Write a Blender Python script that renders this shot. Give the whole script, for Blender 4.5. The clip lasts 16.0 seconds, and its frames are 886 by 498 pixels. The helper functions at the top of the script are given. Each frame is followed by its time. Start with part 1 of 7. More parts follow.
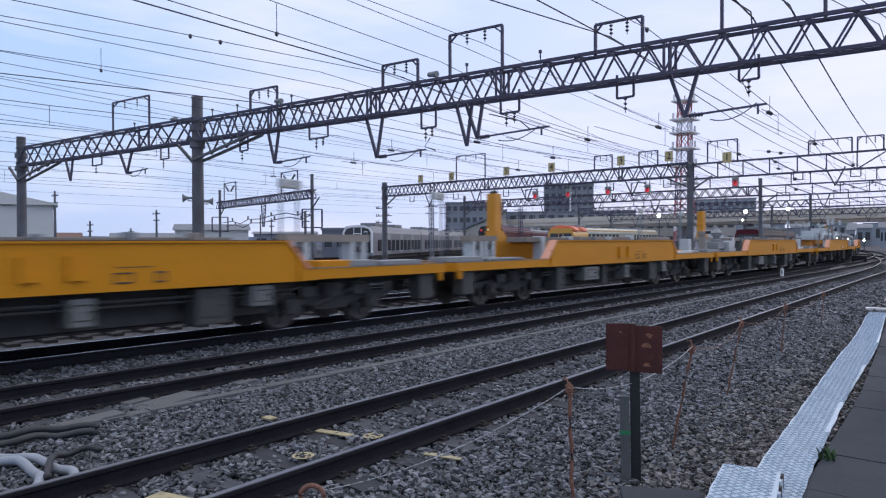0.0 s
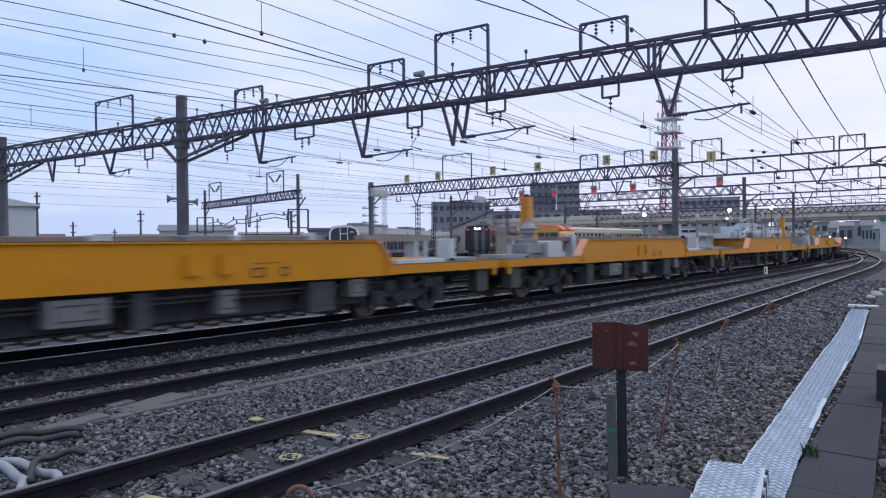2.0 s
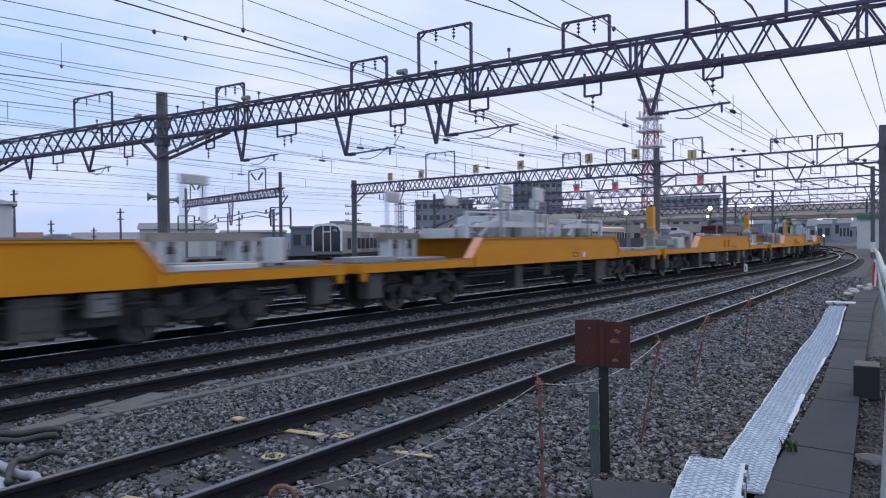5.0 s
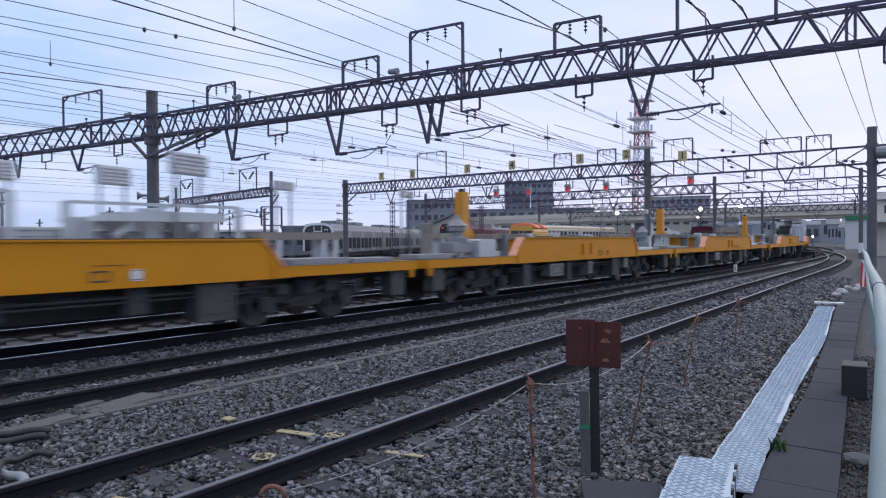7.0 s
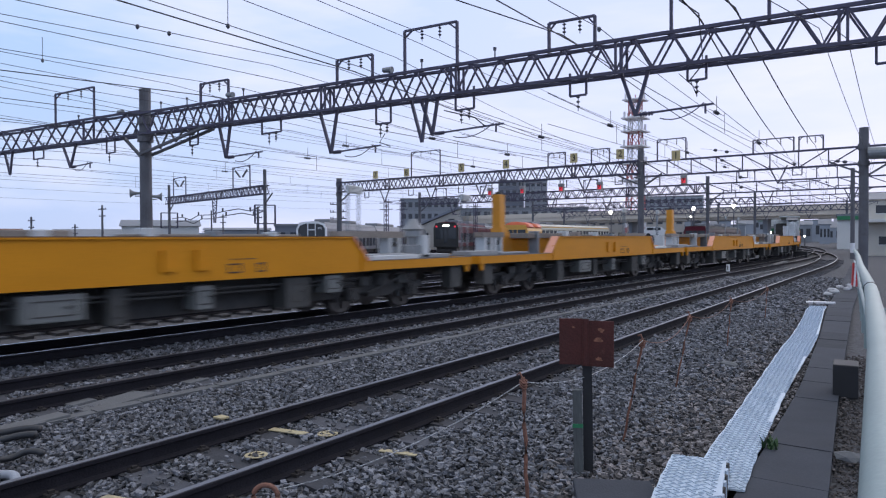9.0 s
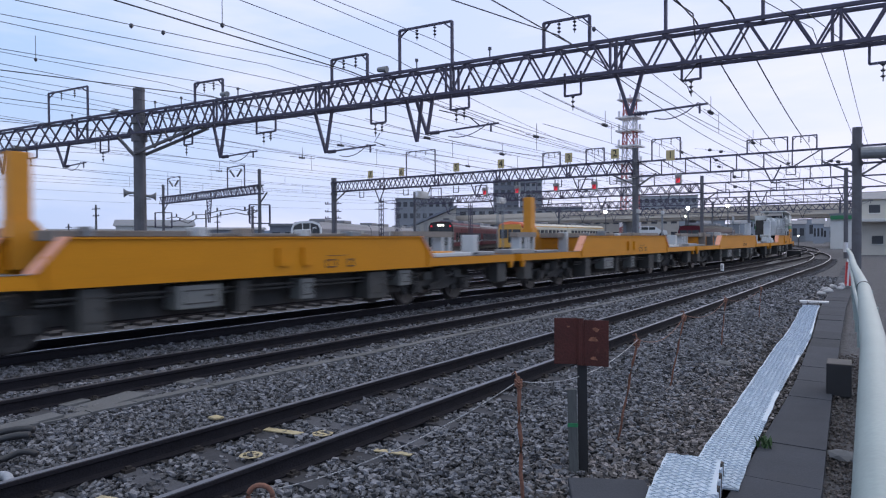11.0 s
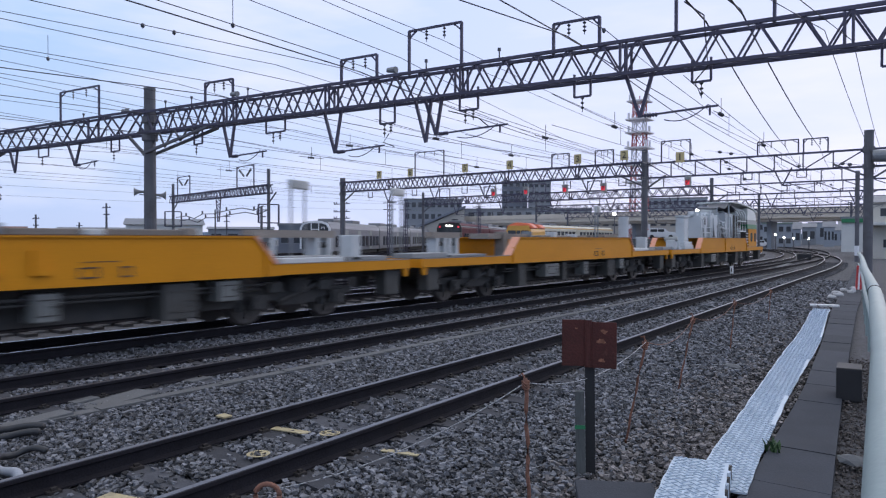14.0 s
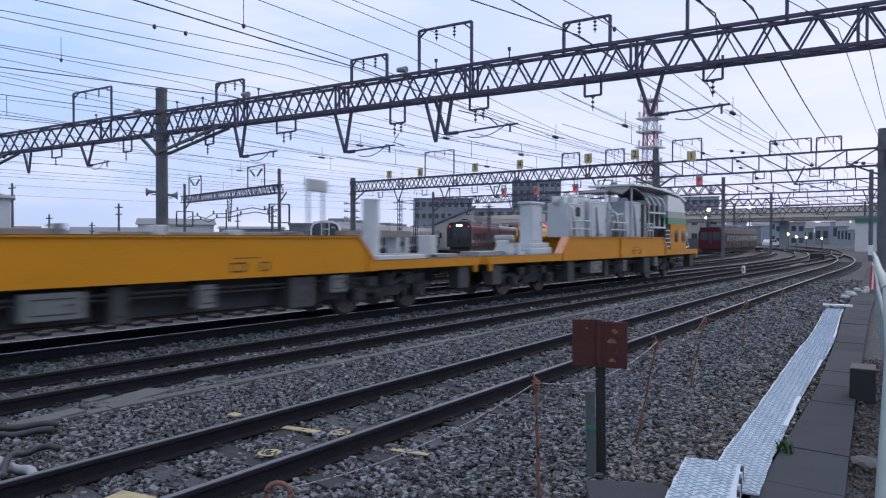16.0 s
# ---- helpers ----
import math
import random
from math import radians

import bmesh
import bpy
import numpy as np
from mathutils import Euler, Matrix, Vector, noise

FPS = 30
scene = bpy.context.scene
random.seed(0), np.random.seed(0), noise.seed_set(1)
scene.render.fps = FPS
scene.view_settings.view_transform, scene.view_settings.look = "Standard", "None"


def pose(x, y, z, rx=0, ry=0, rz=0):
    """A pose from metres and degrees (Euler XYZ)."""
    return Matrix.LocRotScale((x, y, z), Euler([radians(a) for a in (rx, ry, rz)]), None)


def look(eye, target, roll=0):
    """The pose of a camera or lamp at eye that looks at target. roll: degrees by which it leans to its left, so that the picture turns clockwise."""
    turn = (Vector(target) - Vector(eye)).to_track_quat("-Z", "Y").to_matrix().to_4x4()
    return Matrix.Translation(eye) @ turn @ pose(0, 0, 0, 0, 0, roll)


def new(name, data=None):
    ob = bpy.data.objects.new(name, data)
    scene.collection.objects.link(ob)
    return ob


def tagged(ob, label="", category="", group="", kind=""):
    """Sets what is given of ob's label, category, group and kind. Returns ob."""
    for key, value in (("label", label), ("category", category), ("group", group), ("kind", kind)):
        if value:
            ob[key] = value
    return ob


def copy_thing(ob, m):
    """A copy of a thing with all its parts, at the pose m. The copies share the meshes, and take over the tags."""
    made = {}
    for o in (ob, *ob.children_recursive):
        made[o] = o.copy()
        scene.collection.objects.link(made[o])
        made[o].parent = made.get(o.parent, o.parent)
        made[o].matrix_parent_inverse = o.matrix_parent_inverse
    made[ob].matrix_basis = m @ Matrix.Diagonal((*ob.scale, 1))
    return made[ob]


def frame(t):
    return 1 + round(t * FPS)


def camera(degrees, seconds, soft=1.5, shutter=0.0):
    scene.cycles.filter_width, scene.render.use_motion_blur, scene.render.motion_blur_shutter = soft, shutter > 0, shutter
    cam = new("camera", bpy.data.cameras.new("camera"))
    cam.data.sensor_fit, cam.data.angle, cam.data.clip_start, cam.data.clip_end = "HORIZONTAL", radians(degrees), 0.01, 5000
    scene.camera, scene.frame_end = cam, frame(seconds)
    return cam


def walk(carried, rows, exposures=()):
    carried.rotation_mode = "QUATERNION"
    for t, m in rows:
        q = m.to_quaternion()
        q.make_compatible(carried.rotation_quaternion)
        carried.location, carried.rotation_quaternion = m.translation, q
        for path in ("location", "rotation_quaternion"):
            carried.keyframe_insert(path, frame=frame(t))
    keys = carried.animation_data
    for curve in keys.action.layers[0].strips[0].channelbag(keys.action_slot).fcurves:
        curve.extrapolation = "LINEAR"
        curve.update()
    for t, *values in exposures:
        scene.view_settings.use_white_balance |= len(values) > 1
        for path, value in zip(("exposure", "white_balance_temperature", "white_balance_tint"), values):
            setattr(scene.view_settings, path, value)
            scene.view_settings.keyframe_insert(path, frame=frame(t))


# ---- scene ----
EYE = (0.0, 0.0, 1.80)
cam = camera(65.48, 16.0, soft=1.22, shutter=0.8)
PATH = [
    (0.0, look(EYE, (-6.5123, 7.5881, 1.6975), -0.262)),
    (0.5, look(EYE, (-6.4620, 7.6311, 1.7030), -0.377)),
    (1.0, look(EYE, (-6.4215, 7.6651, 1.7001), -0.397)),
    (1.5, look(EYE, (-6.3907, 7.6908, 1.6937), -0.377)),
    (2.0, look(EYE, (-6.3649, 7.7121, 1.6917), -0.511)),
    (2.5, look(EYE, (-6.3395, 7.7329, 1.6849), -0.817)),
    (3.0, look(EYE, (-6.3166, 7.7516, 1.6812), -1.066)),
    (3.5, look(EYE, (-6.2861, 7.7763, 1.6821), -1.238)),
    (4.0, look(EYE, (-6.2523, 7.8034, 1.6769), -0.977)),
    (6.5, look(EYE, (-6.0975, 7.9246, 1.6547), -0.490)),
    (7.0, look(EYE, (-6.0766, 7.9407, 1.6591), -0.443)),
    (7.5, look(EYE, (-6.0598, 7.9534, 1.6514), -0.292)),
    (8.0, look(EYE, (-6.0462, 7.9637, 1.6472), -0.485)),
    (8.5, look(EYE, (-6.0255, 7.9793, 1.6427), -0.450)),
    (9.0, look(EYE, (-6.0050, 7.9947, 1.6408), -0.274)),
    (11.5, look(EYE, (-5.9424, 8.0412, 1.6372), -0.320)),
    (12.0, look(EYE, (-5.9471, 8.0378, 1.6415), -0.227)),
    (12.5, look(EYE, (-5.9615, 8.0270, 1.6360), -0.000)),
    (13.0, look(EYE, (-5.9977, 8.0001, 1.6374), 0.133)),
    (13.5, look(EYE, (-6.0215, 7.9822, 1.6418), 0.093)),
    (14.0, look(EYE, (-6.0419, 7.9669, 1.6455), 0.078)),
    (14.5, look(EYE, (-6.0694, 7.9459, 1.6432), 0.141)),
    (15.0, look(EYE, (-6.0917, 7.9287, 1.6366), 0.246)),
    (15.5, look(EYE, (-6.1181, 7.9083, 1.6352), 0.277)),
    (16.0, look(EYE, (-6.1575, 7.8778, 1.6395), 0.048)),
]
walk(cam, PATH, exposures=[(0.0, 0.40), (16.0, 0.40)])

# ---- light: an overcast dusk sky, brighter and warmer low over the far end of the yard ----
world = bpy.data.worlds.new("dusk_sky")
scene.world = world
world.use_nodes = True
wn, wl = world.node_tree.nodes, world.node_tree.links
wn.clear()
w_out = wn.new("ShaderNodeOutputWorld")
w_bg = wn.new("ShaderNodeBackground")
w_sky = wn.new("ShaderNodeTexSky")
w_sky.sky_type, w_sky.sun_disc = "NISHITA", False
w_sky.sun_elevation, w_sky.sun_rotation = radians(9), radians(12)
w_sky.air_density, w_sky.dust_density, w_sky.ozone_density = 1.2, 2.0, 3.0
w_gain = wn.new("ShaderNodeMixRGB")
w_gain.blend_type, w_gain.inputs[0].default_value = "MULTIPLY", 1.0
w_gain.inputs[2].default_value = (0.09, 0.09, 0.09, 1)
w_co = wn.new("ShaderNodeTexCoord")
w_sep = wn.new("ShaderNodeSeparateXYZ")
w_ramp = wn.new("ShaderNodeValToRGB")
for pos, col in ((0.0, (0.445, 0.53, 0.76)), (0.10, (0.42, 0.545, 0.82)), (0.38, (0.375, 0.54, 0.87)), (1.0, (0.26, 0.38, 0.62))):
    e = w_ramp.color_ramp.elements.new(pos)
    e.color = (*col, 1)
for e in [e for e in w_ramp.color_ramp.elements if e.color[0] in (0.0, 1.0)]:
    w_ramp.color_ramp.elements.remove(e)
w_map = wn.new("ShaderNodeMapping")
w_map.inputs["Scale"].default_value = (1.3, 1.3, 6.0)
w_noise = wn.new("ShaderNodeTexNoise")
w_noise.inputs["Scale"].default_value, w_noise.inputs["Detail"].default_value, w_noise.inputs["Roughness"].default_value = 2.2, 5.0, 0.55
w_cramp = wn.new("ShaderNodeValToRGB")
w_cramp.color_ramp.elements[0].position, w_cramp.color_ramp.elements[1].position = 0.46, 0.70
w_cloud = wn.new("ShaderNodeMixRGB")
w_cloud.inputs[2].default_value = (0.80, 0.78, 0.95, 1)
w_cf = wn.new("ShaderNodeMath")
w_cf.operation = "MULTIPLY"
w_cf.inputs[1].default_value = 0.5
w_glow = wn.new("ShaderNodeMixRGB")
w_glow.inputs[2].default_value = (0.625, 0.665, 0.945, 1)
w_gr = wn.new("ShaderNodeMapRange")
w_gr.inputs[1].default_value, w_gr.inputs[2].default_value, w_gr.inputs[4].default_value = 0.38, 0.98, 0.9
wl.new(w_sep.outputs["Y"], w_gr.inputs[0])
wl.new(w_gr.outputs[0], w_glow.inputs[0])
w_mix = wn.new("ShaderNodeMixRGB")
w_mix.inputs[0].default_value = 0.06
wl.new(w_co.outputs["Generated"], w_sep.inputs[0])
wl.new(w_sep.outputs["Z"], w_ramp.inputs[0])
wl.new(w_co.outputs["Generated"], w_map.inputs[0])
wl.new(w_map.outputs[0], w_noise.inputs["Vector"])
wl.new(w_noise.outputs["Fac"], w_cramp.inputs[0])
wl.new(w_cramp.outputs[0], w_cf.inputs[0])
wl.new(w_cf.outputs[0], w_cloud.inputs[0])
wl.new(w_ramp.outputs[0], w_glow.inputs[1])
wl.new(w_glow.outputs[0], w_cloud.inputs[1])
wl.new(w_sky.outputs[0], w_gain.inputs[1])
wl.new(w_cloud.outputs[0], w_mix.inputs[1])
wl.new(w_gain.outputs[0], w_mix.inputs[2])
wl.new(w_mix.outputs[0], w_bg.inputs[0])
w_bg.inputs[1].default_value = 1.0
wl.new(w_bg.outputs[0], w_out.inputs[0])
sun = new("sun", bpy.data.lights.new("sun", "SUN"))
sun.data.energy, sun.data.angle, sun.data.color = 0.7, radians(50), (1.0, 0.93, 0.9)
sun.matrix_world = look((20, 90, 40), (0, 0, 0))


# ---- materials ----
def material(name, colour, rough=0.7, metal=0.0, vary=0.25, scale=6.0, fine=60.0, bump=0.15, island=0.0, obj=0.0,
             stain=None, stain_amount=0.0, gloss=0.5, emit=None, power=0.0, stretch=(1, 1, 1)):
    """A painted, stony or metallic surface: base colour with grain at two sizes, stains and fine relief."""
    m = bpy.data.materials.new(name)
    m.use_nodes = True
    n, l = m.node_tree.nodes, m.node_tree.links
    b = n["Principled BSDF"]
    b.inputs["Roughness"].default_value, b.inputs["Metallic"].default_value = rough, metal
    b.inputs["Specular IOR Level"].default_value = gloss
    co = n.new("ShaderNodeTexCoord")
    mp = n.new("ShaderNodeMapping")
    mp.inputs["Scale"].default_value = stretch
    l.new(co.outputs["Object"], mp.inputs[0])
    a = n.new("ShaderNodeTexNoise")
    a.inputs["Scale"].default_value, a.inputs["Detail"].default_value = scale, 4.0
    f = n.new("ShaderNodeTexNoise")
    f.inputs["Scale"].default_value, f.inputs["Detail"].default_value = fine, 3.0
    for q in (a, f):
        l.new(mp.outputs[0], q.inputs["Vector"])
    add = n.new("ShaderNodeMath")
    add.operation = "ADD"
    l.new(a.outputs["Fac"], add.inputs[0])
    l.new(f.outputs["Fac"], add.inputs[1])
    rng = n.new("ShaderNodeMapRange")
    rng.inputs[1].default_value, rng.inputs[2].default_value = 0.6, 1.4
    rng.inputs[3].default_value, rng.inputs[4].default_value = 1 - vary, 1 + vary
    l.new(add.outputs[0], rng.inputs[0])
    value = rng.outputs[0]
    for amount, node, socket in ((island, "ShaderNodeNewGeometry", "Random Per Island"), (obj, "ShaderNodeObjectInfo", "Random")):
        if amount:
            g = n.new(node)
            r2 = n.new("ShaderNodeMapRange")
            r2.inputs[3].default_value, r2.inputs[4].default_value = 1 - amount, 1 + amount
            l.new(g.outputs[socket], r2.inputs[0])
            mul = n.new("ShaderNodeMath")
            mul.operation = "MULTIPLY"
            l.new(value, mul.inputs[0])
            l.new(r2.outputs[0], mul.inputs[1])
            value = mul.outputs[0]
    mix = n.new("ShaderNodeMixRGB")
    mix.blend_type, mix.inputs[0].default_value = "MULTIPLY", 1.0
    mix.inputs[1].default_value = (*colour, 1)
    l.new(value, mix.inputs[2])
    out = mix.outputs[0]
    if stain:
        s = n.new("ShaderNodeTexNoise")
        s.inputs["Scale"].default_value, s.inputs["Detail"].default_value, s.inputs["Roughness"].default_value = scale * 0.6, 6.0, 0.65
        l.new(mp.outputs[0], s.inputs["Vector"])
        r = n.new("ShaderNodeMapRange")
        r.inputs[1].default_value, r.inputs[2].default_value = 0.62 - 0.25 * stain_amount, 0.75
        r.inputs[4].default_value = min(1.0, 0.5 + stain_amount)
        l.new(s.outputs["Fac"], r.inputs[0])
        m2 = n.new("ShaderNodeMixRGB")
        m2.inputs[2].default_value = (*stain, 1)
        l.new(r.outputs[0], m2.inputs[0])
        l.new(out, m2.inputs[1])
        out = m2.outputs[0]
    l.new(out, b.inputs["Base Color"])
    if bump:
        bp = n.new("ShaderNodeBump")
        bp.inputs["Strength"].default_value, bp.inputs["Distance"].default_value = bump, 0.02
        l.new(add.outputs[0], bp.inputs["Height"])
        l.new(bp.outputs[0], b.inputs["Normal"])
    if emit:
        b.inputs["Emission Color"].default_value, b.inputs["Emission Strength"].default_value = (*emit, 1), power
    return m


M = {
    "yellow": material("yellow_paint", (0.60, 0.236, 0.008), 0.6, gloss=0.22, vary=0.10, scale=1.5, fine=30, bump=0.04, stain=(0.25, 0.13, 0.03), stain_amount=0.12, stretch=(1, 0.4, 1.5)),
    "post": material("yellow_post_paint", (0.60, 0.245, 0.012), 0.55, vary=0.08, bump=0.04),
    "pink": material("pink_primer_edge", (0.75, 0.34, 0.22), 0.6, vary=0.1, bump=0.03),
    "grey_steel": material("grey_galvanised_steel", (0.22, 0.235, 0.25), 0.55, 0.3, vary=0.2, bump=0.05),
    "dark_under": material("grimy_underframe", (0.072, 0.068, 0.065), 0.85, gloss=0.2, vary=0.35, scale=3, bump=0.2, stain=(0.10, 0.085, 0.072), stain_amount=0.3),
    "grey_box": material("dusty_grey_box", (0.072, 0.071, 0.068), 0.75, gloss=0.3, vary=0.2, scale=2, bump=0.08, stain=(0.06, 0.055, 0.048), stain_amount=0.3),
    "pale_box": material("pale_grey_box", (0.165, 0.17, 0.162), 0.6, vary=0.12, bump=0.05),
    "white_machine": material("white_machine_paint", (0.52, 0.55, 0.57), 0.5, vary=0.12, scale=2, bump=0.04, stain=(0.34, 0.34, 0.33), stain_amount=0.12),
    "lamp_panel": material("flood_lamp_panel", (0.50, 0.52, 0.53), 0.45, vary=0.1, bump=0.03),
    "black": material("black_rubber", (0.013, 0.013, 0.015), 0.6, vary=0.2, bump=0.1),
    "wheel": material("worn_wheel_steel", (0.10, 0.09, 0.085), 0.5, 0.5, vary=0.3, bump=0.1),
    "glass": material("dark_cab_glass", (0.02, 0.025, 0.03), 0.08, vary=0.0, bump=0.0),
    "green": material("green_stripe_paint", (0.02, 0.17, 0.07), 0.45, vary=0.1, bump=0.03),
    "cab_grey": material("cab_grey_paint", (0.30, 0.31, 0.30), 0.5, vary=0.1, bump=0.03),
    "cab_white": material("cab_white_paint", (0.66, 0.68, 0.66), 0.45, vary=0.08, bump=0.03),
    "canopy": material("dark_canopy_sheet", (0.07, 0.075, 0.085), 0.5, vary=0.2, bump=0.05),
    "stone": material("ballast_stone", (0.108, 0.111, 0.124), 0.8, vary=0.4, scale=9, fine=90, bump=0.4, island=0.88),
    "stone_dirt": material("dirty_verge_stone", (0.080, 0.070, 0.066), 0.92, vary=0.35, scale=9, fine=90, bump=0.3, island=0.6),
    "stone_brown": material("rusty_ballast_stone", (0.128, 0.118, 0.118), 0.9, vary=0.35, scale=9, fine=90, bump=0.35, island=0.85),
    "ground": material("ballast_bed", (0.10, 0.10, 0.108), 0.92, gloss=0.12, vary=0.6, scale=14, fine=38, bump=0.9, stain=(0.085, 0.078, 0.074), stain_amount=0.35),
    "dirt": material("rusty_dirt", (0.075, 0.062, 0.056), 0.95, vary=0.4, scale=8, fine=50, bump=0.8, stain=(0.11, 0.10, 0.10), stain_amount=0.3),
    "rail_side": material("rusty_rail_side", (0.0155, 0.0145, 0.0185), 0.9, 0.0, gloss=0.15, vary=0.3, scale=5, bump=0.25, stain=(0.022, 0.017, 0.017), stain_amount=0.15),
    "rail_worn": material("worn_rail_head", (0.085, 0.085, 0.095), 0.5, 0.7, vary=0.2, scale=3, bump=0.03),
    "rail_top": material("polished_rail_head", (0.19, 0.195, 0.215), 0.42, 0.9, vary=0.15, scale=3, bump=0.03),
    "rail_bright": material("bright_rail_head", (0.50, 0.50, 0.53), 0.26, 1.0, vary=0.1, scale=3, bump=0.0),
    # track bed with the shade under the works train put into its colour
    "shade_bed": material("shade_dark_track_bed", (0.062, 0.059, 0.060), 0.8, gloss=0.12, vary=0.5, scale=9, fine=40, bump=0.7, stain=(0.035, 0.032, 0.030), stain_amount=0.3),
    "rust_edge": material("rusty_flange_edge", (0.15, 0.075, 0.035), 0.8, vary=0.3, scale=4, bump=0.15, stain=(0.30, 0.15, 0.04), stain_amount=0.2, stretch=(1, 0.3, 1)),
    "scrape": material("pale_rust_scrape", (0.22, 0.095, 0.06), 0.9, vary=0.4, scale=30, bump=0.1),
    "horn": material("pale_grey_horn", (0.24, 0.245, 0.25), 0.5, vary=0.1, bump=0.02),
    "rail_dull": material("dull_rail_head", (0.10, 0.085, 0.08), 0.45, 0.6, vary=0.25, scale=3, bump=0.05),
    "sleeper": material("concrete_sleeper", (0.068, 0.070, 0.080), 0.85, gloss=0.12, vary=0.3, scale=4, bump=0.25, obj=0.25, stain=(0.045, 0.040, 0.038), stain_amount=0.3),
    "clip": material("rusty_fastening", (0.026, 0.022, 0.021), 0.8, 0.2, vary=0.3, bump=0.1),
    "concrete": material("weathered_concrete", (0.105, 0.108, 0.113), 0.88, vary=0.18, scale=3, bump=0.2, obj=0.12, stain=(0.08, 0.076, 0.074), stain_amount=0.3),
    "path": material("dark_concrete_cover", (0.046, 0.051, 0.063), 0.9, gloss=0.25, vary=0.18, scale=2.5, bump=0.15, obj=0.18, stain=(0.050, 0.052, 0.060), stain_amount=0.3),
    "mat": material("white_plastic_mat", (0.45, 0.53, 0.62), 0.5, vary=0.08, scale=5, bump=0.05, stain=(0.42, 0.43, 0.45), stain_amount=0.12),
    "mat_rib": material("grey_mat_rib", (0.37, 0.45, 0.54), 0.5, vary=0.08, bump=0.03),
    "gantry": material("dark_gantry_steel", (0.070, 0.066, 0.104), 0.65, 0.2, vary=0.3, scale=3, bump=0.1),
    "gantry_post": material("grey_gantry_post", (0.112, 0.112, 0.126), 0.7, 0.1, vary=0.3, scale=1.5, bump=0.1, stain=(0.06, 0.055, 0.055), stain_amount=0.3),
    "wire": material("dark_wire", (0.035, 0.035, 0.042), 0.6, 0.3, vary=0.1, bump=0.0),
    "insulator": material("brown_porcelain", (0.06, 0.06, 0.075), 0.3, vary=0.2, bump=0.0),
    "rust": material("rusted_sign_plate", (0.060, 0.013, 0.010), 0.8, vary=0.35, scale=5, bump=0.2, stain=(0.23, 0.11, 0.075), stain_amount=0.06),
    "rust_post": material("dark_sign_post", (0.014, 0.014, 0.016), 0.7, vary=0.3, bump=0.1),
    "grey_post": material("grey_timber_post", (0.085, 0.09, 0.09), 0.85, vary=0.3, bump=0.2, stretch=(1, 1, 0.2)),
    "orange": material("rusty_orange_stake", (0.18, 0.082, 0.056), 0.8, vary=0.35, scale=12, bump=0.2, stain=(0.20, 0.13, 0.10), stain_amount=0.3),
    "rope": material("striped_rope", (0.36, 0.36, 0.37), 0.85, vary=0.95, scale=45, fine=90, bump=0.3),
    "yellow_mark": material("worn_yellow_marking", (0.38, 0.32, 0.19), 0.8, vary=0.25, scale=12, bump=0.1, stain=(0.13, 0.12, 0.10), stain_amount=0.45),
    "pipe": material("pale_green_pipe_paint", (0.225, 0.285, 0.285), 0.55, vary=0.10, scale=3, bump=0.04, stain=(0.22, 0.26, 0.26), stain_amount=0.2),
    "cable_black": material("black_cable", (0.025, 0.026, 0.03), 0.55, vary=0.2, bump=0.1),
    "cable_grey": material("grey_conduit", (0.28, 0.30, 0.34), 0.55, vary=0.15, bump=0.1),
    "stainless": material("stainless_train_side", (0.20, 0.205, 0.225), 0.5, 0.3, vary=0.12, scale=2, bump=0.04),
    "train_roof": material("grey_train_roof", (0.20, 0.205, 0.22), 0.7, vary=0.2, bump=0.05),
    "train_white": material("white_train_front", (0.75, 0.76, 0.78), 0.4, vary=0.06, bump=0.02),
    "train_red": material("deep_red_paint", (0.085, 0.012, 0.020), 0.6, gloss=0.15, vary=0.15, bump=0.03),
    "train_dark": material("dull_maroon_side", (0.040, 0.024, 0.030), 0.6, gloss=0.2, vary=0.2, bump=0.03),
    "train_cream": material("cream_train_paint", (0.40, 0.385, 0.315), 0.5, vary=0.1, bump=0.03),
    "train_orange": material("orange_roof_paint", (0.70, 0.17, 0.05), 0.5, vary=0.1, bump=0.03),
    "train_yellow": material("yellow_train_paint", (0.62, 0.33, 0.06), 0.5, vary=0.1, bump=0.03),
    "train_green": material("green_train_band", (0.05, 0.24, 0.20), 0.45, vary=0.1, bump=0.03),
    "wall_white": material("white_building_wall", (0.58, 0.58, 0.56), 0.85, vary=0.1, scale=0.6, fine=8, bump=0.05, stain=(0.40, 0.40, 0.39), stain_amount=0.2),
    "wall_grey": material("grey_building_wall", (0.22, 0.235, 0.26), 0.85, vary=0.12, scale=0.5, fine=8, bump=0.05),
    "wall_green": material("green_grey_wall", (0.17, 0.22, 0.19), 0.85, vary=0.12, scale=0.5, fine=8, bump=0.05),
    "wall_cream": material("cream_house_wall", (0.55, 0.52, 0.46), 0.85, vary=0.08, scale=0.6, fine=8, bump=0.05),
    # pale blue-grey that stands in for haze over far walls
    "wall_pale": material("haze_blue_grey_wall", (0.27, 0.295, 0.33), 0.85, vary=0.12, scale=0.4, fine=6, bump=0.03),
    "wall_dark": material("dark_tower_wall", (0.15, 0.165, 0.20), 0.8, vary=0.12, scale=0.4, fine=8, bump=0.05),
    "wall_beige": material("beige_wall", (0.40, 0.37, 0.33), 0.85, vary=0.1, scale=0.6, fine=8, bump=0.05),
    "roof_grey": material("grey_roof_sheet", (0.17, 0.18, 0.20), 0.7, vary=0.15, scale=0.8, bump=0.05),
    "roof_brown": material("brown_tile_roof", (0.16, 0.085, 0.07), 0.8, vary=0.2, scale=2, bump=0.1),
    "window": material("window_glass", (0.045, 0.05, 0.06), 0.15, vary=0.1, bump=0.0),
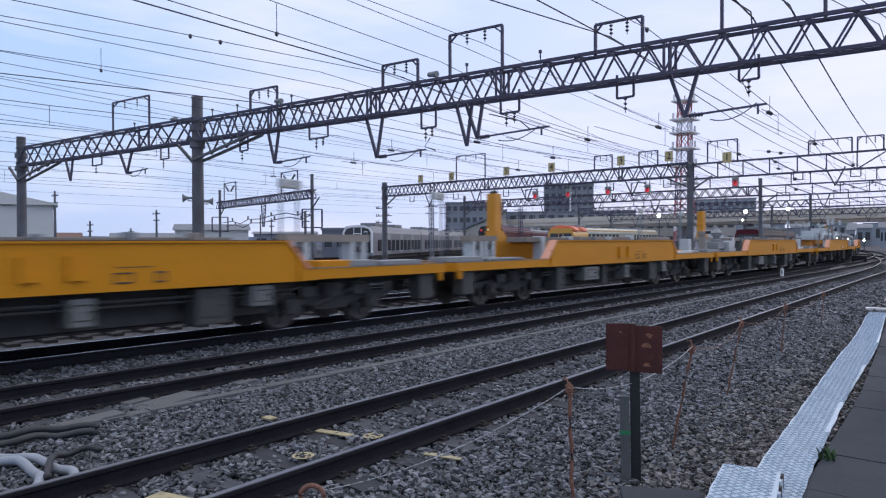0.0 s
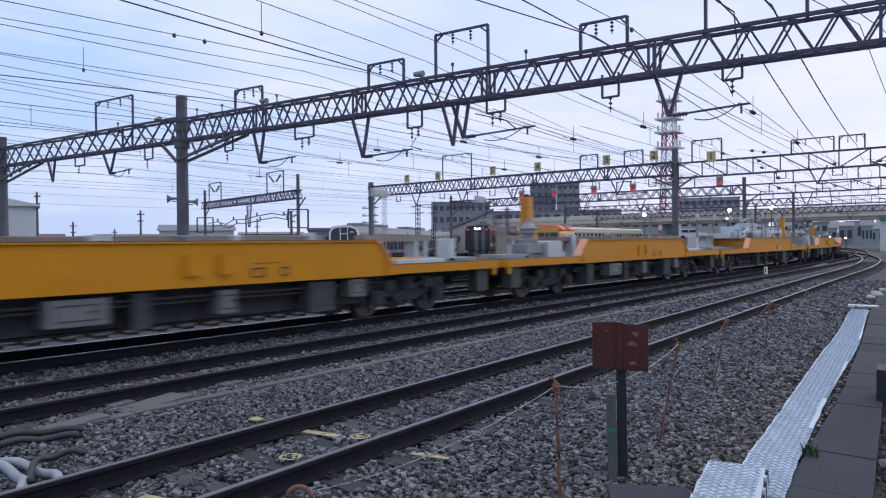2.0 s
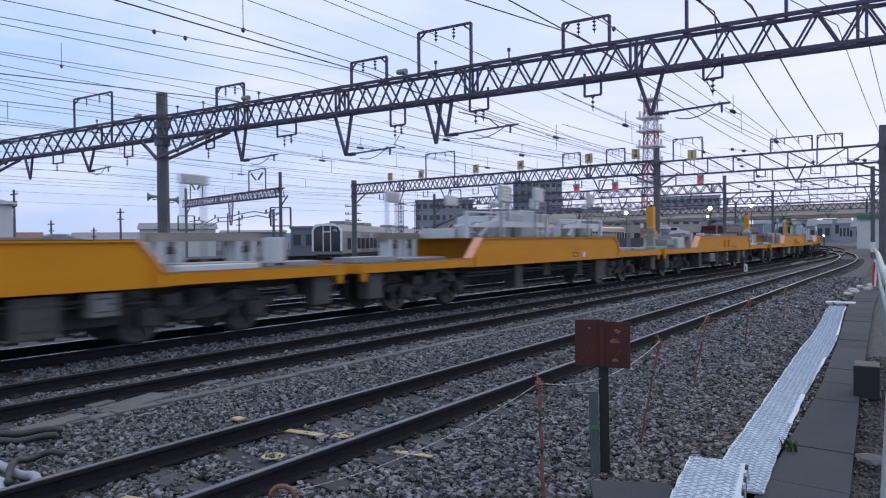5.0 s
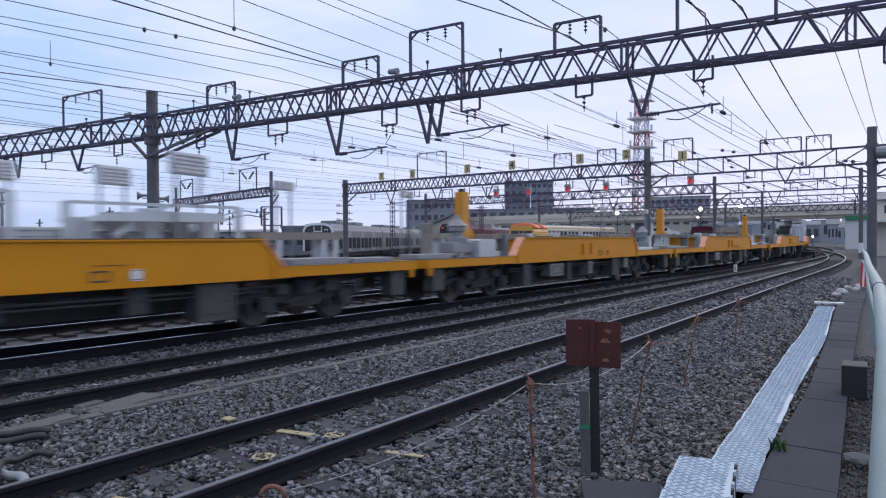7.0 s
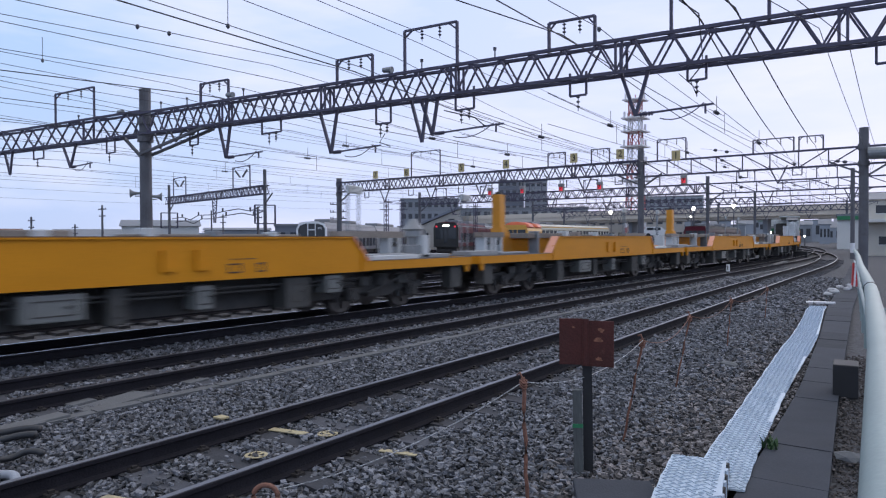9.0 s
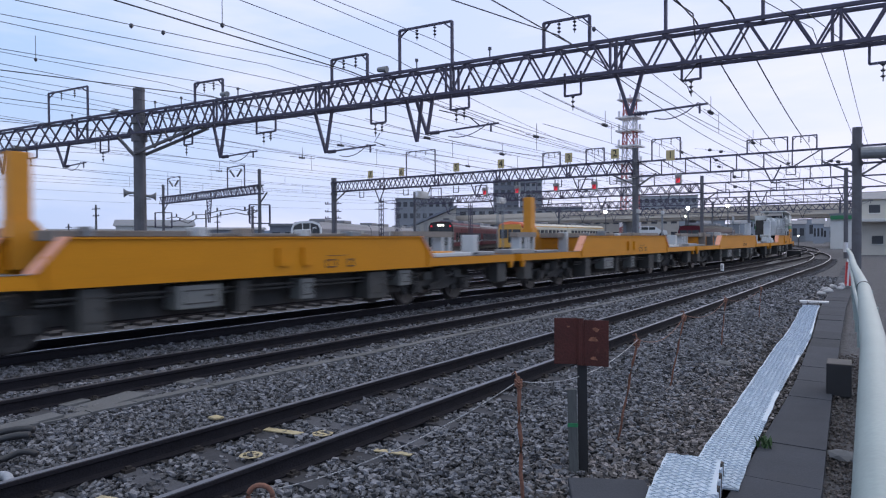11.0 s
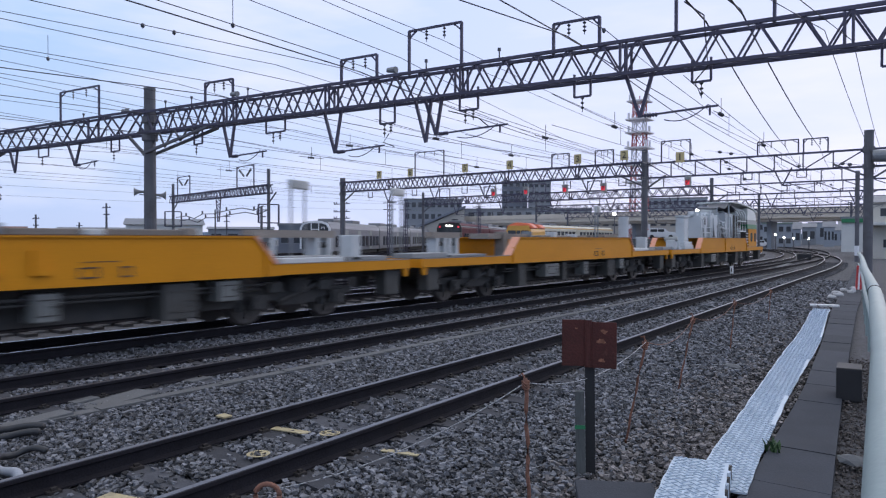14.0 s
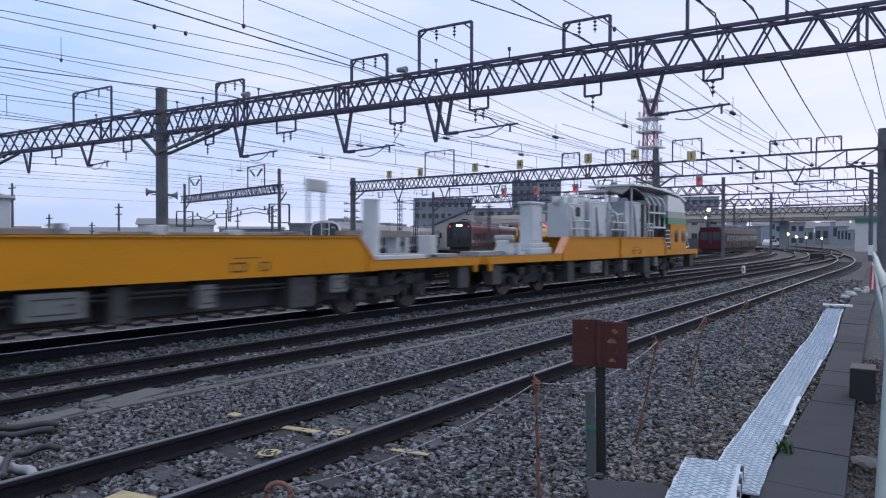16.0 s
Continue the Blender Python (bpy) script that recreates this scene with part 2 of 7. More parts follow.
    "overpass": material("overpass_concrete", (0.60, 0.53, 0.45), 0.85, vary=0.12, scale=0.5, fine=6, bump=0.05),
    "tower_red": material("tower_red_paint", (0.40, 0.12, 0.12), 0.6, vary=0.1, bump=0.0),
    "tower_white": material("tower_white_paint", (0.66, 0.64, 0.66), 0.6, vary=0.1, bump=0.0),
    "number": material("yellow_number_plate", (0.52, 0.42, 0.21), 0.6, vary=0.12, bump=0.03),
    "ink": material("black_sign_ink", (0.02, 0.02, 0.02), 0.6, vary=0.1, bump=0.0),
    "red_light": material("red_signal_lamp", (0.5, 0.02, 0.03), 0.4, vary=0.0, bump=0.0, emit=(1.0, 0.05, 0.09), power=0.45),
    "white_light": material("white_yard_lamp", (0.9, 0.9, 0.85), 0.4, vary=0.0, bump=0.0, emit=(1.0, 0.95, 0.85), power=14.0),
    "car_white": material("white_car_paint", (0.7, 0.71, 0.72), 0.25, vary=0.03, bump=0.0),
    "red_paint": material("red_barrier_paint", (0.55, 0.05, 0.05), 0.6, vary=0.15, bump=0.05),
    "white_paint": material("white_barrier_paint", (0.72, 0.72, 0.74), 0.6, vary=0.1, bump=0.05),
    "bag": material("white_sandbag_cloth", (0.44, 0.44, 0.45), 0.9, vary=0.15, scale=12, bump=0.3),
    "weathered": material("weathered_deck_timber", (0.24, 0.21, 0.185), 0.85, vary=0.3, scale=3, bump=0.15, obj=0.2, stain=(0.12, 0.10, 0.085), stain_amount=0.4, stretch=(1, 0.3, 1)),
    # darker copy of the sleeper concrete: under-train shade as colour
    "shade_sleeper": material("shade_dark_concrete_sleeper", (0.05, 0.048, 0.05), 0.85, gloss=0.12, vary=0.3, scale=4, bump=0.25, obj=0.25),
    "shell_orange": material("orange_red_shell_paint", (0.62, 0.115, 0.04), 0.45, vary=0.12, bump=0.03),
    "leaf": material("green_weed_leaf", (0.035, 0.075, 0.025), 0.7, vary=0.3, bump=0.05),
    # blue-grey of the hills carries the distance haze in the colour
    "hill": material("haze_tinted_wooded_hill", (0.16, 0.20, 0.25), 0.95, vary=0.15, scale=0.02, fine=0.2, bump=0.0),
}


# ---- mesh helpers ----
def box(bm, x0, x1, y0, y1, z0, z1, bevel=0.0):
    v = [bm.verts.new((x, y, z)) for x in (x0, x1) for y in (y0, y1) for z in (z0, z1)]
    faces = [bm.faces.new([v[i] for i in q]) for q in ((0, 1, 3, 2), (4, 6, 7, 5), (0, 4, 5, 1), (2, 3, 7, 6), (0, 2, 6, 4), (1, 5, 7, 3))]
    if bevel:
        edges = list({e for fc in faces for e in fc.edges})
        bmesh.ops.bevel(bm, geom=edges, offset=bevel, segments=2, affect="EDGES", profile=0.6)


def bar(bm, p, q, w, h=None):
    """A square bar from p to q."""
    p, q = Vector(p), Vector(q)
    h = h or w
    a = (q - p).normalized()
    side = a.cross(Vector((0, 0, 1)))
    side = Vector((1, 0, 0)) if side.length < 1e-4 else side.normalized()
    up = side.cross(a)
    c = [(-1, -1), (1, -1), (1, 1), (-1, 1)]
    r0 = [bm.verts.new(p + side * (i * w / 2) + up * (j * h / 2)) for i, j in c]
    r1 = [bm.verts.new(q + side * (i * w / 2) + up * (j * h / 2)) for i, j in c]
    for i in range(4):
        bm.faces.new((r0[i], r0[(i + 1) % 4], r1[(i + 1) % 4], r1[i]))
    bm.faces.new(r0[::-1])
    bm.faces.new(r1)


def tube(bm, points, r, n=8, caps=True):
    """A round tube along points; r may be one radius or one for each point."""
    pts = [Vector(p) for p in points]
    rings = []
    for i, p in enumerate(pts):
        a = (pts[min(i + 1, len(pts) - 1)] - pts[max(i - 1, 0)])
        a = a.normalized() if a.length > 1e-9 else Vector((0, 0, 1))
        side = a.cross(Vector((0, 0, 1)))
        side = Vector((1, 0, 0)) if side.length < 1e-3 else side.normalized()
        up = side.cross(a)
        rad = r[i] if isinstance(r, (list, tuple)) else r
        rings.append([bm.verts.new(p + (side * math.cos(2 * math.pi * k / n) + up * math.sin(2 * math.pi * k / n)) * rad) for k in range(n)])
    for a, b in zip(rings, rings[1:]):
        for k in range(n):
            bm.faces.new((a[k], a[(k + 1) % n], b[(k + 1) % n], b[k]))
    if caps:
        bm.faces.new(rings[0][::-1])
        bm.faces.new(rings[-1])


def prism(bm, outline, axis, a, b):
    """A flat outline drawn out along an axis. axis 'x': outline is (y, z); 'y': (x, z); 'z': (x, y)."""
    def at(p, c):
        return {"x": (c, p[0], p[1]), "y": (p[0], c, p[1]), "z": (p[0], p[1], c)}[axis]
    r0, r1 = [bm.verts.new(at(p, a)) for p in outline], [bm.verts.new(at(p, b)) for p in outline]
    k = len(outline)
    for i in range(k):
        bm.faces.new((r0[i], r0[(i + 1) % k], r1[(i + 1) % k], r1[i]))
    bm.faces.new(r0[::-1])
    bm.faces.new(r1)


def mesh_of(name, bm, mat, smooth=False):
    bmesh.ops.recalc_face_normals(bm, faces=bm.faces)
    me = bpy.data.meshes.new(name)
    bm.to_mesh(me)
    bm.free()
    me.materials.append(mat)
    if smooth:
        for p in me.polygons:
            p.use_smooth = True
    return me


def part(name, bm, mat, parent=None, label="", smooth=False):
    ob = new(name, mesh_of(name, bm, mat, smooth))
    ob.parent = parent
    return tagged(ob, label)


def part_of(name, parent, mat, fill, label="", smooth=False, **kw):
    bm = bmesh.new()
    fill(bm, **kw)
    return part(name, bm, mat, parent, label, smooth)


def boxes(name, parent, mat, dims, bevel=0.0, label=""):
    first = None
    for d in dims:
        bm = bmesh.new()
        box(bm, *d, bevel=bevel)
        ob = part(name, bm, mat, parent, label)
        first = first or ob
    return first


def empty(name, m=None, label="", category="", group="", kind=""):
    ob = new(name)
    if m is not None:
        ob.matrix_basis = m
    return tagged(ob, label, category, group, kind)


def text_part(name, body, size, mat, parent, m, depth=0.006):
    cu = bpy.data.curves.new(name, "FONT")
    cu.body, cu.size, cu.align_x, cu.align_y, cu.extrude = body, size, "CENTER", "CENTER", depth
    tmp = bpy.data.objects.new(name, cu)
    scene.collection.objects.link(tmp)
    bpy.context.view_layer.update()
    me = bpy.data.meshes.new_from_object(tmp.evaluated_get(bpy.context.evaluated_depsgraph_get()))
    bpy.data.objects.remove(tmp)
    me.materials.clear()
    me.materials.append(mat)
    ob = new(name, me)
    ob.parent, ob.matrix_basis = parent, m
    return ob


def bearing(deg, dist):
    """Plan position at a compass bearing from the viewpoint, 0 along the near straight track, negative to its left."""
    return dist * math.sin(radians(deg)), dist * math.cos(radians(deg))


# ---- tracks: straight past the viewpoint, then bending to the left ----
class Line:
    def __init__(self, x, y, turn, s_bend, radius, gauge=1.13, ease=0.0):
        self.x, self.y, self.th, self.s0, self.r, self.gauge = x, y, radians(turn), s_bend, radius, gauge
        self.ease = ease

    def shift(self, s):
        """A gentle sideways ease of the line between its straight and its bend."""
        if not self.ease:
            return 0.0
        u, v = min(1.0, max(0.0, (s - 5.0) / 35.0)), min(1.0, max(0.0, (s - 44.0) / 36.0))
        return -self.ease * u * u * (3 - 2 * u) * (1 - v * v * (3 - 2 * v))

    def at(self, s, lat=0.0):
        """Plan point at the way s from the foot; lat to the right. Also its heading."""
        a = max(0.0, s - self.s0) / self.r
        along, left = min(s, self.s0) + self.r * math.sin(a), self.r * (1 - math.cos(a))
        h = self.th - a
        c, k = math.cos(self.th), math.sin(self.th)
        x, y = self.x + along * k - left * c + self.shift(s), self.y + along * c + left * k
        return x + lat * math.cos(h), y - lat * math.sin(h), h


RAIL_TOP = 0.17
LINES = {
    "a": Line(-4.49, 0.0, -2.37, 40.0, 205.0, ease=0.20),
    "b": Line(-8.27, 0.0, -1.14, 46.7, 320.0),
    "c": Line(-11.35, 0.0, 0.0, 44.0, 190.0),
    "d": Line(-14.85, 0.0, 0.0, 44.0, 194.0),
    "e": Line(-18.6, 0.0, 0.0, 44.0, 198.0),
    "f": Line(-22.4, 0.0, 0.0, 44.0, 202.0),
    "g": Line(-29.6, 0.0, 0.0, 44.0, 210.0),
    "h": Line(-33.4, 0.0, 0.0, 44.0, 214.0),
    "i": Line(-37.2, 0.0, 0.0, 44.0, 218.0),
    "j": Line(-45.0, 0.0, 0.0, 60.0, 376.0),
    "k": Line(-49.4, 0.0, 0.0, 60.0, 380.0),
    "l": Line(-53.8, 0.0, 0.0, 60.0, 384.0),
    "m": Line(-58.2, 0.0, 0.0, 60.0, 388.0),
}


def rail_mesh(bm, line, lat, ss, w, z0, z1):
    """One band of a rail: a rectangle of width w between z0 and z1 swept along the line."""
    rings = []
    for s in ss:
        q = [line.at(s, lat - w / 2), line.at(s, lat + w / 2)]
        rings.append([bm.verts.new((q[0][0], q[0][1], z0)), bm.verts.new((q[1][0], q[1][1], z0)),
                      bm.verts.new((q[1][0], q[1][1], z1)), bm.verts.new((q[0][0], q[0][1], z1))])
    for a, b in zip(rings, rings[1:]):
        for k in range(4):
            bm.faces.new((a[k], a[(k + 1) % 4], b[(k + 1) % 4], b[k]))
    bm.faces.new(rings[0][::-1])
    bm.faces.new(rings[-1])


def rail_body(bm, line, lat, ss):
    """The whole rail section below the running surface, swept as one body."""
    prof = [(-0.0625, 0.018), (0.0625, 0.018), (0.0625, 0.028), (0.012, 0.044), (0.009, 0.06), (0.009, 0.122), (0.0325, 0.136), (0.0325, 0.160), (0.026, 0.165),
            (-0.026, 0.165), (-0.0325, 0.160), (-0.0325, 0.136), (-0.009, 0.122), (-0.009, 0.06), (-0.012, 0.044), (-0.0625, 0.028)]
    rings = [[bm.verts.new((*line.at(s, lat + o)[:2], z)) for o, z in prof] for s in ss]
    n = len(prof)
    for a, b in zip(rings, rings[1:]):
        for k in range(n):
            bm.faces.new((a[k], a[(k + 1) % n], b[(k + 1) % n], b[k]))
    bm.faces.new(rings[0][::-1])
    bm.faces.new(rings[-1])


def sweep(a, b, bend):
    out, s = [], a
    while s < b:
        out.append(s)
        s += 6.0 if s < bend - 6 else 2.5
    return out + [b]


TRACKS = {}


def track(key, shiny, far, name):
    line = LINES[key]
    t = empty("railway_track_%s" % name, None, "%s steel rails on concrete sleepers in grey ballast" % ("worn, polished" if shiny else "dull rusty"), "railway track", "tracks of the yard", "structure")
    TRACKS[key] = t
    ss = sweep(-14.0, far, line.s0)
    for lat in (-line.gauge / 2, line.gauge / 2):
        bm = bmesh.new()
        rail_body(bm, line, lat, ss)
        r = part("rail", bm, M["rail_side"], t)
        bm = bmesh.new()
        rail_mesh(bm, line, lat, ss, 0.052, RAIL_TOP - 0.0055, RAIL_TOP)
        part("rail_head", bm, M["rail_bright" if key in "cd" else "rail_top" if key == "a" else "rail_worn" if shiny else "rail_dull"], r, "polished running surface" if shiny else "dull running surface")
    return t


for key, shiny, far, name in (("a", True, 150, "1"), ("b", True, 200, "2"), ("c", True, 210, "3"), ("d", True, 160, "4"), ("e", True, 160, "5"), ("f", True, 160, "6"),
                              ("g", False, 150, "7"), ("h", False, 150, "8"), ("i", False, 150, "9"), ("j", False, 150, "10"), ("k", False, 150, "11"), ("l", False, 150, "12"), ("m", False, 150, "13")):
    track(key, shiny, far, name)

# ---- ground ----
bm = bmesh.new()
grid = [-900, -300, -120, -60, -30, -16, -10, -5, -1, 2, 6, 20, 80, 300, 900]
gy = [-300, -60, -20, -6, 0, 6, 12, 20, 40, 80, 160, 400, 1500]
gv = [[bm.verts.new((x, y, -0.05)) for y in gy] for x in grid]
for i in range(len(grid) - 1):
    for j in range(len(gy) - 1):
        bm.faces.new((gv[i][j], gv[i + 1][j], gv[i + 1][j + 1], gv[i][j + 1]))
tagged(part("ground", bm, M["ground"]), "dark grey railway ballast and dirt of the yard", "ground", "", "structure")

# dark strips along two tracks paint the shade beneath the train
for key in "cd":
    ln = LINES[key]
    bm = bmesh.new()
    ss = sweep(-14.0, 120.0, ln.s0)
    rings = [[bm.verts.new((*ln.at(s, lat)[:2], z)) for lat, z in ((-1.25, -0.049), (-0.6, -0.03), (0.5, -0.03), (0.62, -0.049))] for s in ss]
    for p, q in zip(rings, rings[1:]):
        for k in range(3):
            bm.faces.new((p[k], p[k + 1], q[k + 1], q[k]))
    part("oily_bed", bm, M["shade_bed"], TRACKS[key], "ballast bed darkened for the shade under the train")


# ---- overhead line gantries ----
def truss(bm, p, q, z_top, depth, width, panel, chord=0.10, web=0.055, splices=None):
    """A box lattice girder between the plan points p and q, with double uprights at its splices."""
    a, b = Vector((*p, 0)), Vector((*q, 0))
    run = (b - a).normalized()
    side = Vector((-run.y, run.x, 0)) * (width / 2)
    n = max(2, round((b - a).length / panel))
    pts = [a.lerp(b, i / n) for i in range(n + 1)]
    for sgn in (-1, 1):
        o = side * sgn
        for z, w in ((z_top, chord), (z_top - depth, chord)):
            bar(bm, a + o + Vector((0, 0, z)), b + o + Vector((0, 0, z)), w)
        for i in range(n):
            lo, hi = Vector((0, 0, z_top - depth)), Vector((0, 0, z_top))
            mid = (pts[i] + pts[i + 1]) / 2
            bar(bm, pts[i] + o + lo, mid + o + hi, web)
            bar(bm, mid + o + hi, pts[i + 1] + o + lo, web)
            if splices is None and i % 6 == 5:
                bar(bm, pts[i + 1] + o + lo, pts[i + 1] + o + hi, web * 1.3)
        for f in splices or ():
            for shift in (-0.08, 0.08):
                c = a.lerp(b, f) + run * shift + o
                bar(bm, c + Vector((0, 0, z_top - depth)), c + Vector((0, 0, z_top)), web * 1.2)
    for i in range(n):
        for z in (z_top, z_top - depth):
            bar(bm, pts[i] - side + Vector((0, 0, z)), pts[i + 1] + side + Vector((0, 0, z)), web * 0.45)


def light_truss(bm, p, q, z_top, depth, panel, chord=0.09, web=0.05, turned=0):
    """A single-plane girder with uprights and one diagonal a panel; the last panels may be turned."""
    a, b = Vector((*p, 0)), Vector((*q, 0))
    n = max(2, round((b - a).length / panel))
    pts = [a.lerp(b, i / n) for i in range(n + 1)]
    hi, lo = Vector((0, 0, z_top)), Vector((0, 0, z_top - depth))
    bar(bm, a + hi, b + hi, chord)
    bar(bm, a + lo, b + lo, chord)
    for i in range(n + 1):
        bar(bm, pts[i] + hi, pts[i] + lo, web)
        if i < n:
            bar(bm, pts[i] + (hi if i < n - turned else lo), pts[i + 1] + (lo if i < n - turned else hi), web)


def portal(bm, p, q, z0, z1, w=0.07, insul=True):
    """An upright frame on a girder that carries feeder insulators."""
    a, b = Vector((*p, 0)), Vector((*q, 0))
    up0, up1 = Vector((0, 0, z0)), Vector((0, 0, z1))
    bar(bm, a + up0, a + up1, w)
    bar(bm, b + up0, b + up1, w)
    bar(bm, a + up1, b + up1, w * 0.9)
    for s0, s1 in ((a, b), (b, a)):
        bar(bm, s0 + up1 - Vector((0, 0, 0.22)), s0.lerp(s1, 0.16) + up1, w * 0.6)


def insulator(name, parent, p, length=0.34, r=0.055):
    """A hanging string of three porcelain sheds."""
    bm = bmesh.new()
    x, y, z = p
    tube(bm, [(x, y, z), (x, y, z - length)], 0.012, 6)
    for k in range(3):
        zz = z - 0.06 - k * (length - 0.1) / 2.6
        tube(bm, [(x, y, zz + 0.03), (x, y, zz), (x, y, zz - 0.035)], [0.02, r, 0.02], 8)
    return part(name, bm, M["insulator"], parent)


def drop_bracket(bm, p, q, z, tip, w=0.07):
    """A V of two bars under a girder down to the tip of a catenary support."""
    t = Vector((*tip,))
    for s in (p, q):
        bar(bm, (*s, z), t, w)


def cantilever(bm, tip, reach, z):
    """A registration arm from the V bracket, sideways over a track."""
    x, y, zt = tip
    bar(bm, (x, y, zt + 0.02), (x + reach, y - 0.05, zt + 0.07), 0.045)
    for k in range(5):
        c = x + 0.10 + 0.07 * k
        tube(bm, [(c, y, zt + 0.02), (c + 0.03, y, zt + 0.022), (c + 0.06, y, zt + 0.024)], [0.03, 0.065, 0.03], 8)
    pts = []
    for k in range(9):
        u = k / 8
        pts.append((x + reach * (0.35 + 0.55 * u), y - 0.15, zt - 0.05 - 0.16 * (1 - (2 * u - 0.6) ** 2)))
    tube(bm, pts, 0.014, 5)
    bar(bm, (x + reach * 0.9, y - 0.05, zt + 0.10), (x + reach * 0.9, y - 0.05, zt - 0.14), 0.04)


def hanger(bm, x, y, z, w=0.42, h=0.34):
    """A small rectangular drop frame under a girder."""
    bar(bm, (x - w / 2, y, z), (x - w / 2, y, z - h), 0.05)
    bar(bm, (x + w / 2, y, z), (x + w / 2, y, z - h), 0.05)
    bar(bm, (x - w / 2, y, z - h), (x + w / 2, y, z - h), 0.05)


def g1y(x):
    return 17.41 + 0.107 * x


def gantry_near():
    g = empty("overhead_gantry", None, "dark lattice steel overhead line gantry over the tracks", "gantry", "overhead line gantries")
    def spans(bm, a, b):
        truss(bm, (a, g1y(a)), (b, g1y(b)), 6.715, 0.80, 0.45, 0.906, 0.085, 0.046, [(x - a) / (b - a) for x in (-21.1, -16.4, -11.6, -6.87, -2.05, 2.7)])
    part_of("girder", g, M["gantry"], spans, a=-26.0, b=5.71)
    part_of("girder", g, M["gantry"], truss, p=(-40.4, g1y(-40.4)), q=(-25.6, g1y(-25.6)), z_top=6.80, depth=0.90, width=0.45, panel=1.85, chord=0.085, web=0.055)
    for x, top in ((-25.6, 7.62), (-40.4, 7.35), (6.0, 7.4)):
        bm = bmesh.new()
        y = g1y(x)
        tube(bm, [(x, y, -0.3), (x, y, top)], [0.245, 0.215], 14)
        tube(bm, [(x, y, top), (x, y, top + 0.06)], [0.235, 0.225], 14)
        for z in (5.62, 6.3):
            tube(bm, [(x, y, z), (x, y, z + 0.24)], 0.30, 14)
        for sg in (-1, 1):
            if x < 0 and sg > 0:
                # haunch of the girder down to the column
                for k in range(4):
                    xa, xb = x + 0.9 * k, x + 0.9 * (k + 1)
                    za, zb = 5.12 + 0.185 * k, 5.12 + 0.185 * (k + 1)
                    for o in (-0.22, 0.22):
                        bar(bm, (xa, g1y(xa) + o, za), (xb, g1y(xb) + o, zb), 0.095)
                    bar(bm, (xb, g1y(xb), zb), (xb - 0.45, g1y(xb), 6.0), 0.055)
                    bar(bm, (xb - 0.45, g1y(xb), 6.0), (xa, g1y(xa), za), 0.055)
            elif x < 0:
                bar(bm, (x, y, 4.85), (x + sg * 1.35, g1y(x + sg * 1.35), 5.9), 0.10)
                bar(bm, (x + sg * 0.2, y, 5.75), (x + sg * 0.62, g1y(x), 6.1), 0.12)
        part("post", bm, M["gantry_post"], g, "round grey steel column")
    for a, b, z1 in ((-31.7, -28.9, 8.16), (-22.4, -20.95, 7.5), (-16.0, -14.6, 7.5), (-13.4, -11.6, 8.02), (-8.8, -7.55, 7.5), (-5.65, -3.5, 8.05)):
        f = part_of("feeder_frame", g, M["gantry"], portal, p=(a, g1y(a)), q=(b, g1y(b)), z0=6.7, z1=z1)
        for u in (0.34, 0.68):
            x = a + (b - a) * u
            insulator("insulator", f, (x, g1y(x), z1 - 0.03), 0.36)
    for x0, x1, tip, reach in ((-35.9, -35.2, (-35.45, 4.84), 0.0), (-31.2, -30.2, (-30.63, 4.9), 2.0), (-21.45, -20.86, (-21.1, 4.70), 2.1), (-16.72, -16.0, (-16.27, 4.55), 2.2), (-13.18, -12.62, (-12.81, 4.65), 0.0),
                               (-12.84, -12.25, (-12.45, 4.84), 2.5), (-6.87, -6.2, (-6.51, 4.83), 1.9)):
        bm = bmesh.new()
        t3 = (tip[0], g1y(tip[0]), tip[1])
        drop_bracket(bm, (x0, g1y(x0)), (x1, g1y(x1)), 5.92, t3, 0.08)
        v = part("drop_bracket", bm, M["gantry"], g)
        if reach:
            bm = bmesh.new()
            cantilever(bm, t3, reach, 5.0)
            part("registration_arm", bm, M["gantry"], v)
    for x, w, low, pair in ((-33.06, 1.0, 5.44, False), (-27.81, 0.66, 5.35, False), (-22.79, 0.52, 5.30, False), (-18.88, 1.0, 5.43, True), (-14.2, 0.6, 5.33, True), (-11.36, 0.64, 5.48, True), (-8.0, 0.46, 5.5, False), (-5.06, 0.44, 5.55, False), (-1.2, 0.5, 5.45, False)):
        bm = bmesh.new()
        hanger(bm, x, g1y(x), 6.1, w, 6.1 - low)
        h = part("hanger_frame", bm, M["gantry"], g)
        insulator("insulator", h, (x - 0.12 * (w > 0.5), g1y(x), low + 0.02), 0.42)
        if pair:
            insulator("insulator", h, (x + 0.24 * w, g1y(x), low + 0.02), 0.34)
    # bent jumper cables down from the tall frame beside the track
    for pts in (((-5.45, 7.5), (-5.0, 7.1), (-4.95, 6.5), (-4.9, 5.9), (-5.2, 5.55), (-5.05, 5.2)), ((-4.6, 7.5), (-4.2, 7.1), (-4.05, 6.75)), ((-12.0, 5.5), (-11.0, 5.2), (-10.7, 4.95)), ((-14.1, 5.0), (-14.3, 4.75), (-13.9, 4.6))):
        bm = bmesh.new()
        tube(bm, [(x, g1y(x) - 0.06, z) for x, z in pts], 0.018, 6)
        part("jumper_cable", bm, M["wire"], g, "loose black jumper cable", smooth=True)
    for x in (-30.0, -24.64, -23.15, -20.2, -12.8, -10.4):
        bm = bmesh.new()
        tube(bm, [(x, g1y(x), 6.72), (x, g1y(x), 7.02)], 0.022, 6)
        tube(bm, [(x, g1y(x), 7.02), (x, g1y(x), 7.10)], 0.05, 8)
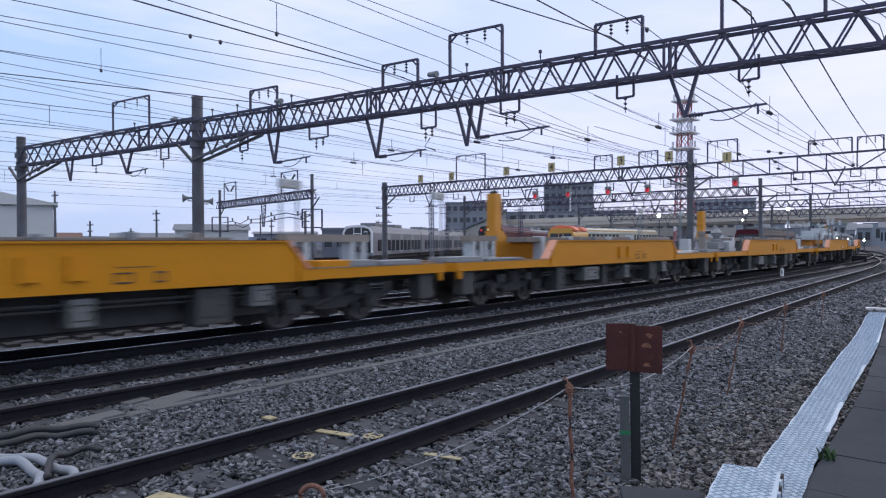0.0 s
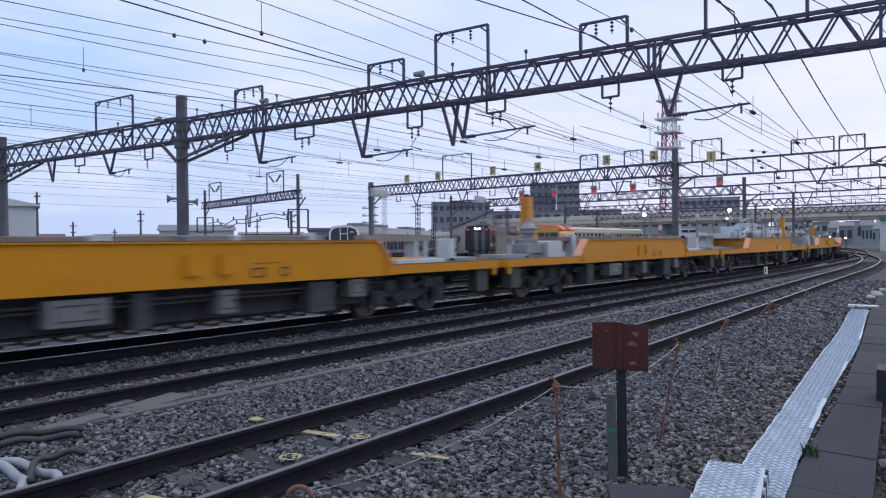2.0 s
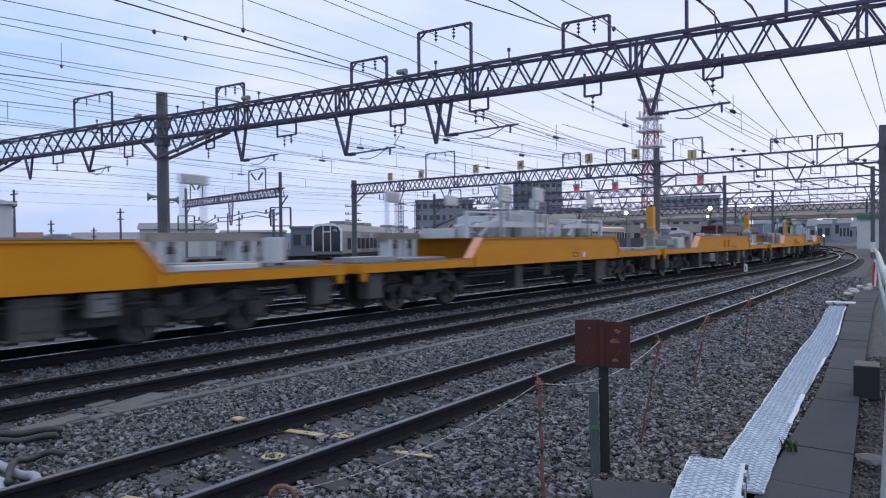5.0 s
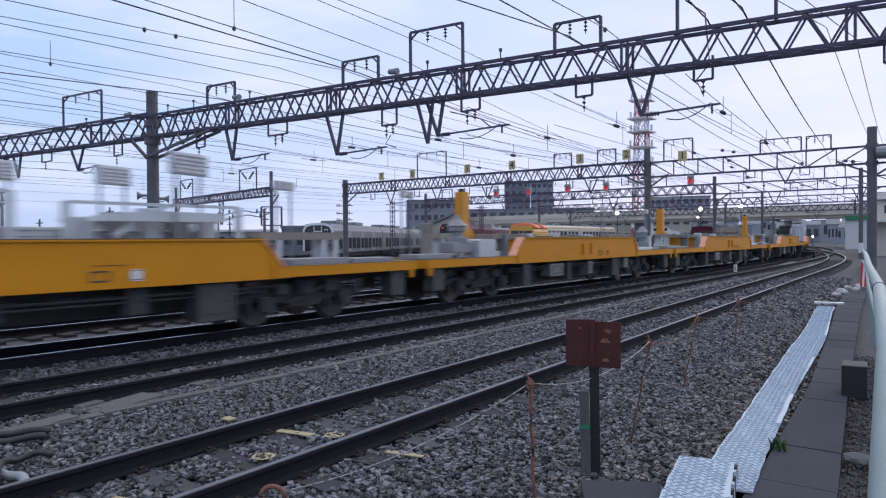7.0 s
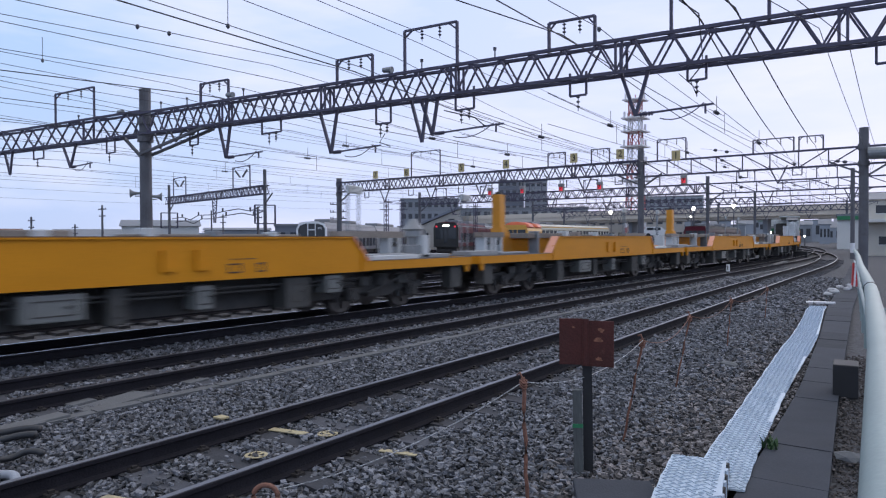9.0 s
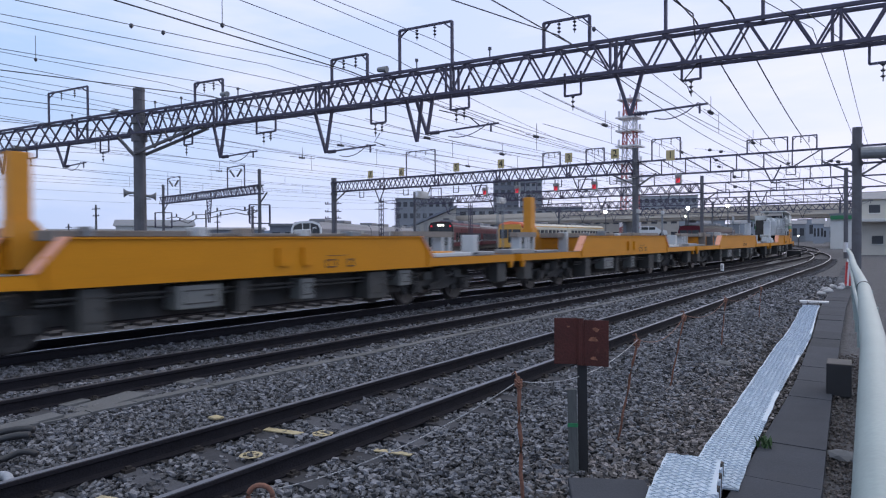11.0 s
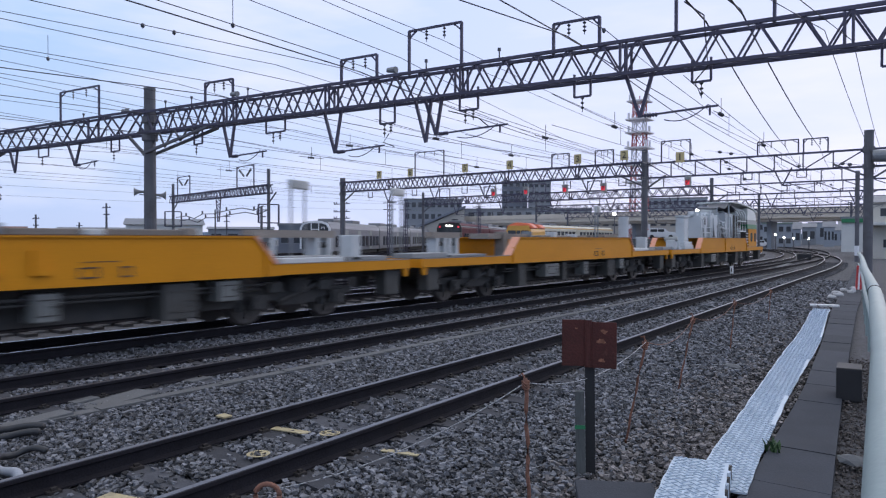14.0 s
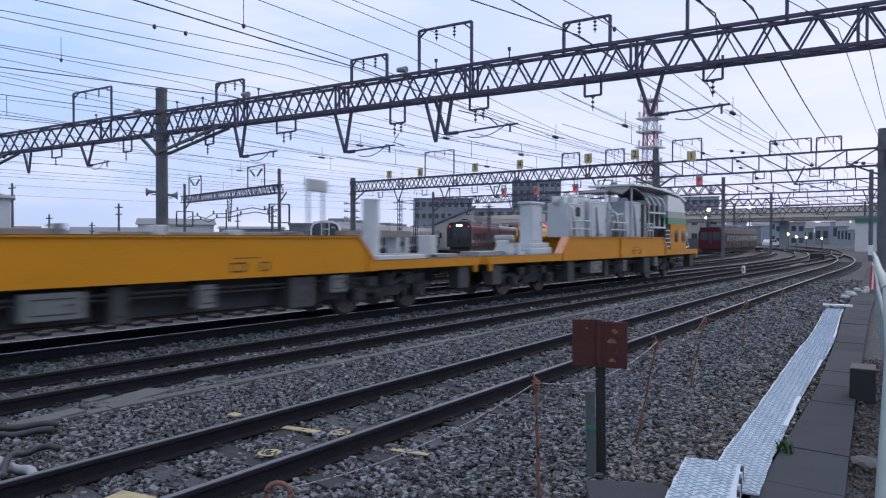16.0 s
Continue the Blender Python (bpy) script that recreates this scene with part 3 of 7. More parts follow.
        part("pin_insulator", bm, M["insulator"], g)
    for x in (-13.95, -20.75, -27.0):
        bm = bmesh.new()
        y = g1y(x)
        tube(bm, [(x, y, 6.72), (x, y, 6.88)], 0.02, 6)
        tube(bm, [(x - 0.17, y - 0.1, 6.93), (x + 0.17, y - 0.1, 6.90)], [0.075, 0.10], 10)
        part("yard_lamp", bm, M["grey_steel"], g, "small grey floodlight")
    for sg, z in ((-1, 3.62), (1, 3.50)):
        x, y = -25.6, g1y(-25.6)
        u = Vector((0.56, 0.83, 0)) * sg
        bm = bmesh.new()
        pts = [Vector((x, y, z)) + u * d + Vector((0, 0, -0.03 * d)) for d in (0.16, 0.30, 0.42, 0.50, 0.55, 0.58)]
        tube(bm, pts, [0.05, 0.05, 0.07, 0.11, 0.155, 0.18], 18)
        bar(bm, Vector((x, y, z - 0.12)), Vector((x, y, z - 0.12)) + u * 0.4, 0.04)
        part("loudspeaker_horn", bm, M["horn"], g, "grey horn loudspeaker", smooth=True)


def signal_number(parent, x, y, z, text, h=0.62):
    bm = bmesh.new()
    box(bm, x - h * 0.42, x + h * 0.42, y - 0.06, y - 0.02, z - h / 2, z + h / 2, 0.01)
    s = part("number_board", bm, M["number"], parent, "yellow board with black numeral")
    text_part("numeral", text, h * 0.95, M["ink"], s, pose(x, y - 0.068, z, 90, 0, 0))
    for o in (-0.12, 0.12):
        bm = bmesh.new()
        bar(bm, (x + o, y, z - h / 2), (x + o, y, z - 0.75), 0.03)
        part("board_stem", bm, M["gantry"], s)


def red_signal(parent, x, y, z):
    bm = bmesh.new()
    box(bm, x - 0.19, x + 0.19, y - 0.1, y + 0.1, z - 0.30, z + 0.30, 0.03)
    bar(bm, (x - 0.13, y, z + 0.3), (x - 0.13, y, z + 0.62), 0.035)
    bar(bm, (x + 0.13, y, z + 0.3), (x + 0.13, y, z + 0.62), 0.035)
    s = part("signal_housing", bm, M["cab_grey"], parent, "grey shunting signal with red light")
    boxes("red_lamp", s, M["red_light"], [(x - 0.12, x + 0.12, y - 0.125, y - 0.102, z - 0.22, z + 0.06)], 0, "glowing red lamp")
    boxes("visor", s, M["horn"], [(x - 0.16, x + 0.16, y - 0.24, y - 0.102, z + 0.08, z + 0.26)], 0.02, "pale signal visor")
    bm = bmesh.new()
    bar(bm, (x - 0.09, y - 0.14, z - 0.16), (x + 0.08, y - 0.14, z + 0.04), 0.045)
    bar(bm, (x - 0.08, y - 0.14, z + 0.06), (x + 0.05, y - 0.14, z + 0.07), 0.04)
    part("lamp_grille", bm, M["ink"], s, "dark bars before the lamp")


def gantry_signals():
    y = 44.2
    g = empty("overhead_gantry", None, "dark steel signal gantry with yellow number boards and red lights", "gantry", "overhead line gantries")
    part_of("girder", g, M["gantry"], truss, p=(-44.9, y), q=(-16.9, y), z_top=6.82, depth=0.84, width=0.5, panel=0.95, chord=0.10, web=0.06)
    part_of("girder", g, M["gantry"], light_truss, p=(-16.65, y), q=(-4.45, y), z_top=6.72, depth=0.95, panel=1.52, chord=0.11, web=0.065, turned=2)
    part_of("girder", g, M["gantry"], light_truss, p=(-4.4, y), q=(7.6, y), z_top=6.72, depth=0.95, panel=1.52, chord=0.11, web=0.065)
    for x, top, r in ((-44.9, 7.23, 0.24), (-16.87, 7.64, 0.20), (-4.27, 7.75, 0.24), (7.6, 7.3, 0.24)):
        bm = bmesh.new()
        tube(bm, [(x, y, -0.3), (x, y, top)], r, 14)
        tube(bm, [(x, y, 6.55), (x, y, 6.85)], r + 0.06, 14)
        tube(bm, [(x, y, 5.65), (x, y, 5.9)], r + 0.06, 14)
        if x > -40:
            bar(bm, (x, y, 5.2), (x - 1.7, y, 6.0), 0.10)
        bar(bm, (x, y, 5.0), (x + 1.4, y, 5.9), 0.10)
        part("post", bm, M["gantry_post"], g, "grey steel column")
    bm = bmesh.new()
    tube(bm, [(-4.05, y - 0.25, 6.3), (-2.6, y - 0.25, 6.25)], 0.33, 14)
    part("transformer", bm, M["grey_steel"], g, "grey cylindrical transformer")
    bm = bmesh.new()
    for z in (3.6, 4.2, 4.9):
        bar(bm, (-46.0, y, z), (-44.0, y, z), 0.07)
        for x in (-46.0, -45.7, -44.8, -44.4):
            tube(bm, [(x, y, z), (x, y, z + 0.18)], 0.05, 6)
    part("cross_arm", bm, M["gantry"], g)
    for a, b, z1 in ((-36.43, -33.44, 8.88), (-23.72, -22.35, 7.82), (-20.37, -19.05, 7.83), (-15.76, -13.93, 8.08), (-9.95, -7.75, 7.55), (-7.48, -6.24, 7.53)):
        f = part_of("feeder_frame", g, M["gantry"], portal, p=(a, y), q=(b, y), z0=6.75, z1=z1, w=0.075)
        for u in (0.34, 0.68):
            insulator("insulator", f, (a + (b - a) * u, y, z1 - 0.03), 0.40, 0.06)
    for x, z, n in ((-40.15, 7.24, "7"), (-36.68, 7.23, "6"), (-31.12, 7.28, "5"), (-27.05, 7.27, "4"), (-21.53, 7.32, "3"), (-18.15, 7.34, "2"), (-14.45, 6.95, "1")):
        signal_number(g, x, y - 0.3, z, n, 0.66)
    for x, z in ((-28.59, 5.28), (-25.77, 5.29), (-22.6, 5.32), (-19.7, 5.3), (-14.01, 5.43)):
        red_signal(g, x, y - 0.1, z)
    for x, reach in ((-39.41, 2.2), (-34.38, 2.0), (-29.48, 2.2), (-20.87, 2.2), (-8.58, 2.2)):
        bm = bmesh.new()
        drop_bracket(bm, (x - 0.5, y), (x + 0.5, y), 5.95, (x, y, 4.9), 0.07)
        v = part("drop_bracket", bm, M["gantry"], g)
        bm = bmesh.new()
        cantilever(bm, (x, y, 4.9), reach, 5.0)
        part("registration_arm", bm, M["gantry"], v)
    for x in (-41.5, -36.5, -31.4, -22.5, -18.4, -10.5, -7.57):
        bm = bmesh.new()
        hanger(bm, x, y, 5.85, 0.5, 0.5)
        part("hanger_frame", bm, M["gantry"], g)


def gantry_far(y, x0, x1, posts, z_top=6.6, light=False, depth=0.8, tilt=0.0, drops=True, rise=1.0):
    g = empty("overhead_gantry", None, "distant dark steel overhead line gantry", "gantry", "overhead line gantries")
    def yy(x):
        return y + tilt * (x - x0)
    if light:
        part_of("girder", g, M["gantry"], light_truss, p=(x0, yy(x0)), q=(x1, yy(x1)), z_top=z_top, depth=depth, panel=2.0, chord=0.12, web=0.07)
    else:
        part_of("girder", g, M["gantry"], truss, p=(x0, yy(x0)), q=(x1, yy(x1)), z_top=z_top, depth=depth, width=0.5, panel=1.1 if drops else 0.8, chord=0.11, web=0.07 if drops else 0.05)
    for x in posts:
        bm = bmesh.new()
        tube(bm, [(x, yy(x), -0.3), (x, yy(x), z_top + 0.7 * rise)], 0.16, 10)
        bar(bm, (x, yy(x), z_top - 1.7), (x + 1.4, yy(x + 1.4), z_top - depth), 0.1)
        post = part("post", bm, M["gantry_post"], g)
        if light:
            bm = bmesh.new()
            tube(bm, [(x, yy(x), 0.45), (x, yy(x), 1.25)], 0.168, 12)
            part("post_band", bm, M["white_paint"], post, "white painted band")
    if not drops:
        for k in (x0 + 1.9, x0 + 17.3):
            f = part_of("feeder_frame", g, M["gantry"], portal, p=(k, yy(k)), q=(k + 3.6, yy(k + 3.6)), z0=z_top, z1=z_top + rise, w=0.09)
            bm = bmesh.new()
            for u in (-1, 1):
                bar(bm, (k + 1.8 + 0.9 * u, yy(k + 1.8), z_top + rise - 0.35), (k + 1.8 + 0.2 * u, yy(k + 1.8), z_top + rise - 1.0), 0.13)
            part("insulator", bm, M["insulator"], f)
        return
    k = x0 + 2.5
    while k < x1 - 2:
        f = part_of("feeder_frame", g, M["gantry"], portal, p=(k, yy(k)), q=(k + 1.5, yy(k + 1.5)), z0=z_top, z1=z_top + rise, w=0.08)
        bm = bmesh.new()
        drop_bracket(bm, (k + 2.0, yy(k)), (k + 3.0, yy(k)), z_top - depth, (k + 2.5, yy(k), z_top - 2.1), 0.08)
        cantilever(bm, (k + 2.5, yy(k), z_top - 2.1), 2.0, 5.0)
        part("drop_bracket", bm, M["gantry"], g)
        k += 6.3


gantry_near()
gantry_signals()
gantry_far(64.6, -52.0, -18.4, (-52.0, -18.4), 6.6)
gantry_far(64.6, -18.4, 6.5, (-7.0, 6.5), 6.6, True, 0.9)
gantry_far(92.0, -52.0, -20.5, (-52.0, -20.5), 6.7)
gantry_far(92.0, -20.5, 4.0, (-9.0, 4.0), 6.7, True, 0.9)
gantry_far(122.0, -62.0, -2.0, (-62.0, -33.0, -14.0, -2.0), 6.7)
gantry_far(45.6, -74.9, -50.8, (-74.4, -51.1), 6.7, False, 0.75, -0.2, False, 2.1)


def bus_frames():
    """Square switch frames on the columns of the side gantry, with a hung lattice mast and bent bus bars."""
    def yy(x):
        return 45.6 - 0.2 * (x + 74.9)
    g = empty("switch_frame", None, "dark switch frames and bent bus bars under a gantry", "switch gear")
    for x, z0, z1 in ((-74.4, 3.15, 4.9), (-51.1, 3.2, 4.9)):
        bm = bmesh.new()
        for sx in (-1.0, 1.0):
            bar(bm, (x + 0.5 * sx, yy(x) + 0.75 * sx, z0), (x + 0.5 * sx, yy(x) + 0.75 * sx, z1), 0.12)
        for z in (z0, z1):
            bar(bm, (x - 0.5, yy(x) - 0.75, z), (x + 0.5, yy(x) + 0.75, z), 0.10)
        part("frame", bm, M["gantry"], g)
    bm = bmesh.new()
    x = -61.9
    for k in range(7):
        z, w, w2 = 6.0 - 0.36 * k, 0.42 - 0.04 * k, 0.38 - 0.04 * k
        for sx in (-1, 1):
            bar(bm, (x + sx * w, yy(x), z), (x + sx * w2, yy(x), z - 0.36), 0.08)
        bar(bm, (x - w, yy(x), z), (x + w2, yy(x), z - 0.36), 0.06)
        bar(bm, (x - w, yy(x), z), (x + w, yy(x), z), 0.06)
    part("hung_lattice", bm, M["gantry"], g)
    for o, z in ((0, 4.3), (0.4, 3.9)):
        bm = bmesh.new()
        pts = [(-73.4, z - 0.1), (-70.5, z), (-68.2, z - 0.35), (-66.0, z + 0.1), (-63.0, z + 0.05), (-60.0, z + 0.3), (-56.5, z + 0.45), (-54.0, z + 0.15), (-52.1, z + 0.5)]
        tube(bm, [(a, yy(a) + o, c) for a, c in pts], 0.05, 6)
        for a, c in pts[1:-1:2]:
            tube(bm, [(a, yy(a) + o, c), (a, yy(a) + o, c + 0.35)], 0.09, 8)
        part("bus_bar", bm, M["gantry_post"], g)
    for x in (-66.8, -56.0):
        bm = bmesh.new()
        tube(bm, [(x, yy(x) + 2, -0.2), (x, yy(x) + 2, 5.0)], 0.09, 8)
        part("support_pole", bm, M["gantry_post"], g)


bus_frames()

# lattice masts among the storage tracks
def lattice_mast(x, y, h, w=0.35):
    g = empty("lattice_mast", pose(x, y, 0), "slender dark lattice mast", "mast", "lattice masts")
    bm = bmesh.new()
    for sx in (-1, 1):
        for sy in (-1, 1):
            bar(bm, (sx * w / 2, sy * w / 2, -0.2), (sx * w / 2, sy * w / 2, h), 0.05)
    k = 0.0
    while k < h - 0.5:
        for sy in (-1, 1):
            bar(bm, (-w / 2, sy * w / 2, k), (w / 2, sy * w / 2, k + 0.5), 0.03)
            bar(bm, (w / 2, sy * w / 2, k), (-w / 2, sy * w / 2, k + 0.5), 0.03)
        k += 0.5
    part("lattice", bm, M["gantry"], g)
    bm = bmesh.new()
    for z in (h - 0.4, h - 1.1):
        bar(bm, (-0.9, 0, z), (0.9, 0, z), 0.07)
    part("cross_arm", bm, M["gantry"], g)


for b, d, h in ((-41.6, 74, 6.0), (-40.3, 84, 6.4), (-34.2, 88, 6.2)):
    x, y = bearing(b, d)
    lattice_mast(x, y, h)


def utility_pole(x, y, h):
    g = empty("utility_pole", pose(x, y, 0), "thin grey utility pole with cross arms", "utility pole", "utility poles")
    bm = bmesh.new()
    tube(bm, [(0, 0, -0.3), (0, 0, h)], [0.16, 0.10], 10)
    part("shaft", bm, M["gantry_post"], g)
    bm = bmesh.new()
    for z, w in ((h - 0.5, 0.9), (h - 1.3, 0.7)):
        bar(bm, (-w, 0, z), (w, 0, z), 0.09)
        for k in (-0.8, -0.3, 0.3, 0.8):
            tube(bm, [(k * w, 0, z), (k * w, 0, z + 0.16)], 0.03, 6)
    part("cross_arm", bm, M["gantry"], g)


for b, d, h in ((-63.2, 90, 5.85), (-70.0, 84, 7.4), (-67.75, 96, 4.6), (-65.0, 110, 4.0), (-54.6, 110, 5.6), (-51.9, 84, 5.6)):
    x, y = bearing(b, d)
    utility_pole(x, y, h)


# ---- wires ----
def wire(points, r, label="thin dark overhead wire along the tracks", sag=0.0):
    bm = bmesh.new()
    pts = []
    for (p, q) in zip(points, points[1:]):
        n = 12
        for k in range(n):
            u = k / n
            v = Vector(p).lerp(Vector(q), u)
            v.z -= sag * 4 * u * (1 - u)
            pts.append(v)
    pts.append(Vector(points[-1]))
    tube(bm, pts, r * 0.78, 5)
    return tagged(part("overhead_wire", bm, M["wire"], smooth=True), label, "overhead wire", "overhead wires")


WIRE_Y = (-42.0, -12.0, 16.0, 44.2, 64.6, 92.0, 122.0)
for key in "abcdefghi":
    ln = LINES[key]
    contact, carrier = [], []
    ways = WIRE_Y[2 if key in "abcd" else 0:]
    for s in ways:
        x, y, _ = ln.at(s)
        contact.append((x, y, 4.75))
        carrier.append((x, y, 5.55))
    w = wire(contact, 0.010, "thin contact wire over a track")
    wire(carrier, 0.012, "sagging carrier wire over a track", 0.35)
    # droppers between carrier and contact wire
    bm = bmesh.new()
    for i in range(len(ways) - 6 if len(ways) > 5 else 0, len(ways) - 2):
        for k in (1, 2, 3, 4, 5):
            u = k / 6
            a, b = Vector(contact[i]).lerp(Vector(contact[i + 1]), u), Vector(carrier[i]).lerp(Vector(carrier[i + 1]), u)
            b.z -= 0.35 * 4 * u * (1 - u)
            bar(bm, a, b, 0.010)
    tagged(part("dropper", bm, M["wire"], w), "thin dropper wires between carrier and contact wire", "", "", "stuff")

# feeders and cables: the way from the near gantry back past the viewpoint, the place on the near gantry, the place on the signal gantry
SPANS = ((0.19, -15.92, 7.23, -18.4, 7.3, 0.014), (0.229, -18.86, 7.73, -20.2, 7.5, 0.014), (0.111, -17.82, 6.99, -21.0, 7.1, 0.013), (0.22, -20.2, 7.09, -23.2, 7.4, 0.013), (0.076, -24.13, 7.72, -28.0, 7.6, 0.013),
         (0.353, -21.81, 6.99, -22.6, 7.4, 0.022), (0.014, -23.15, 7.03, -26.6, 7.1, 0.012), (0.089, -24.64, 7.06, -29.0, 7.1, 0.012), (-0.10, -29.5, 7.79, -34.6, 8.4, 0.014), (-0.05, -30.3, 7.76, -35.5, 8.4, 0.014),
         (0.16, -30.0, 7.2, -33.0, 7.0, 0.012), (-0.1, -31.0, 6.74, -36.0, 6.9, 0.012), (0.0, -32.6, 6.4, -38.0, 6.7, 0.012), (0.05, -35.5, 6.6, -41.0, 6.8, 0.012),
         (-0.013, -15.31, 7.06, -20.4, 7.6, 0.024), (-0.021, -15.02, 7.15, -19.6, 7.4, 0.016), (-0.052, -13.74, 7.29, -18.8, 7.1, 0.013), (-0.051, -12.87, 7.58, -15.2, 7.7, 0.012), (0.008, -12.17, 7.56, -14.5, 7.7, 0.012),
         (0.2, -8.43, 7.14, -9.6, 7.25, 0.020), (-0.015, -7.89, 6.73, -10.6, 6.9, 0.020), (0.039, -7.39, 7.13, -9.73, 7.5, 0.014), (-0.04, -4.98, 6.98, -8.44, 7.18, 0.026), (-0.03, -4.17, 7.0, -6.64, 6.97, 0.026),
         (0.2, -2.51, 6.37, -3.9, 5.9, 0.012), (0.132, -1.97, 6.05, -3.7, 6.6, 0.012))
for slope, x1, z1, x2, z2, r in SPANS:
    y1 = g1y(x1)
    wire([(x1 - slope * (y1 + 12.0), -12.0, z1 + 0.45), (x1 - slope * (y1 - 7.0), 7.0, z1 + 0.15), (x1, y1, z1)], r, "dark feeder cable between gantry frames")
    wire([(x1, y1, z1), (x2, 44.2, z2)], r, "dark feeder cable between gantry frames", 0.22)
    wire([(x2, 44.2, z2), (x2 - 2.0, 64.6, 7.1), (x2 - 6.0, 92.0, 7.2), (x2 - 11.0, 122.0, 7.2)], min(r, 0.016), "thin dark cable over the yard", 0.3)
# weights and clamps threaded on the cables, and hanging droppers
for slope, x1, z1, back in ((0.19, -15.92, 7.23, 6.1), (0.19, -15.92, 7.23, 5.3), (0.076, -24.13, 7.72, 4.4), (-0.021, -15.02, 7.15, 5.0), (0.039, -7.39, 7.13, 0.1)):
    x, y, z = x1 - slope * back, g1y(x1) - back, z1 + 0.15 * min(1.0, back / 8.0)
    bm = bmesh.new()
    tube(bm, [(x, y, z + 0.03), (x, y, z), (x, y, z - 0.06), (x, y, z - 0.10)], [0.02, 0.055, 0.05, 0.015], 8)
    if back in (4.4, 5.0):
        bar(bm, (x, y, z), (x, y, z + 0.75), 0.014)
    tagged(part("cable_clamp", bm, M["insulator"]), "small dark clamp on an overhead cable", "clamp", "cable clamps")
# pulled-off wires among the far storage tracks
for a, b, sg in (((-60, 10, 6.9), (-44, 95, 6.8), 0.5), ((-66, 12, 6.4), (-52, 95, 6.6), 0.5), ((-72, 14, 5.9), (-60, 95, 6.2), 0.5)):
    wire([a, b], 0.013, "thin dark cable over the yard", sg)


# strain insulators threaded on the wires
for key, s0, z in (("a", 19.5, 5.2), ("a", 26.0, 5.1), ("a", 35.0, 5.15), ("b", 20.0, 5.25), ("b", 28.0, 5.2), ("b", 34.0, 5.1), ("c", 20.5, 5.2), ("c", 30.0, 5.15), ("d", 19.0, 5.3), ("d", 24.0, 5.2),
                   ("d", 38.0, 5.2), ("e", 18.5, 5.3), ("e", 27.0, 5.2), ("f", 20.0, 5.25), ("g", 21.0, 5.2), ("a", 52.0, 5.4), ("b", 54.0, 5.4), ("a", 56.0, 5.4), ("c", 52.0, 5.4)):
    x, y, _ = LINES[key].at(s0)
    bm = bmesh.new()
    for k in range(4):
        tube(bm, [(x, y + 0.09 * k, z), (x, y + 0.09 * k + 0.03, z), (x, y + 0.09 * k + 0.06, z)], [0.018, 0.055, 0.018], 8)
    tube(bm, [(x, y - 0.5, z), (x, y + 0.9, z + 0.02)], 0.012, 5)
    bar(bm, (x, y + 0.2, z), (x, y + 0.2, z + 0.45), 0.014)
    tagged(part("strain_insulator", bm, M["insulator"]), "dark strain insulator hung in the overhead wires", "insulator", "strain insulators")


# round strain insulators hung on cross wires beside the signal gantry
for x, y, z in ((-11.9, 43.4, 7.05), (-11.25, 43.4, 6.9), (-11.55, 43.5, 6.42), (-5.45, 43.6, 5.95), (-5.1, 43.6, 5.88), (-10.5, 43.5, 5.35), (-10.45, 43.5, 4.75)):
    bm = bmesh.new()
    tube(bm, [(x - 0.11, y, z + 0.015), (x - 0.09, y, z + 0.01), (x - 0.04, y, z), (x + 0.04, y, z - 0.01), (x + 0.09, y, z - 0.015), (x + 0.11, y, z - 0.02)], [0.02, 0.07, 0.09, 0.09, 0.07, 0.02], 12)
    bar(bm, (x - 0.9, y, z + 0.16), (x + 0.9, y, z - 0.14), 0.012)
    tagged(part("strain_insulator", bm, M["insulator"], smooth=True), "round dark strain insulator on a cross wire", "insulator", "round strain insulators")


# ---- the rail-carrying works train ----
# wagon space: origin at mid-length on rail-top height, y along the train (its head towards -y), x to the side that faces the viewpoint
HALF, TOP, BOT, DECK = 8.22, 1.66, 0.94, 1.15
SIDE = 1.40
FAR_SIDE = 0.98
WHEEL_R, BASE, BOGIE = 0.43, 2.0, 5.38


def beam_outline(sign_cab=False):
    t, s = 3.975, 4.45
    return [(-HALF, 0.955), (-s - 0.25, 0.955), (-t - 0.35, BOT), (t + 0.35, BOT), (s + 0.25, 0.955), (HALF, 0.955),
            (HALF, DECK), (s, DECK), (t, TOP), (-t, TOP), (-s, DECK), (-HALF, DECK)]


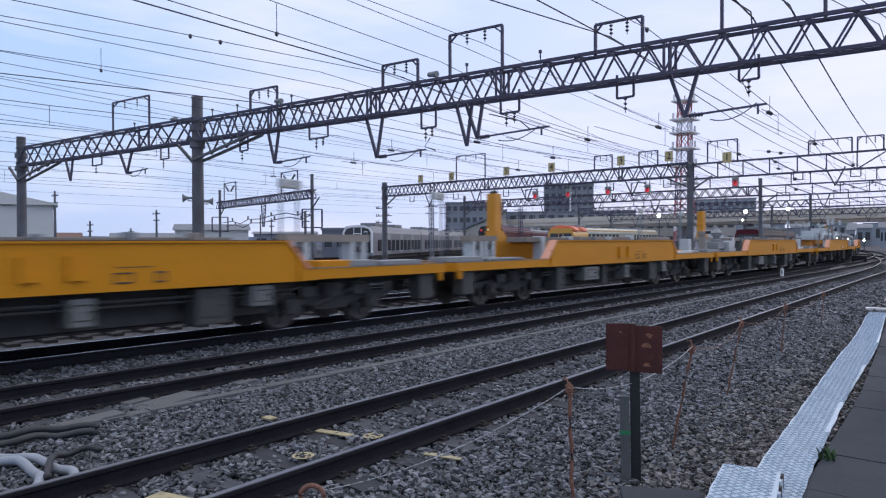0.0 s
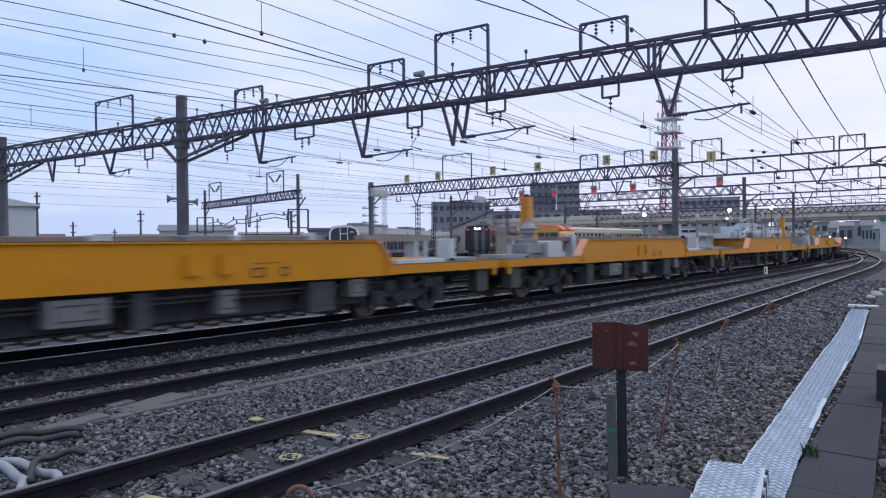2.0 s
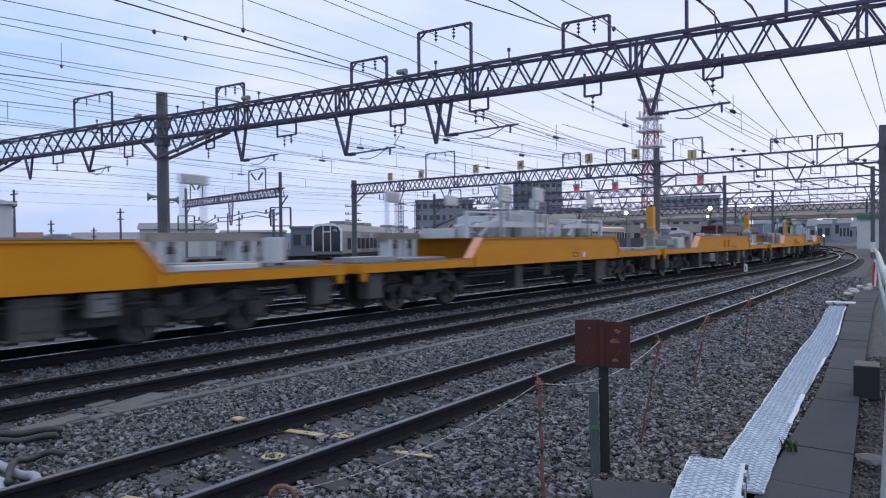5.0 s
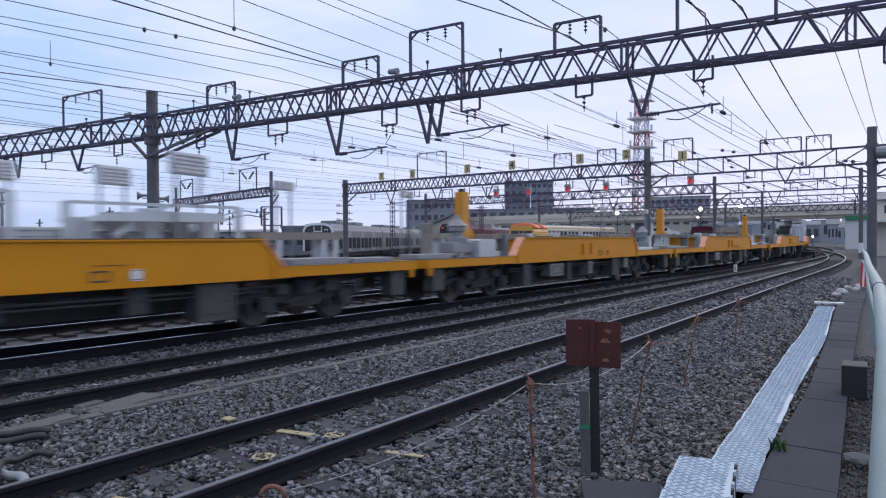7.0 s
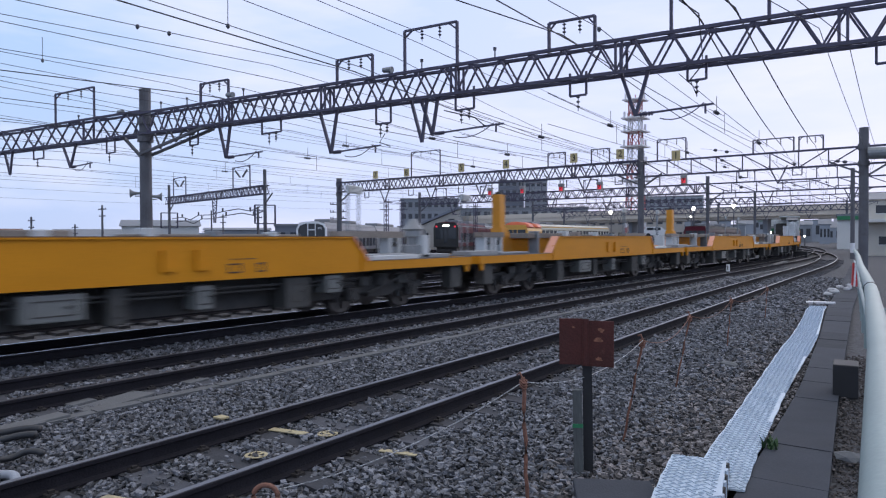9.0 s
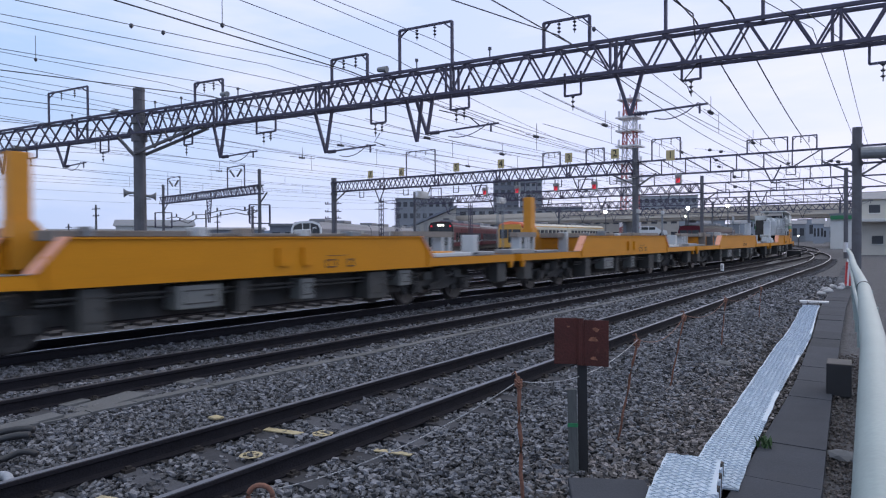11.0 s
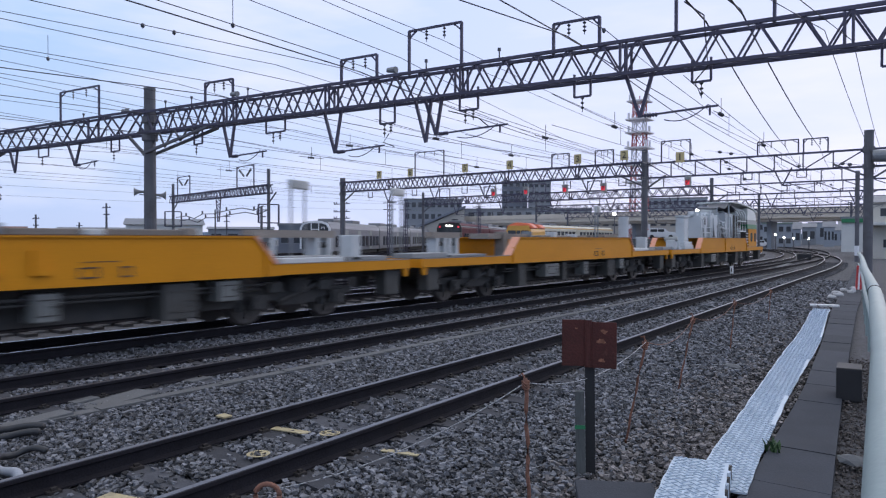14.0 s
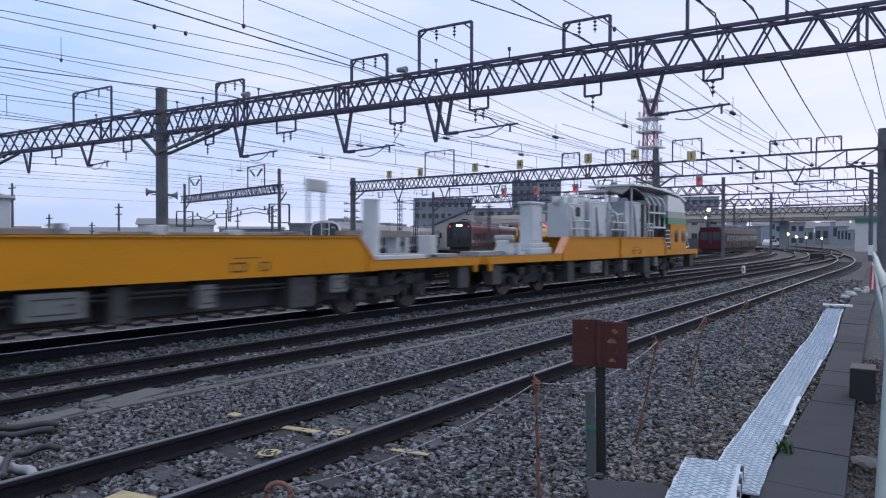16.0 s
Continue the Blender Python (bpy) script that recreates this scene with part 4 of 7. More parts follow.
def make_bogie(parent, y):
    b = empty("bogie", pose(0, y, 0))
    b.parent = parent
    bm = bmesh.new()
    for sx in (-1, 1):
        x0, x1 = (0.72, 0.86) if sx > 0 else (-0.86, -0.72)
        prism(bm, [(-1.55, 0.46), (-1.5, 0.62), (-0.7, 0.66), (-0.35, 0.60), (0.35, 0.60), (0.7, 0.66), (1.5, 0.62), (1.55, 0.46), (1.2, 0.50), (0.62, 0.46), (0.4, 0.34), (-0.4, 0.34), (-0.62, 0.46), (-1.2, 0.50)], "x", x0, x1)
        for yy in (-BASE / 2, BASE / 2):
            xs = 0.86 if sx > 0 else -1.0
            box(bm, xs, xs + 0.14, yy - 0.17, yy + 0.17, 0.30, 0.58, 0.03)
            tube(bm, [(sx * 0.98, yy, 0.43), (sx * 1.04, yy, 0.43)], 0.12, 12)
            for k in (-0.3, 0.3):
                tube(bm, [(sx * 0.80, yy + k, 0.28), (sx * 0.80, yy + k, 0.56)], 0.075, 10)
        tube(bm, [(sx * 0.80, 0, 0.58), (sx * 0.80, 0, 0.86)], 0.24, 14)
        tube(bm, [(sx * 0.93, -0.5, 0.42), (sx * 0.93, 0.5, 0.72)], 0.05, 8)
    box(bm, -0.75, 0.75, -0.3, 0.3, 0.42, 0.62)
    part("bogie_frame", bm, M["dark_under"], b, "grimy dark bogie frame")
    boxes("brake_cylinder", b, M["grey_box"], [(0.88, 1.02, yy - 0.16, yy + 0.16, 0.60, 0.80) for yy in (-0.62, 0.62)], 0.02)
    for yy in (-BASE / 2, BASE / 2):
        bm = bmesh.new()
        for sx in (-1, 1):
            tube(bm, [(sx * 0.495, 0, 0), (sx * 0.515, 0, 0), (sx * 0.52, 0, 0), (sx * 0.61, 0, 0), (sx * 0.625, 0, 0)], [0.455, 0.455, WHEEL_R, WHEEL_R - 0.006, WHEEL_R - 0.03], 28)
            tube(bm, [(sx * 0.625, 0, 0), (sx * 0.63, 0, 0)], [0.33, 0.30], 20)
            for k in range(4):
                a = k * math.pi / 2
                bar(bm, (sx * 0.633, 0.12 * math.cos(a), 0.12 * math.sin(a)), (sx * 0.633, 0.31 * math.cos(a), 0.31 * math.sin(a)), 0.05)
        tube(bm, [(-0.95, 0, 0), (0.95, 0, 0)], 0.08, 10)
        w = part("wheelset", bm, M["wheel"], b, "worn steel wheels on their axle")
        w.matrix_basis = pose(0, yy, WHEEL_R)
    return b


def flood_panel(parent, x, y, z, w=0.85, h=0.30, louvre=True, legs=True, low=DECK, name="flood_panel"):
    """A lamp panel on two slim posts, facing along and across the train."""
    bm = bmesh.new()
    box(bm, x - 0.05, x + 0.05, y - w / 2, y + w / 2, z - h / 2, z + h / 2, 0.01)
    if louvre:
        for k in range(5):
            zz = z - h / 2 + 0.03 + k * (h - 0.05) / 4.6
            box(bm, x + 0.05, x + 0.075, y - w / 2 + 0.02, y + w / 2 - 0.02, zz, zz + 0.022)
    p = part(name, bm, M["lamp_panel"], parent, "pale grey louvred panel on slim posts")
    if legs:
        for k in (-0.27, 0.27):
            bm = bmesh.new()
            tube(bm, [(x - 0.02, y + k, low), (x - 0.02, y + k, z - h / 2)], 0.026, 8)
            part("panel_post", bm, M["grey_steel"], p)
    p.matrix_basis = Matrix.Translation((x, y, 0)) @ Matrix.Rotation(radians(14), 4, "Z") @ Matrix.Translation((-x, -y, 0))
    return p


def rail_guide(parent, y0, y1, x, z, mat="weathered"):
    """A trough on stands that guides the long rails over the deck."""
    bm = bmesh.new()
    prism(bm, [(x - 0.16, z), (x + 0.16, z), (x + 0.16, z + 0.16), (x + 0.11, z + 0.16), (x + 0.11, z + 0.05), (x - 0.11, z + 0.05), (x - 0.11, z + 0.16), (x - 0.16, z + 0.16)], "y", y0, y1)
    g = part("rail_guide", bm, M[mat], parent, "weathered brown-grey rail guide beam")
    for yy in (y0 + 0.35, y1 - 0.35):
        for k in (-0.17, 0.17):
            bm = bmesh.new()
            prism(bm, [(yy + k - 0.11, DECK), (yy + k + 0.11, DECK), (yy + k + 0.10, DECK + 0.05), (yy + k + 0.065, DECK + 0.07), (yy + k + 0.055, z), (yy + k - 0.055, z), (yy + k - 0.065, DECK + 0.07), (yy + k - 0.10, DECK + 0.05)], "x", x - 0.17, x + 0.17)
            st = part("guide_stand", bm, M["lamp_panel"], g, "pale grey roller stand")
        bm = bmesh.new()
        tube(bm, [(x + 0.05, yy - 0.115, z - 0.16), (x + 0.05, yy + 0.115, z - 0.16)], 0.07, 10)
        part("roller", bm, M["dark_under"], g, "dark guide roller")
    return g


def lifting_post(parent, y=-3.68, x=-0.93, gusset=False):
    """The tall yellow column with a gusseted foot and a black cap."""
    bm = bmesh.new()
    box(bm, x - 0.15, x + 0.15, y - 0.17, y + 0.17, 1.80, 3.06, 0.02)
    p = part("lifting_post", bm, M["post"], parent, "tall yellow box-section column")
    bm = bmesh.new()
    prism(bm, [(y - 0.20, DECK + 0.004), (y + 0.50, DECK + 0.004), (y + 0.48, 1.60), (y + 0.17, 1.95), (y - 0.17, 1.95), (y - 0.19, 1.60)], "x", x - 0.2, x + 0.22)
    if gusset:
        prism(bm, [(y - 0.95, DECK + 0.003), (y - 0.31, DECK + 0.003), (y - 0.27, 1.60)], "x", x - 0.05, x + 0.05)
    part("post_foot", bm, M["post"], p)
    bm = bmesh.new()
    tube(bm, [(x, y, 3.05), (x, y, 3.10), (x, y, 3.16)], [0.11, 0.11, 0.08], 12)
    part("post_cap", bm, M["black"], p, "black cap")


def make_wagon():
    car = empty("rail_wagon", None, "yellow rail-carrying works wagon on two grimy bogies", "railway wagon", "wagons of the works train")
    for sx in (-1, 1):
        bm = bmesh.new()
        x0, x1 = (SIDE - 0.10, SIDE) if sx > 0 else (-FAR_SIDE, -FAR_SIDE + 0.10)
        prism(bm, beam_outline(), "x", x0, x1)
        # flanges along the top edge and upright ribs
        for yy in (-4.25, 4.25):
            xa = x1 if sx > 0 else x0
            box(bm, min(xa, xa + sx * 0.03), max(xa, xa + sx * 0.03), yy - 0.04, yy + 0.04, 0.97, 1.40)
        xa, xb = (x0 - 0.10, x1 + 0.035) if sx > 0 else (x0 - 0.035, x1 + 0.10)
        box(bm, xa, xb, -3.97, 3.97, TOP - 0.025, TOP + 0.004)
        sb = part("side_beam", bm, M["yellow"], car, "yellow cranked side beam")
        bm = bmesh.new()
        box(bm, xa - 0.004, xb + 0.004, -3.95, 3.95, TOP + 0.006, TOP + 0.018)
        part("top_flange", bm, M["rust_edge"], sb, "rust-brown top flange")
        for s in (-1, 1):
            bm = bmesh.new()
            q = [(s * 4.47, DECK + 0.012), (s * 4.41, DECK + 0.012), (s * 3.955, TOP + 0.014), (s * 4.0, TOP + 0.014)]
            prism(bm, q if s > 0 else q[::-1], "x", xa - 0.004, xb + 0.004)
            part("sloped_flange", bm, M["pink"], sb, "faded pinkish edge flange")
        if sx > 0:
            for yy, w in ((-0.60, 0.14), (-0.05, 0.09)):
                bm = bmesh.new()
                for a in ((yy - w, yy + w, 1.05, 1.07), (yy - w, yy + w, 1.19, 1.21), (yy - w, yy - w + 0.02, 1.05, 1.21), (yy + w - 0.02, yy + w, 1.05, 1.21)):
                    box(bm, SIDE, SIDE + 0.012, a[0] + 1.7, a[1] + 1.7, a[2], a[3])
                part("label_frame", bm, M["dark_under"], sb, "thin dark label frame")
            bm = bmesh.new()
            box(bm, SIDE, SIDE + 0.006, 1.0, 1.55, 1.28, 1.29)
            part("lettering_bar", bm, M["dark_under"], sb)
            for yy in (-0.2, 0.4):
                bm = bmesh.new()
                prism(bm, [(yy - 0.06, 1.12), (yy + 0.18, 1.12), (yy + 0.18, 1.18), (yy + 0.06, 1.20), (yy + 0.05, 1.46), (yy - 0.06, 1.46)], "x", SIDE, SIDE + 0.06)
                part("lashing_hook", bm, M["yellow"], sb)
    boxes("deck", car, M["dark_under"], [(-1.3, 1.3, -HALF, -4.45, DECK - 0.06, DECK - 0.008), (-1.3, 1.3, 4.45, HALF, DECK - 0.06, DECK - 0.008), (-1.3, 1.3, -4.3, 4.3, 1.0, 1.06), (-1.3, -1.2, -HALF, HALF, 1.0, 1.05), (1.2, 1.3, -HALF, HALF, 1.0, 1.05)], 0, "dark grimy deck")
    boxes("end_sill", car, M["yellow"], [(-1.4, 1.4, -HALF - 0.03, -HALF, 0.95, DECK), (-1.4, 1.4, HALF, HALF + 0.03, 0.95, DECK)])
    for y0, y1 in ((-HALF, -4.48), (4.48, HALF)):
        boxes("deck_edge", car, M["weathered"], [(SIDE - 0.08, SIDE + 0.008, y0, y1, DECK + 0.004, DECK + 0.018)], 0, "worn rusty deck edge")
    for s in (-1, 1):
        bm = bmesh.new()
        bar(bm, (0, s * HALF, 0.82), (0, s * (HALF + 0.235), 0.82), 0.26, 0.30)
        part("coupler", bm, M["dark_under"], car, "dark automatic coupler")
        bm = bmesh.new()
        tube(bm, [(0.45, s * HALF, 0.85), (0.5, s * (HALF + 0.1), 0.55), (0.45, s * (HALF + 0.23), 0.5)], 0.03, 6)
        part("brake_hose", bm, M["black"], car)
        boxes("end_guard", car, M["grey_box"], [(1.0, 1.30, s * 7.72 - 0.22, s * 7.72 + 0.22, 0.40, 0.94), (-1.30, -1.0, s * 7.72 - 0.22, s * 7.72 + 0.22, 0.40, 0.94)], 0.02, "dusty grey end guard plate")
        make_bogie(car, s * BOGIE)
        for sx in (-1.34, 1.34):
            bm = bmesh.new()
            q = [(s * 8.2, 0.95), (s * 8.02, 0.95), (s * 8.08, 0.78), (s * 8.16, 0.78)]
            prism(bm, q if s < 0 else q[::-1], "x", sx - 0.04, sx + 0.04)
            part("end_bracket", bm, M["yellow"], car, "worn yellow end bracket")
    bm = bmesh.new()
    for sx in (-1, 1):
        box(bm, sx * 0.5 - 0.08, sx * 0.5 + 0.08, -HALF, HALF, 0.78, 1.0)
    box(bm, -0.35, 0.35, -3.6, 3.6, 0.42, 0.7)
    part("centre_sill", bm, M["dark_under"], car)
    return car


def under_gear(car, style):
    """Equipment boxes below the middle of a wagon."""
    sets = {
        "boxes": (("grey_box", (0.85, 1.3, -3.78, -3.36, 0.28, 0.92)), ("pale_box", (0.95, 1.32, -2.25, -1.4, 0.48, 0.87)), ("grey_box", (0.9, 1.25, -1.02, -0.74, 0.34, 0.90)),
                  ("pale_box", (0.95, 1.3, 0.40, 0.74, 0.46, 0.86)), ("grey_box", (0.85, 1.3, 2.3, 2.9, 0.32, 0.90)), ("pale_box", (0.95, 1.32, 3.3, 3.72, 0.55, 0.90))),
        "open": (("grey_box", (0.9, 1.25, -2.15, -1.75, 0.28, 0.92)), ("dark_under", (0.8, 1.2, -0.5, -0.1, 0.55, 0.92)), ("dark_under", (0.8, 1.2, 1.6, 1.95, 0.5, 0.92)), ("grey_box", (0.85, 1.3, 2.75, 3.5, 0.28, 0.92))),
    }
    for mat, d in sets[style]:
        b = boxes("equipment_box", car, M[mat], [d], 0.02, "pale equipment box" if mat == "pale_box" else "dusty equipment box")
        x = d[1]
        bm = bmesh.new()
        cy, cz, w, h = (d[2] + d[3]) / 2, (d[4] + d[5]) / 2, (d[3] - d[2]) * 0.36, (d[5] - d[4]) * 0.3
        for q in ((cy - w, cy + w, cz + h - 0.02, cz + h), (cy - w, cy + w, cz - h, cz - h + 0.02), (cy - w, cy - w + 0.02, cz - h, cz + h), (cy + w - 0.02, cy + w, cz - h, cz + h)):
            box(bm, x, x + 0.01, *q)
        box(bm, x, x + 0.03, cy + w * 0.5, cy + w * 0.5 + 0.08, cz, cz + 0.03)
        part("cover_edge", bm, M["dark_under"], b)
    if style != "open":
        boxes("skirt_frame", car, M["dark_under"], [(0.3, 0.8, -4.2, 4.2, 0.36, 0.92), (-1.3, -0.4, -4.2, 4.2, 0.36, 0.92)], 0, "dark underframe equipment")
    bm = bmesh.new()
    tube(bm, [(1.15, -4.3, 0.78), (1.15, 4.3, 0.78)], 0.025, 6)
    tube(bm, [(1.1, -4.3, 0.70), (1.1, 4.3, 0.70)], 0.02, 6)
    part("brake_pipe", bm, M["dark_under"], car)


def handrail(parent, y0, y1, x, z, h=0.55, posts=3, mat="white_machine"):
    bm = bmesh.new()
    for zz in (z + h, z + h * 0.5):
        tube(bm, [(x, y0, zz), (x, y1, zz)], 0.02, 6)
    for k in range(posts):
        yy = y0 + (y1 - y0) * k / (posts - 1)
        tube(bm, [(x, yy, z), (x, yy, z + h)], 0.022, 6)
    part("handrail", bm, M[mat], parent, "white tubular handrail")


def machine_block(car, dims, name="machine_cabinet", mat="white_machine", doors=1):
    b = boxes(name, car, M[mat], [dims], 0.02, "white machine cabinet")
    bm = bmesh.new()
    x = dims[1]
    w = (dims[3] - dims[2]) / max(doors, 1)
    for k in range(doors):
        c0, c1 = dims[2] + k * w + 0.04, dims[2] + (k + 1) * w - 0.04
        for q in ((c0, c1, dims[5] - 0.06, dims[5] - 0.045), (c0, c1, dims[4] + 0.05, dims[4] + 0.065), (c0, c0 + 0.012, dims[4] + 0.05, dims[5] - 0.05), (c1 - 0.012, c1, dims[4] + 0.05, dims[5] - 0.05)):
            box(bm, x, x + 0.006, *q)
        box(bm, x, x + 0.03, c1 - 0.09, c1 - 0.06, (dims[4] + dims[5]) / 2 - 0.06, (dims[4] + dims[5]) / 2 + 0.06)
    part("door_edge", bm, M["cab_grey"], b)
    return b


base = make_wagon()
CARS = [base] + [copy_thing(base, Matrix.Identity(4)) for _ in range(8)]


def dress(i, car):
    """What sets one wagon of the train apart from the next."""
    under_gear(car, "open" if i == 3 else "boxes")
    if i not in (0, 3, 7, 8):
        lifting_post(car, gusset=i == 1)
    # rail guides over both low decks
    rail_guide(car, 5.0, 7.3, -0.2, 1.64)
    if i != 8:
        rail_guide(car, -5.85, -4.6, -0.3, 1.64)
    boxes("deck_plank", car, M["horn"], [(0.25, 0.95, 5.0, 6.55, DECK, DECK + 0.12), (0.35, 0.9, 6.75, 8.0, DECK, DECK + 0.09), (0.3, 0.9, -8.0, -6.6, DECK, DECK + 0.12), (0.4, 0.8, -6.3, -4.7, DECK, DECK + 0.06)], 0.015, "low pale grey deck tray")
    # bearers for the long rails along the raised middle
    rng = random.Random(40 + i)
    cut = rng.uniform(-1.6, -0.2)
    if i not in (3, 8):
        boxes("rail_bearer", car, M["weathered"], [(-0.55, 0.15, -3.6, cut, TOP - 0.05, TOP + rng.uniform(0.09, 0.15)), (-0.5, 0.1, cut + rng.uniform(0.5, 1.1), 3.7, TOP - 0.05, TOP + rng.uniform(0.05, 0.13))], 0.02, "weathered bearer for long rails")
        for k in range(5):
            yy = -2.9 + k * 1.5 + rng.uniform(-0.3, 0.3)
            boxes("rail_clamp", car, M[rng.choice(("grey_steel", "weathered", "lamp_panel"))], [(-0.1, 0.25, yy, yy + rng.uniform(0.10, 0.3), 1.06, TOP + rng.uniform(0.10, 0.20))], 0.02)
    if i in (2, 4):
        bm = bmesh.new()
        prism(bm, [(-5.52, DECK), (-4.72, DECK), (-4.72, DECK + 0.44), (-4.8, DECK + 0.48), (-5.46, DECK + 0.48), (-5.52, DECK + 0.44)], "x", 0.5, 0.98)
        part("tool_chest", bm, M["lamp_panel"], car, "pale grey tool chest")
        boxes("chest_step", car, M["lamp_panel"], [(0.6, 0.95, -4.71, -4.46, DECK, DECK + 0.14)], 0.02)
    if i in (1, 2, 4, 5, 6, 7):
        boxes("pale_tray", car, M["lamp_panel"], [(1.0, 1.26, 4.7, 6.3, DECK, DECK + 0.10)], 0.015, "low pale metal tray")
        boxes("roller_bracket", car, M["lamp_panel"], [(0.5, 0.9, 6.9, 7.15, DECK, DECK + 0.55)], 0.02, "pale grey roller bracket")
    if i in (0, 1, 5):
        boxes("yellow_tray", car, M["yellow"], [(0.55, 1.1, 4.95, 5.7, DECK, DECK + 0.13)], 0.01, "low yellow tray")
    if i == 4:
        bm = bmesh.new()
        tube(bm, [(0.6, 6.9, DECK + z) for z in (0.0, 0.3, 0.32, 0.5, 0.52, 0.66, 0.7, 0.95)], [0.26, 0.26, 0.14, 0.14, 0.22, 0.22, 0.26, 0.07], 8)
        part("roller_tower", bm, M["horn"], car, "grey stepped roller tower")
    if i in (1, 2, 4, 5, 6):
        # one lamp panel over each low deck, on the far edge
        flood_panel(car, -0.9, -5.67 if i > 4 else -6.3, 2.87, 0.66, 0.20)
        flood_panel(car, -0.9, 6.97 if i > 4 else 6.37, 2.86, 0.70, 0.20)
    if i in (2, 4):
        # stepped roller tower and a weathered stand on the low deck
        boxes("tower_base", car, M["horn"], [(0.35, 0.85, -6.5, -5.6, DECK + 0.12, DECK + 0.40)], 0.03, "grey roller tower base")
        bm = bmesh.new()
        tube(bm, [(0.6, -6.02, DECK + 0.40), (0.6, -6.02, DECK + 0.52), (0.6, -6.02, DECK + 0.54), (0.6, -6.02, DECK + 0.68), (0.6, -6.02, DECK + 0.70), (0.6, -6.02, DECK + 0.80), (0.6, -6.02, DECK + 0.83), (0.6, -6.02, DECK + 1.0), (0.6, -6.02, DECK + 1.12)], [0.30, 0.30, 0.16, 0.16, 0.24, 0.24, 0.28, 0.10, 0.06], 8)
        part("roller_tower", bm, M["horn"], car, "grey stepped roller tower")
        boxes("weathered_stand", car, M["weathered"], [(0.15, 0.42, -7.0, -6.82, DECK, DECK + 0.90)], 0.03, "weathered upright stand")
    if i == 0:
        flood_panel(car, -0.9, 5.75, 2.90, 0.70, 0.20)
    if i == 3:
        for a, dd in (((-0.2, 0.7, -0.95, -0.1, TOP, 2.46), 1), ((-0.5, 0.6, -2.45, -1.35, TOP, 2.28), 2), ((-0.6, 0.5, -3.9, -2.6, TOP, 1.92), 2), ((-0.4, 0.6, 0.1, 1.0, TOP, 1.86), 1), ((-0.3, 0.5, 1.5, 2.7, TOP, 1.95), 2), ((-0.3, 0.4, 2.85, 3.6, TOP, 1.8), 1)):
            machine_block(car, a, doors=dd)
        for y0, y1, z in ((-4.0, 0.1, 2.34), (0.85, 3.8, 2.22)):
            bm = bmesh.new()
            bar(bm, (0.95, y0, z), (0.95, y1, z), 0.05, 0.05)
            for yy in (y0, y1):
                bar(bm, (0.95, yy, TOP), (0.95, yy, z), 0.10)
            part("machine_frame", bm, M["white_machine"], car, "white rail-handling frame")
            bm = bmesh.new()
            prism(bm, [(y0 + 0.3, TOP + 0.28), (y1 - 0.3, TOP + 0.30), (y1 - 0.35, TOP + 0.44), (y0 + 1.3, TOP + 0.46), (y0 + 0.4, TOP + 0.38)], "x", 0.93, 1.05)
            part("rail_arm", bm, M["white_machine"], car, "white rail-handling arm")
        bm = bmesh.new()
        bar(bm, (0.6, -2.35, 2.28), (0.6, -2.35, 2.66), 0.05)
        bar(bm, (0.6, -1.4, 2.28), (0.6, -1.4, 2.66), 0.05)
        bar(bm, (0.6, -2.38, 2.66), (0.6, -1.37, 2.66), 0.06)
        tube(bm, [(0.6, -2.3, 2.6), (0.6, -2.1, 2.6)], 0.09, 10)
        part("cage_frame", bm, M["white_machine"], car)
        # large panels along the near edge, small ones along the far edge
        for y, z, w, h in ((-2.42, 2.86, 0.92, 0.46), (-0.64, 2.90, 0.84, 0.40), (2.73, 2.90, 0.80, 0.36)):
            flood_panel(car, 1.1, y, z, w, h, True, True, TOP)
        for y, z, w, h in ((-4.75, 2.76, 0.72, 0.28), (-2.21, 2.76, 0.72, 0.30), (0.55, 2.79, 0.72, 0.32), (2.49, 2.82, 0.70, 0.34), (6.37, 2.86, 0.66, 0.20)):
            flood_panel(car, -0.9, y, z, w, h, True, True, TOP if abs(y) < 3.9 else DECK)
        for y0, y1 in ((-3.95, 0.0), (0.95, 3.7)):
            for zz in (TOP + 0.14, TOP + 0.30):
                bm = bmesh.new()
                tube(bm, [(0.5, y0, zz), (0.5, y1, zz)], 0.03, 6)
                part("rail_roller", bm, M["lamp_panel"], car, "pale long roller")
            for k in range(5):
                yy = y0 + 0.3 + k * (y1 - y0 - 0.6) / 4
                boxes("roller_block", car, M["horn" if k % 2 else "white_machine"], [(0.35, 0.7, yy - 0.14, yy + 0.14, TOP, TOP + 0.36 + 0.08 * (k % 3))], 0.03, "pale roller block")
            bm = bmesh.new()
            bar(bm, (0.9, y0 + 0.6, TOP + 0.05), (0.9, y0 + 1.5, TOP + 0.55), 0.08)
            part("brace", bm, M["white_machine"], car)
    if i == 3:
        boxes("data_plate", car, M["white_paint"], [(SIDE + 0.002, SIDE + 0.012, 1.56, 1.74, 1.04, 1.22)], 0, "white data plate")
    if i in (3, 7):
        for o in [o for o in car.children_recursive if o.name.startswith("lashing_hook")]:
            bpy.data.objects.remove(o)
    if i == 7:
        bm = bmesh.new()
        tube(bm, [(0.75, 5.0, DECK), (0.75, 5.0, 2.44)], 0.19, 16)
        tube(bm, [(0.75, 5.0, 2.44), (0.75, 5.0, 2.48)], 0.205, 16)
        part("pale_column", bm, M["white_machine"], car, "pale cylindrical column")
        flood_panel(car, 0.1, 4.0, 2.75, 0.7, 0.26, True, True, TOP)
        flood_panel(car, -0.9, -6.49, 2.87, 0.70, 0.20)
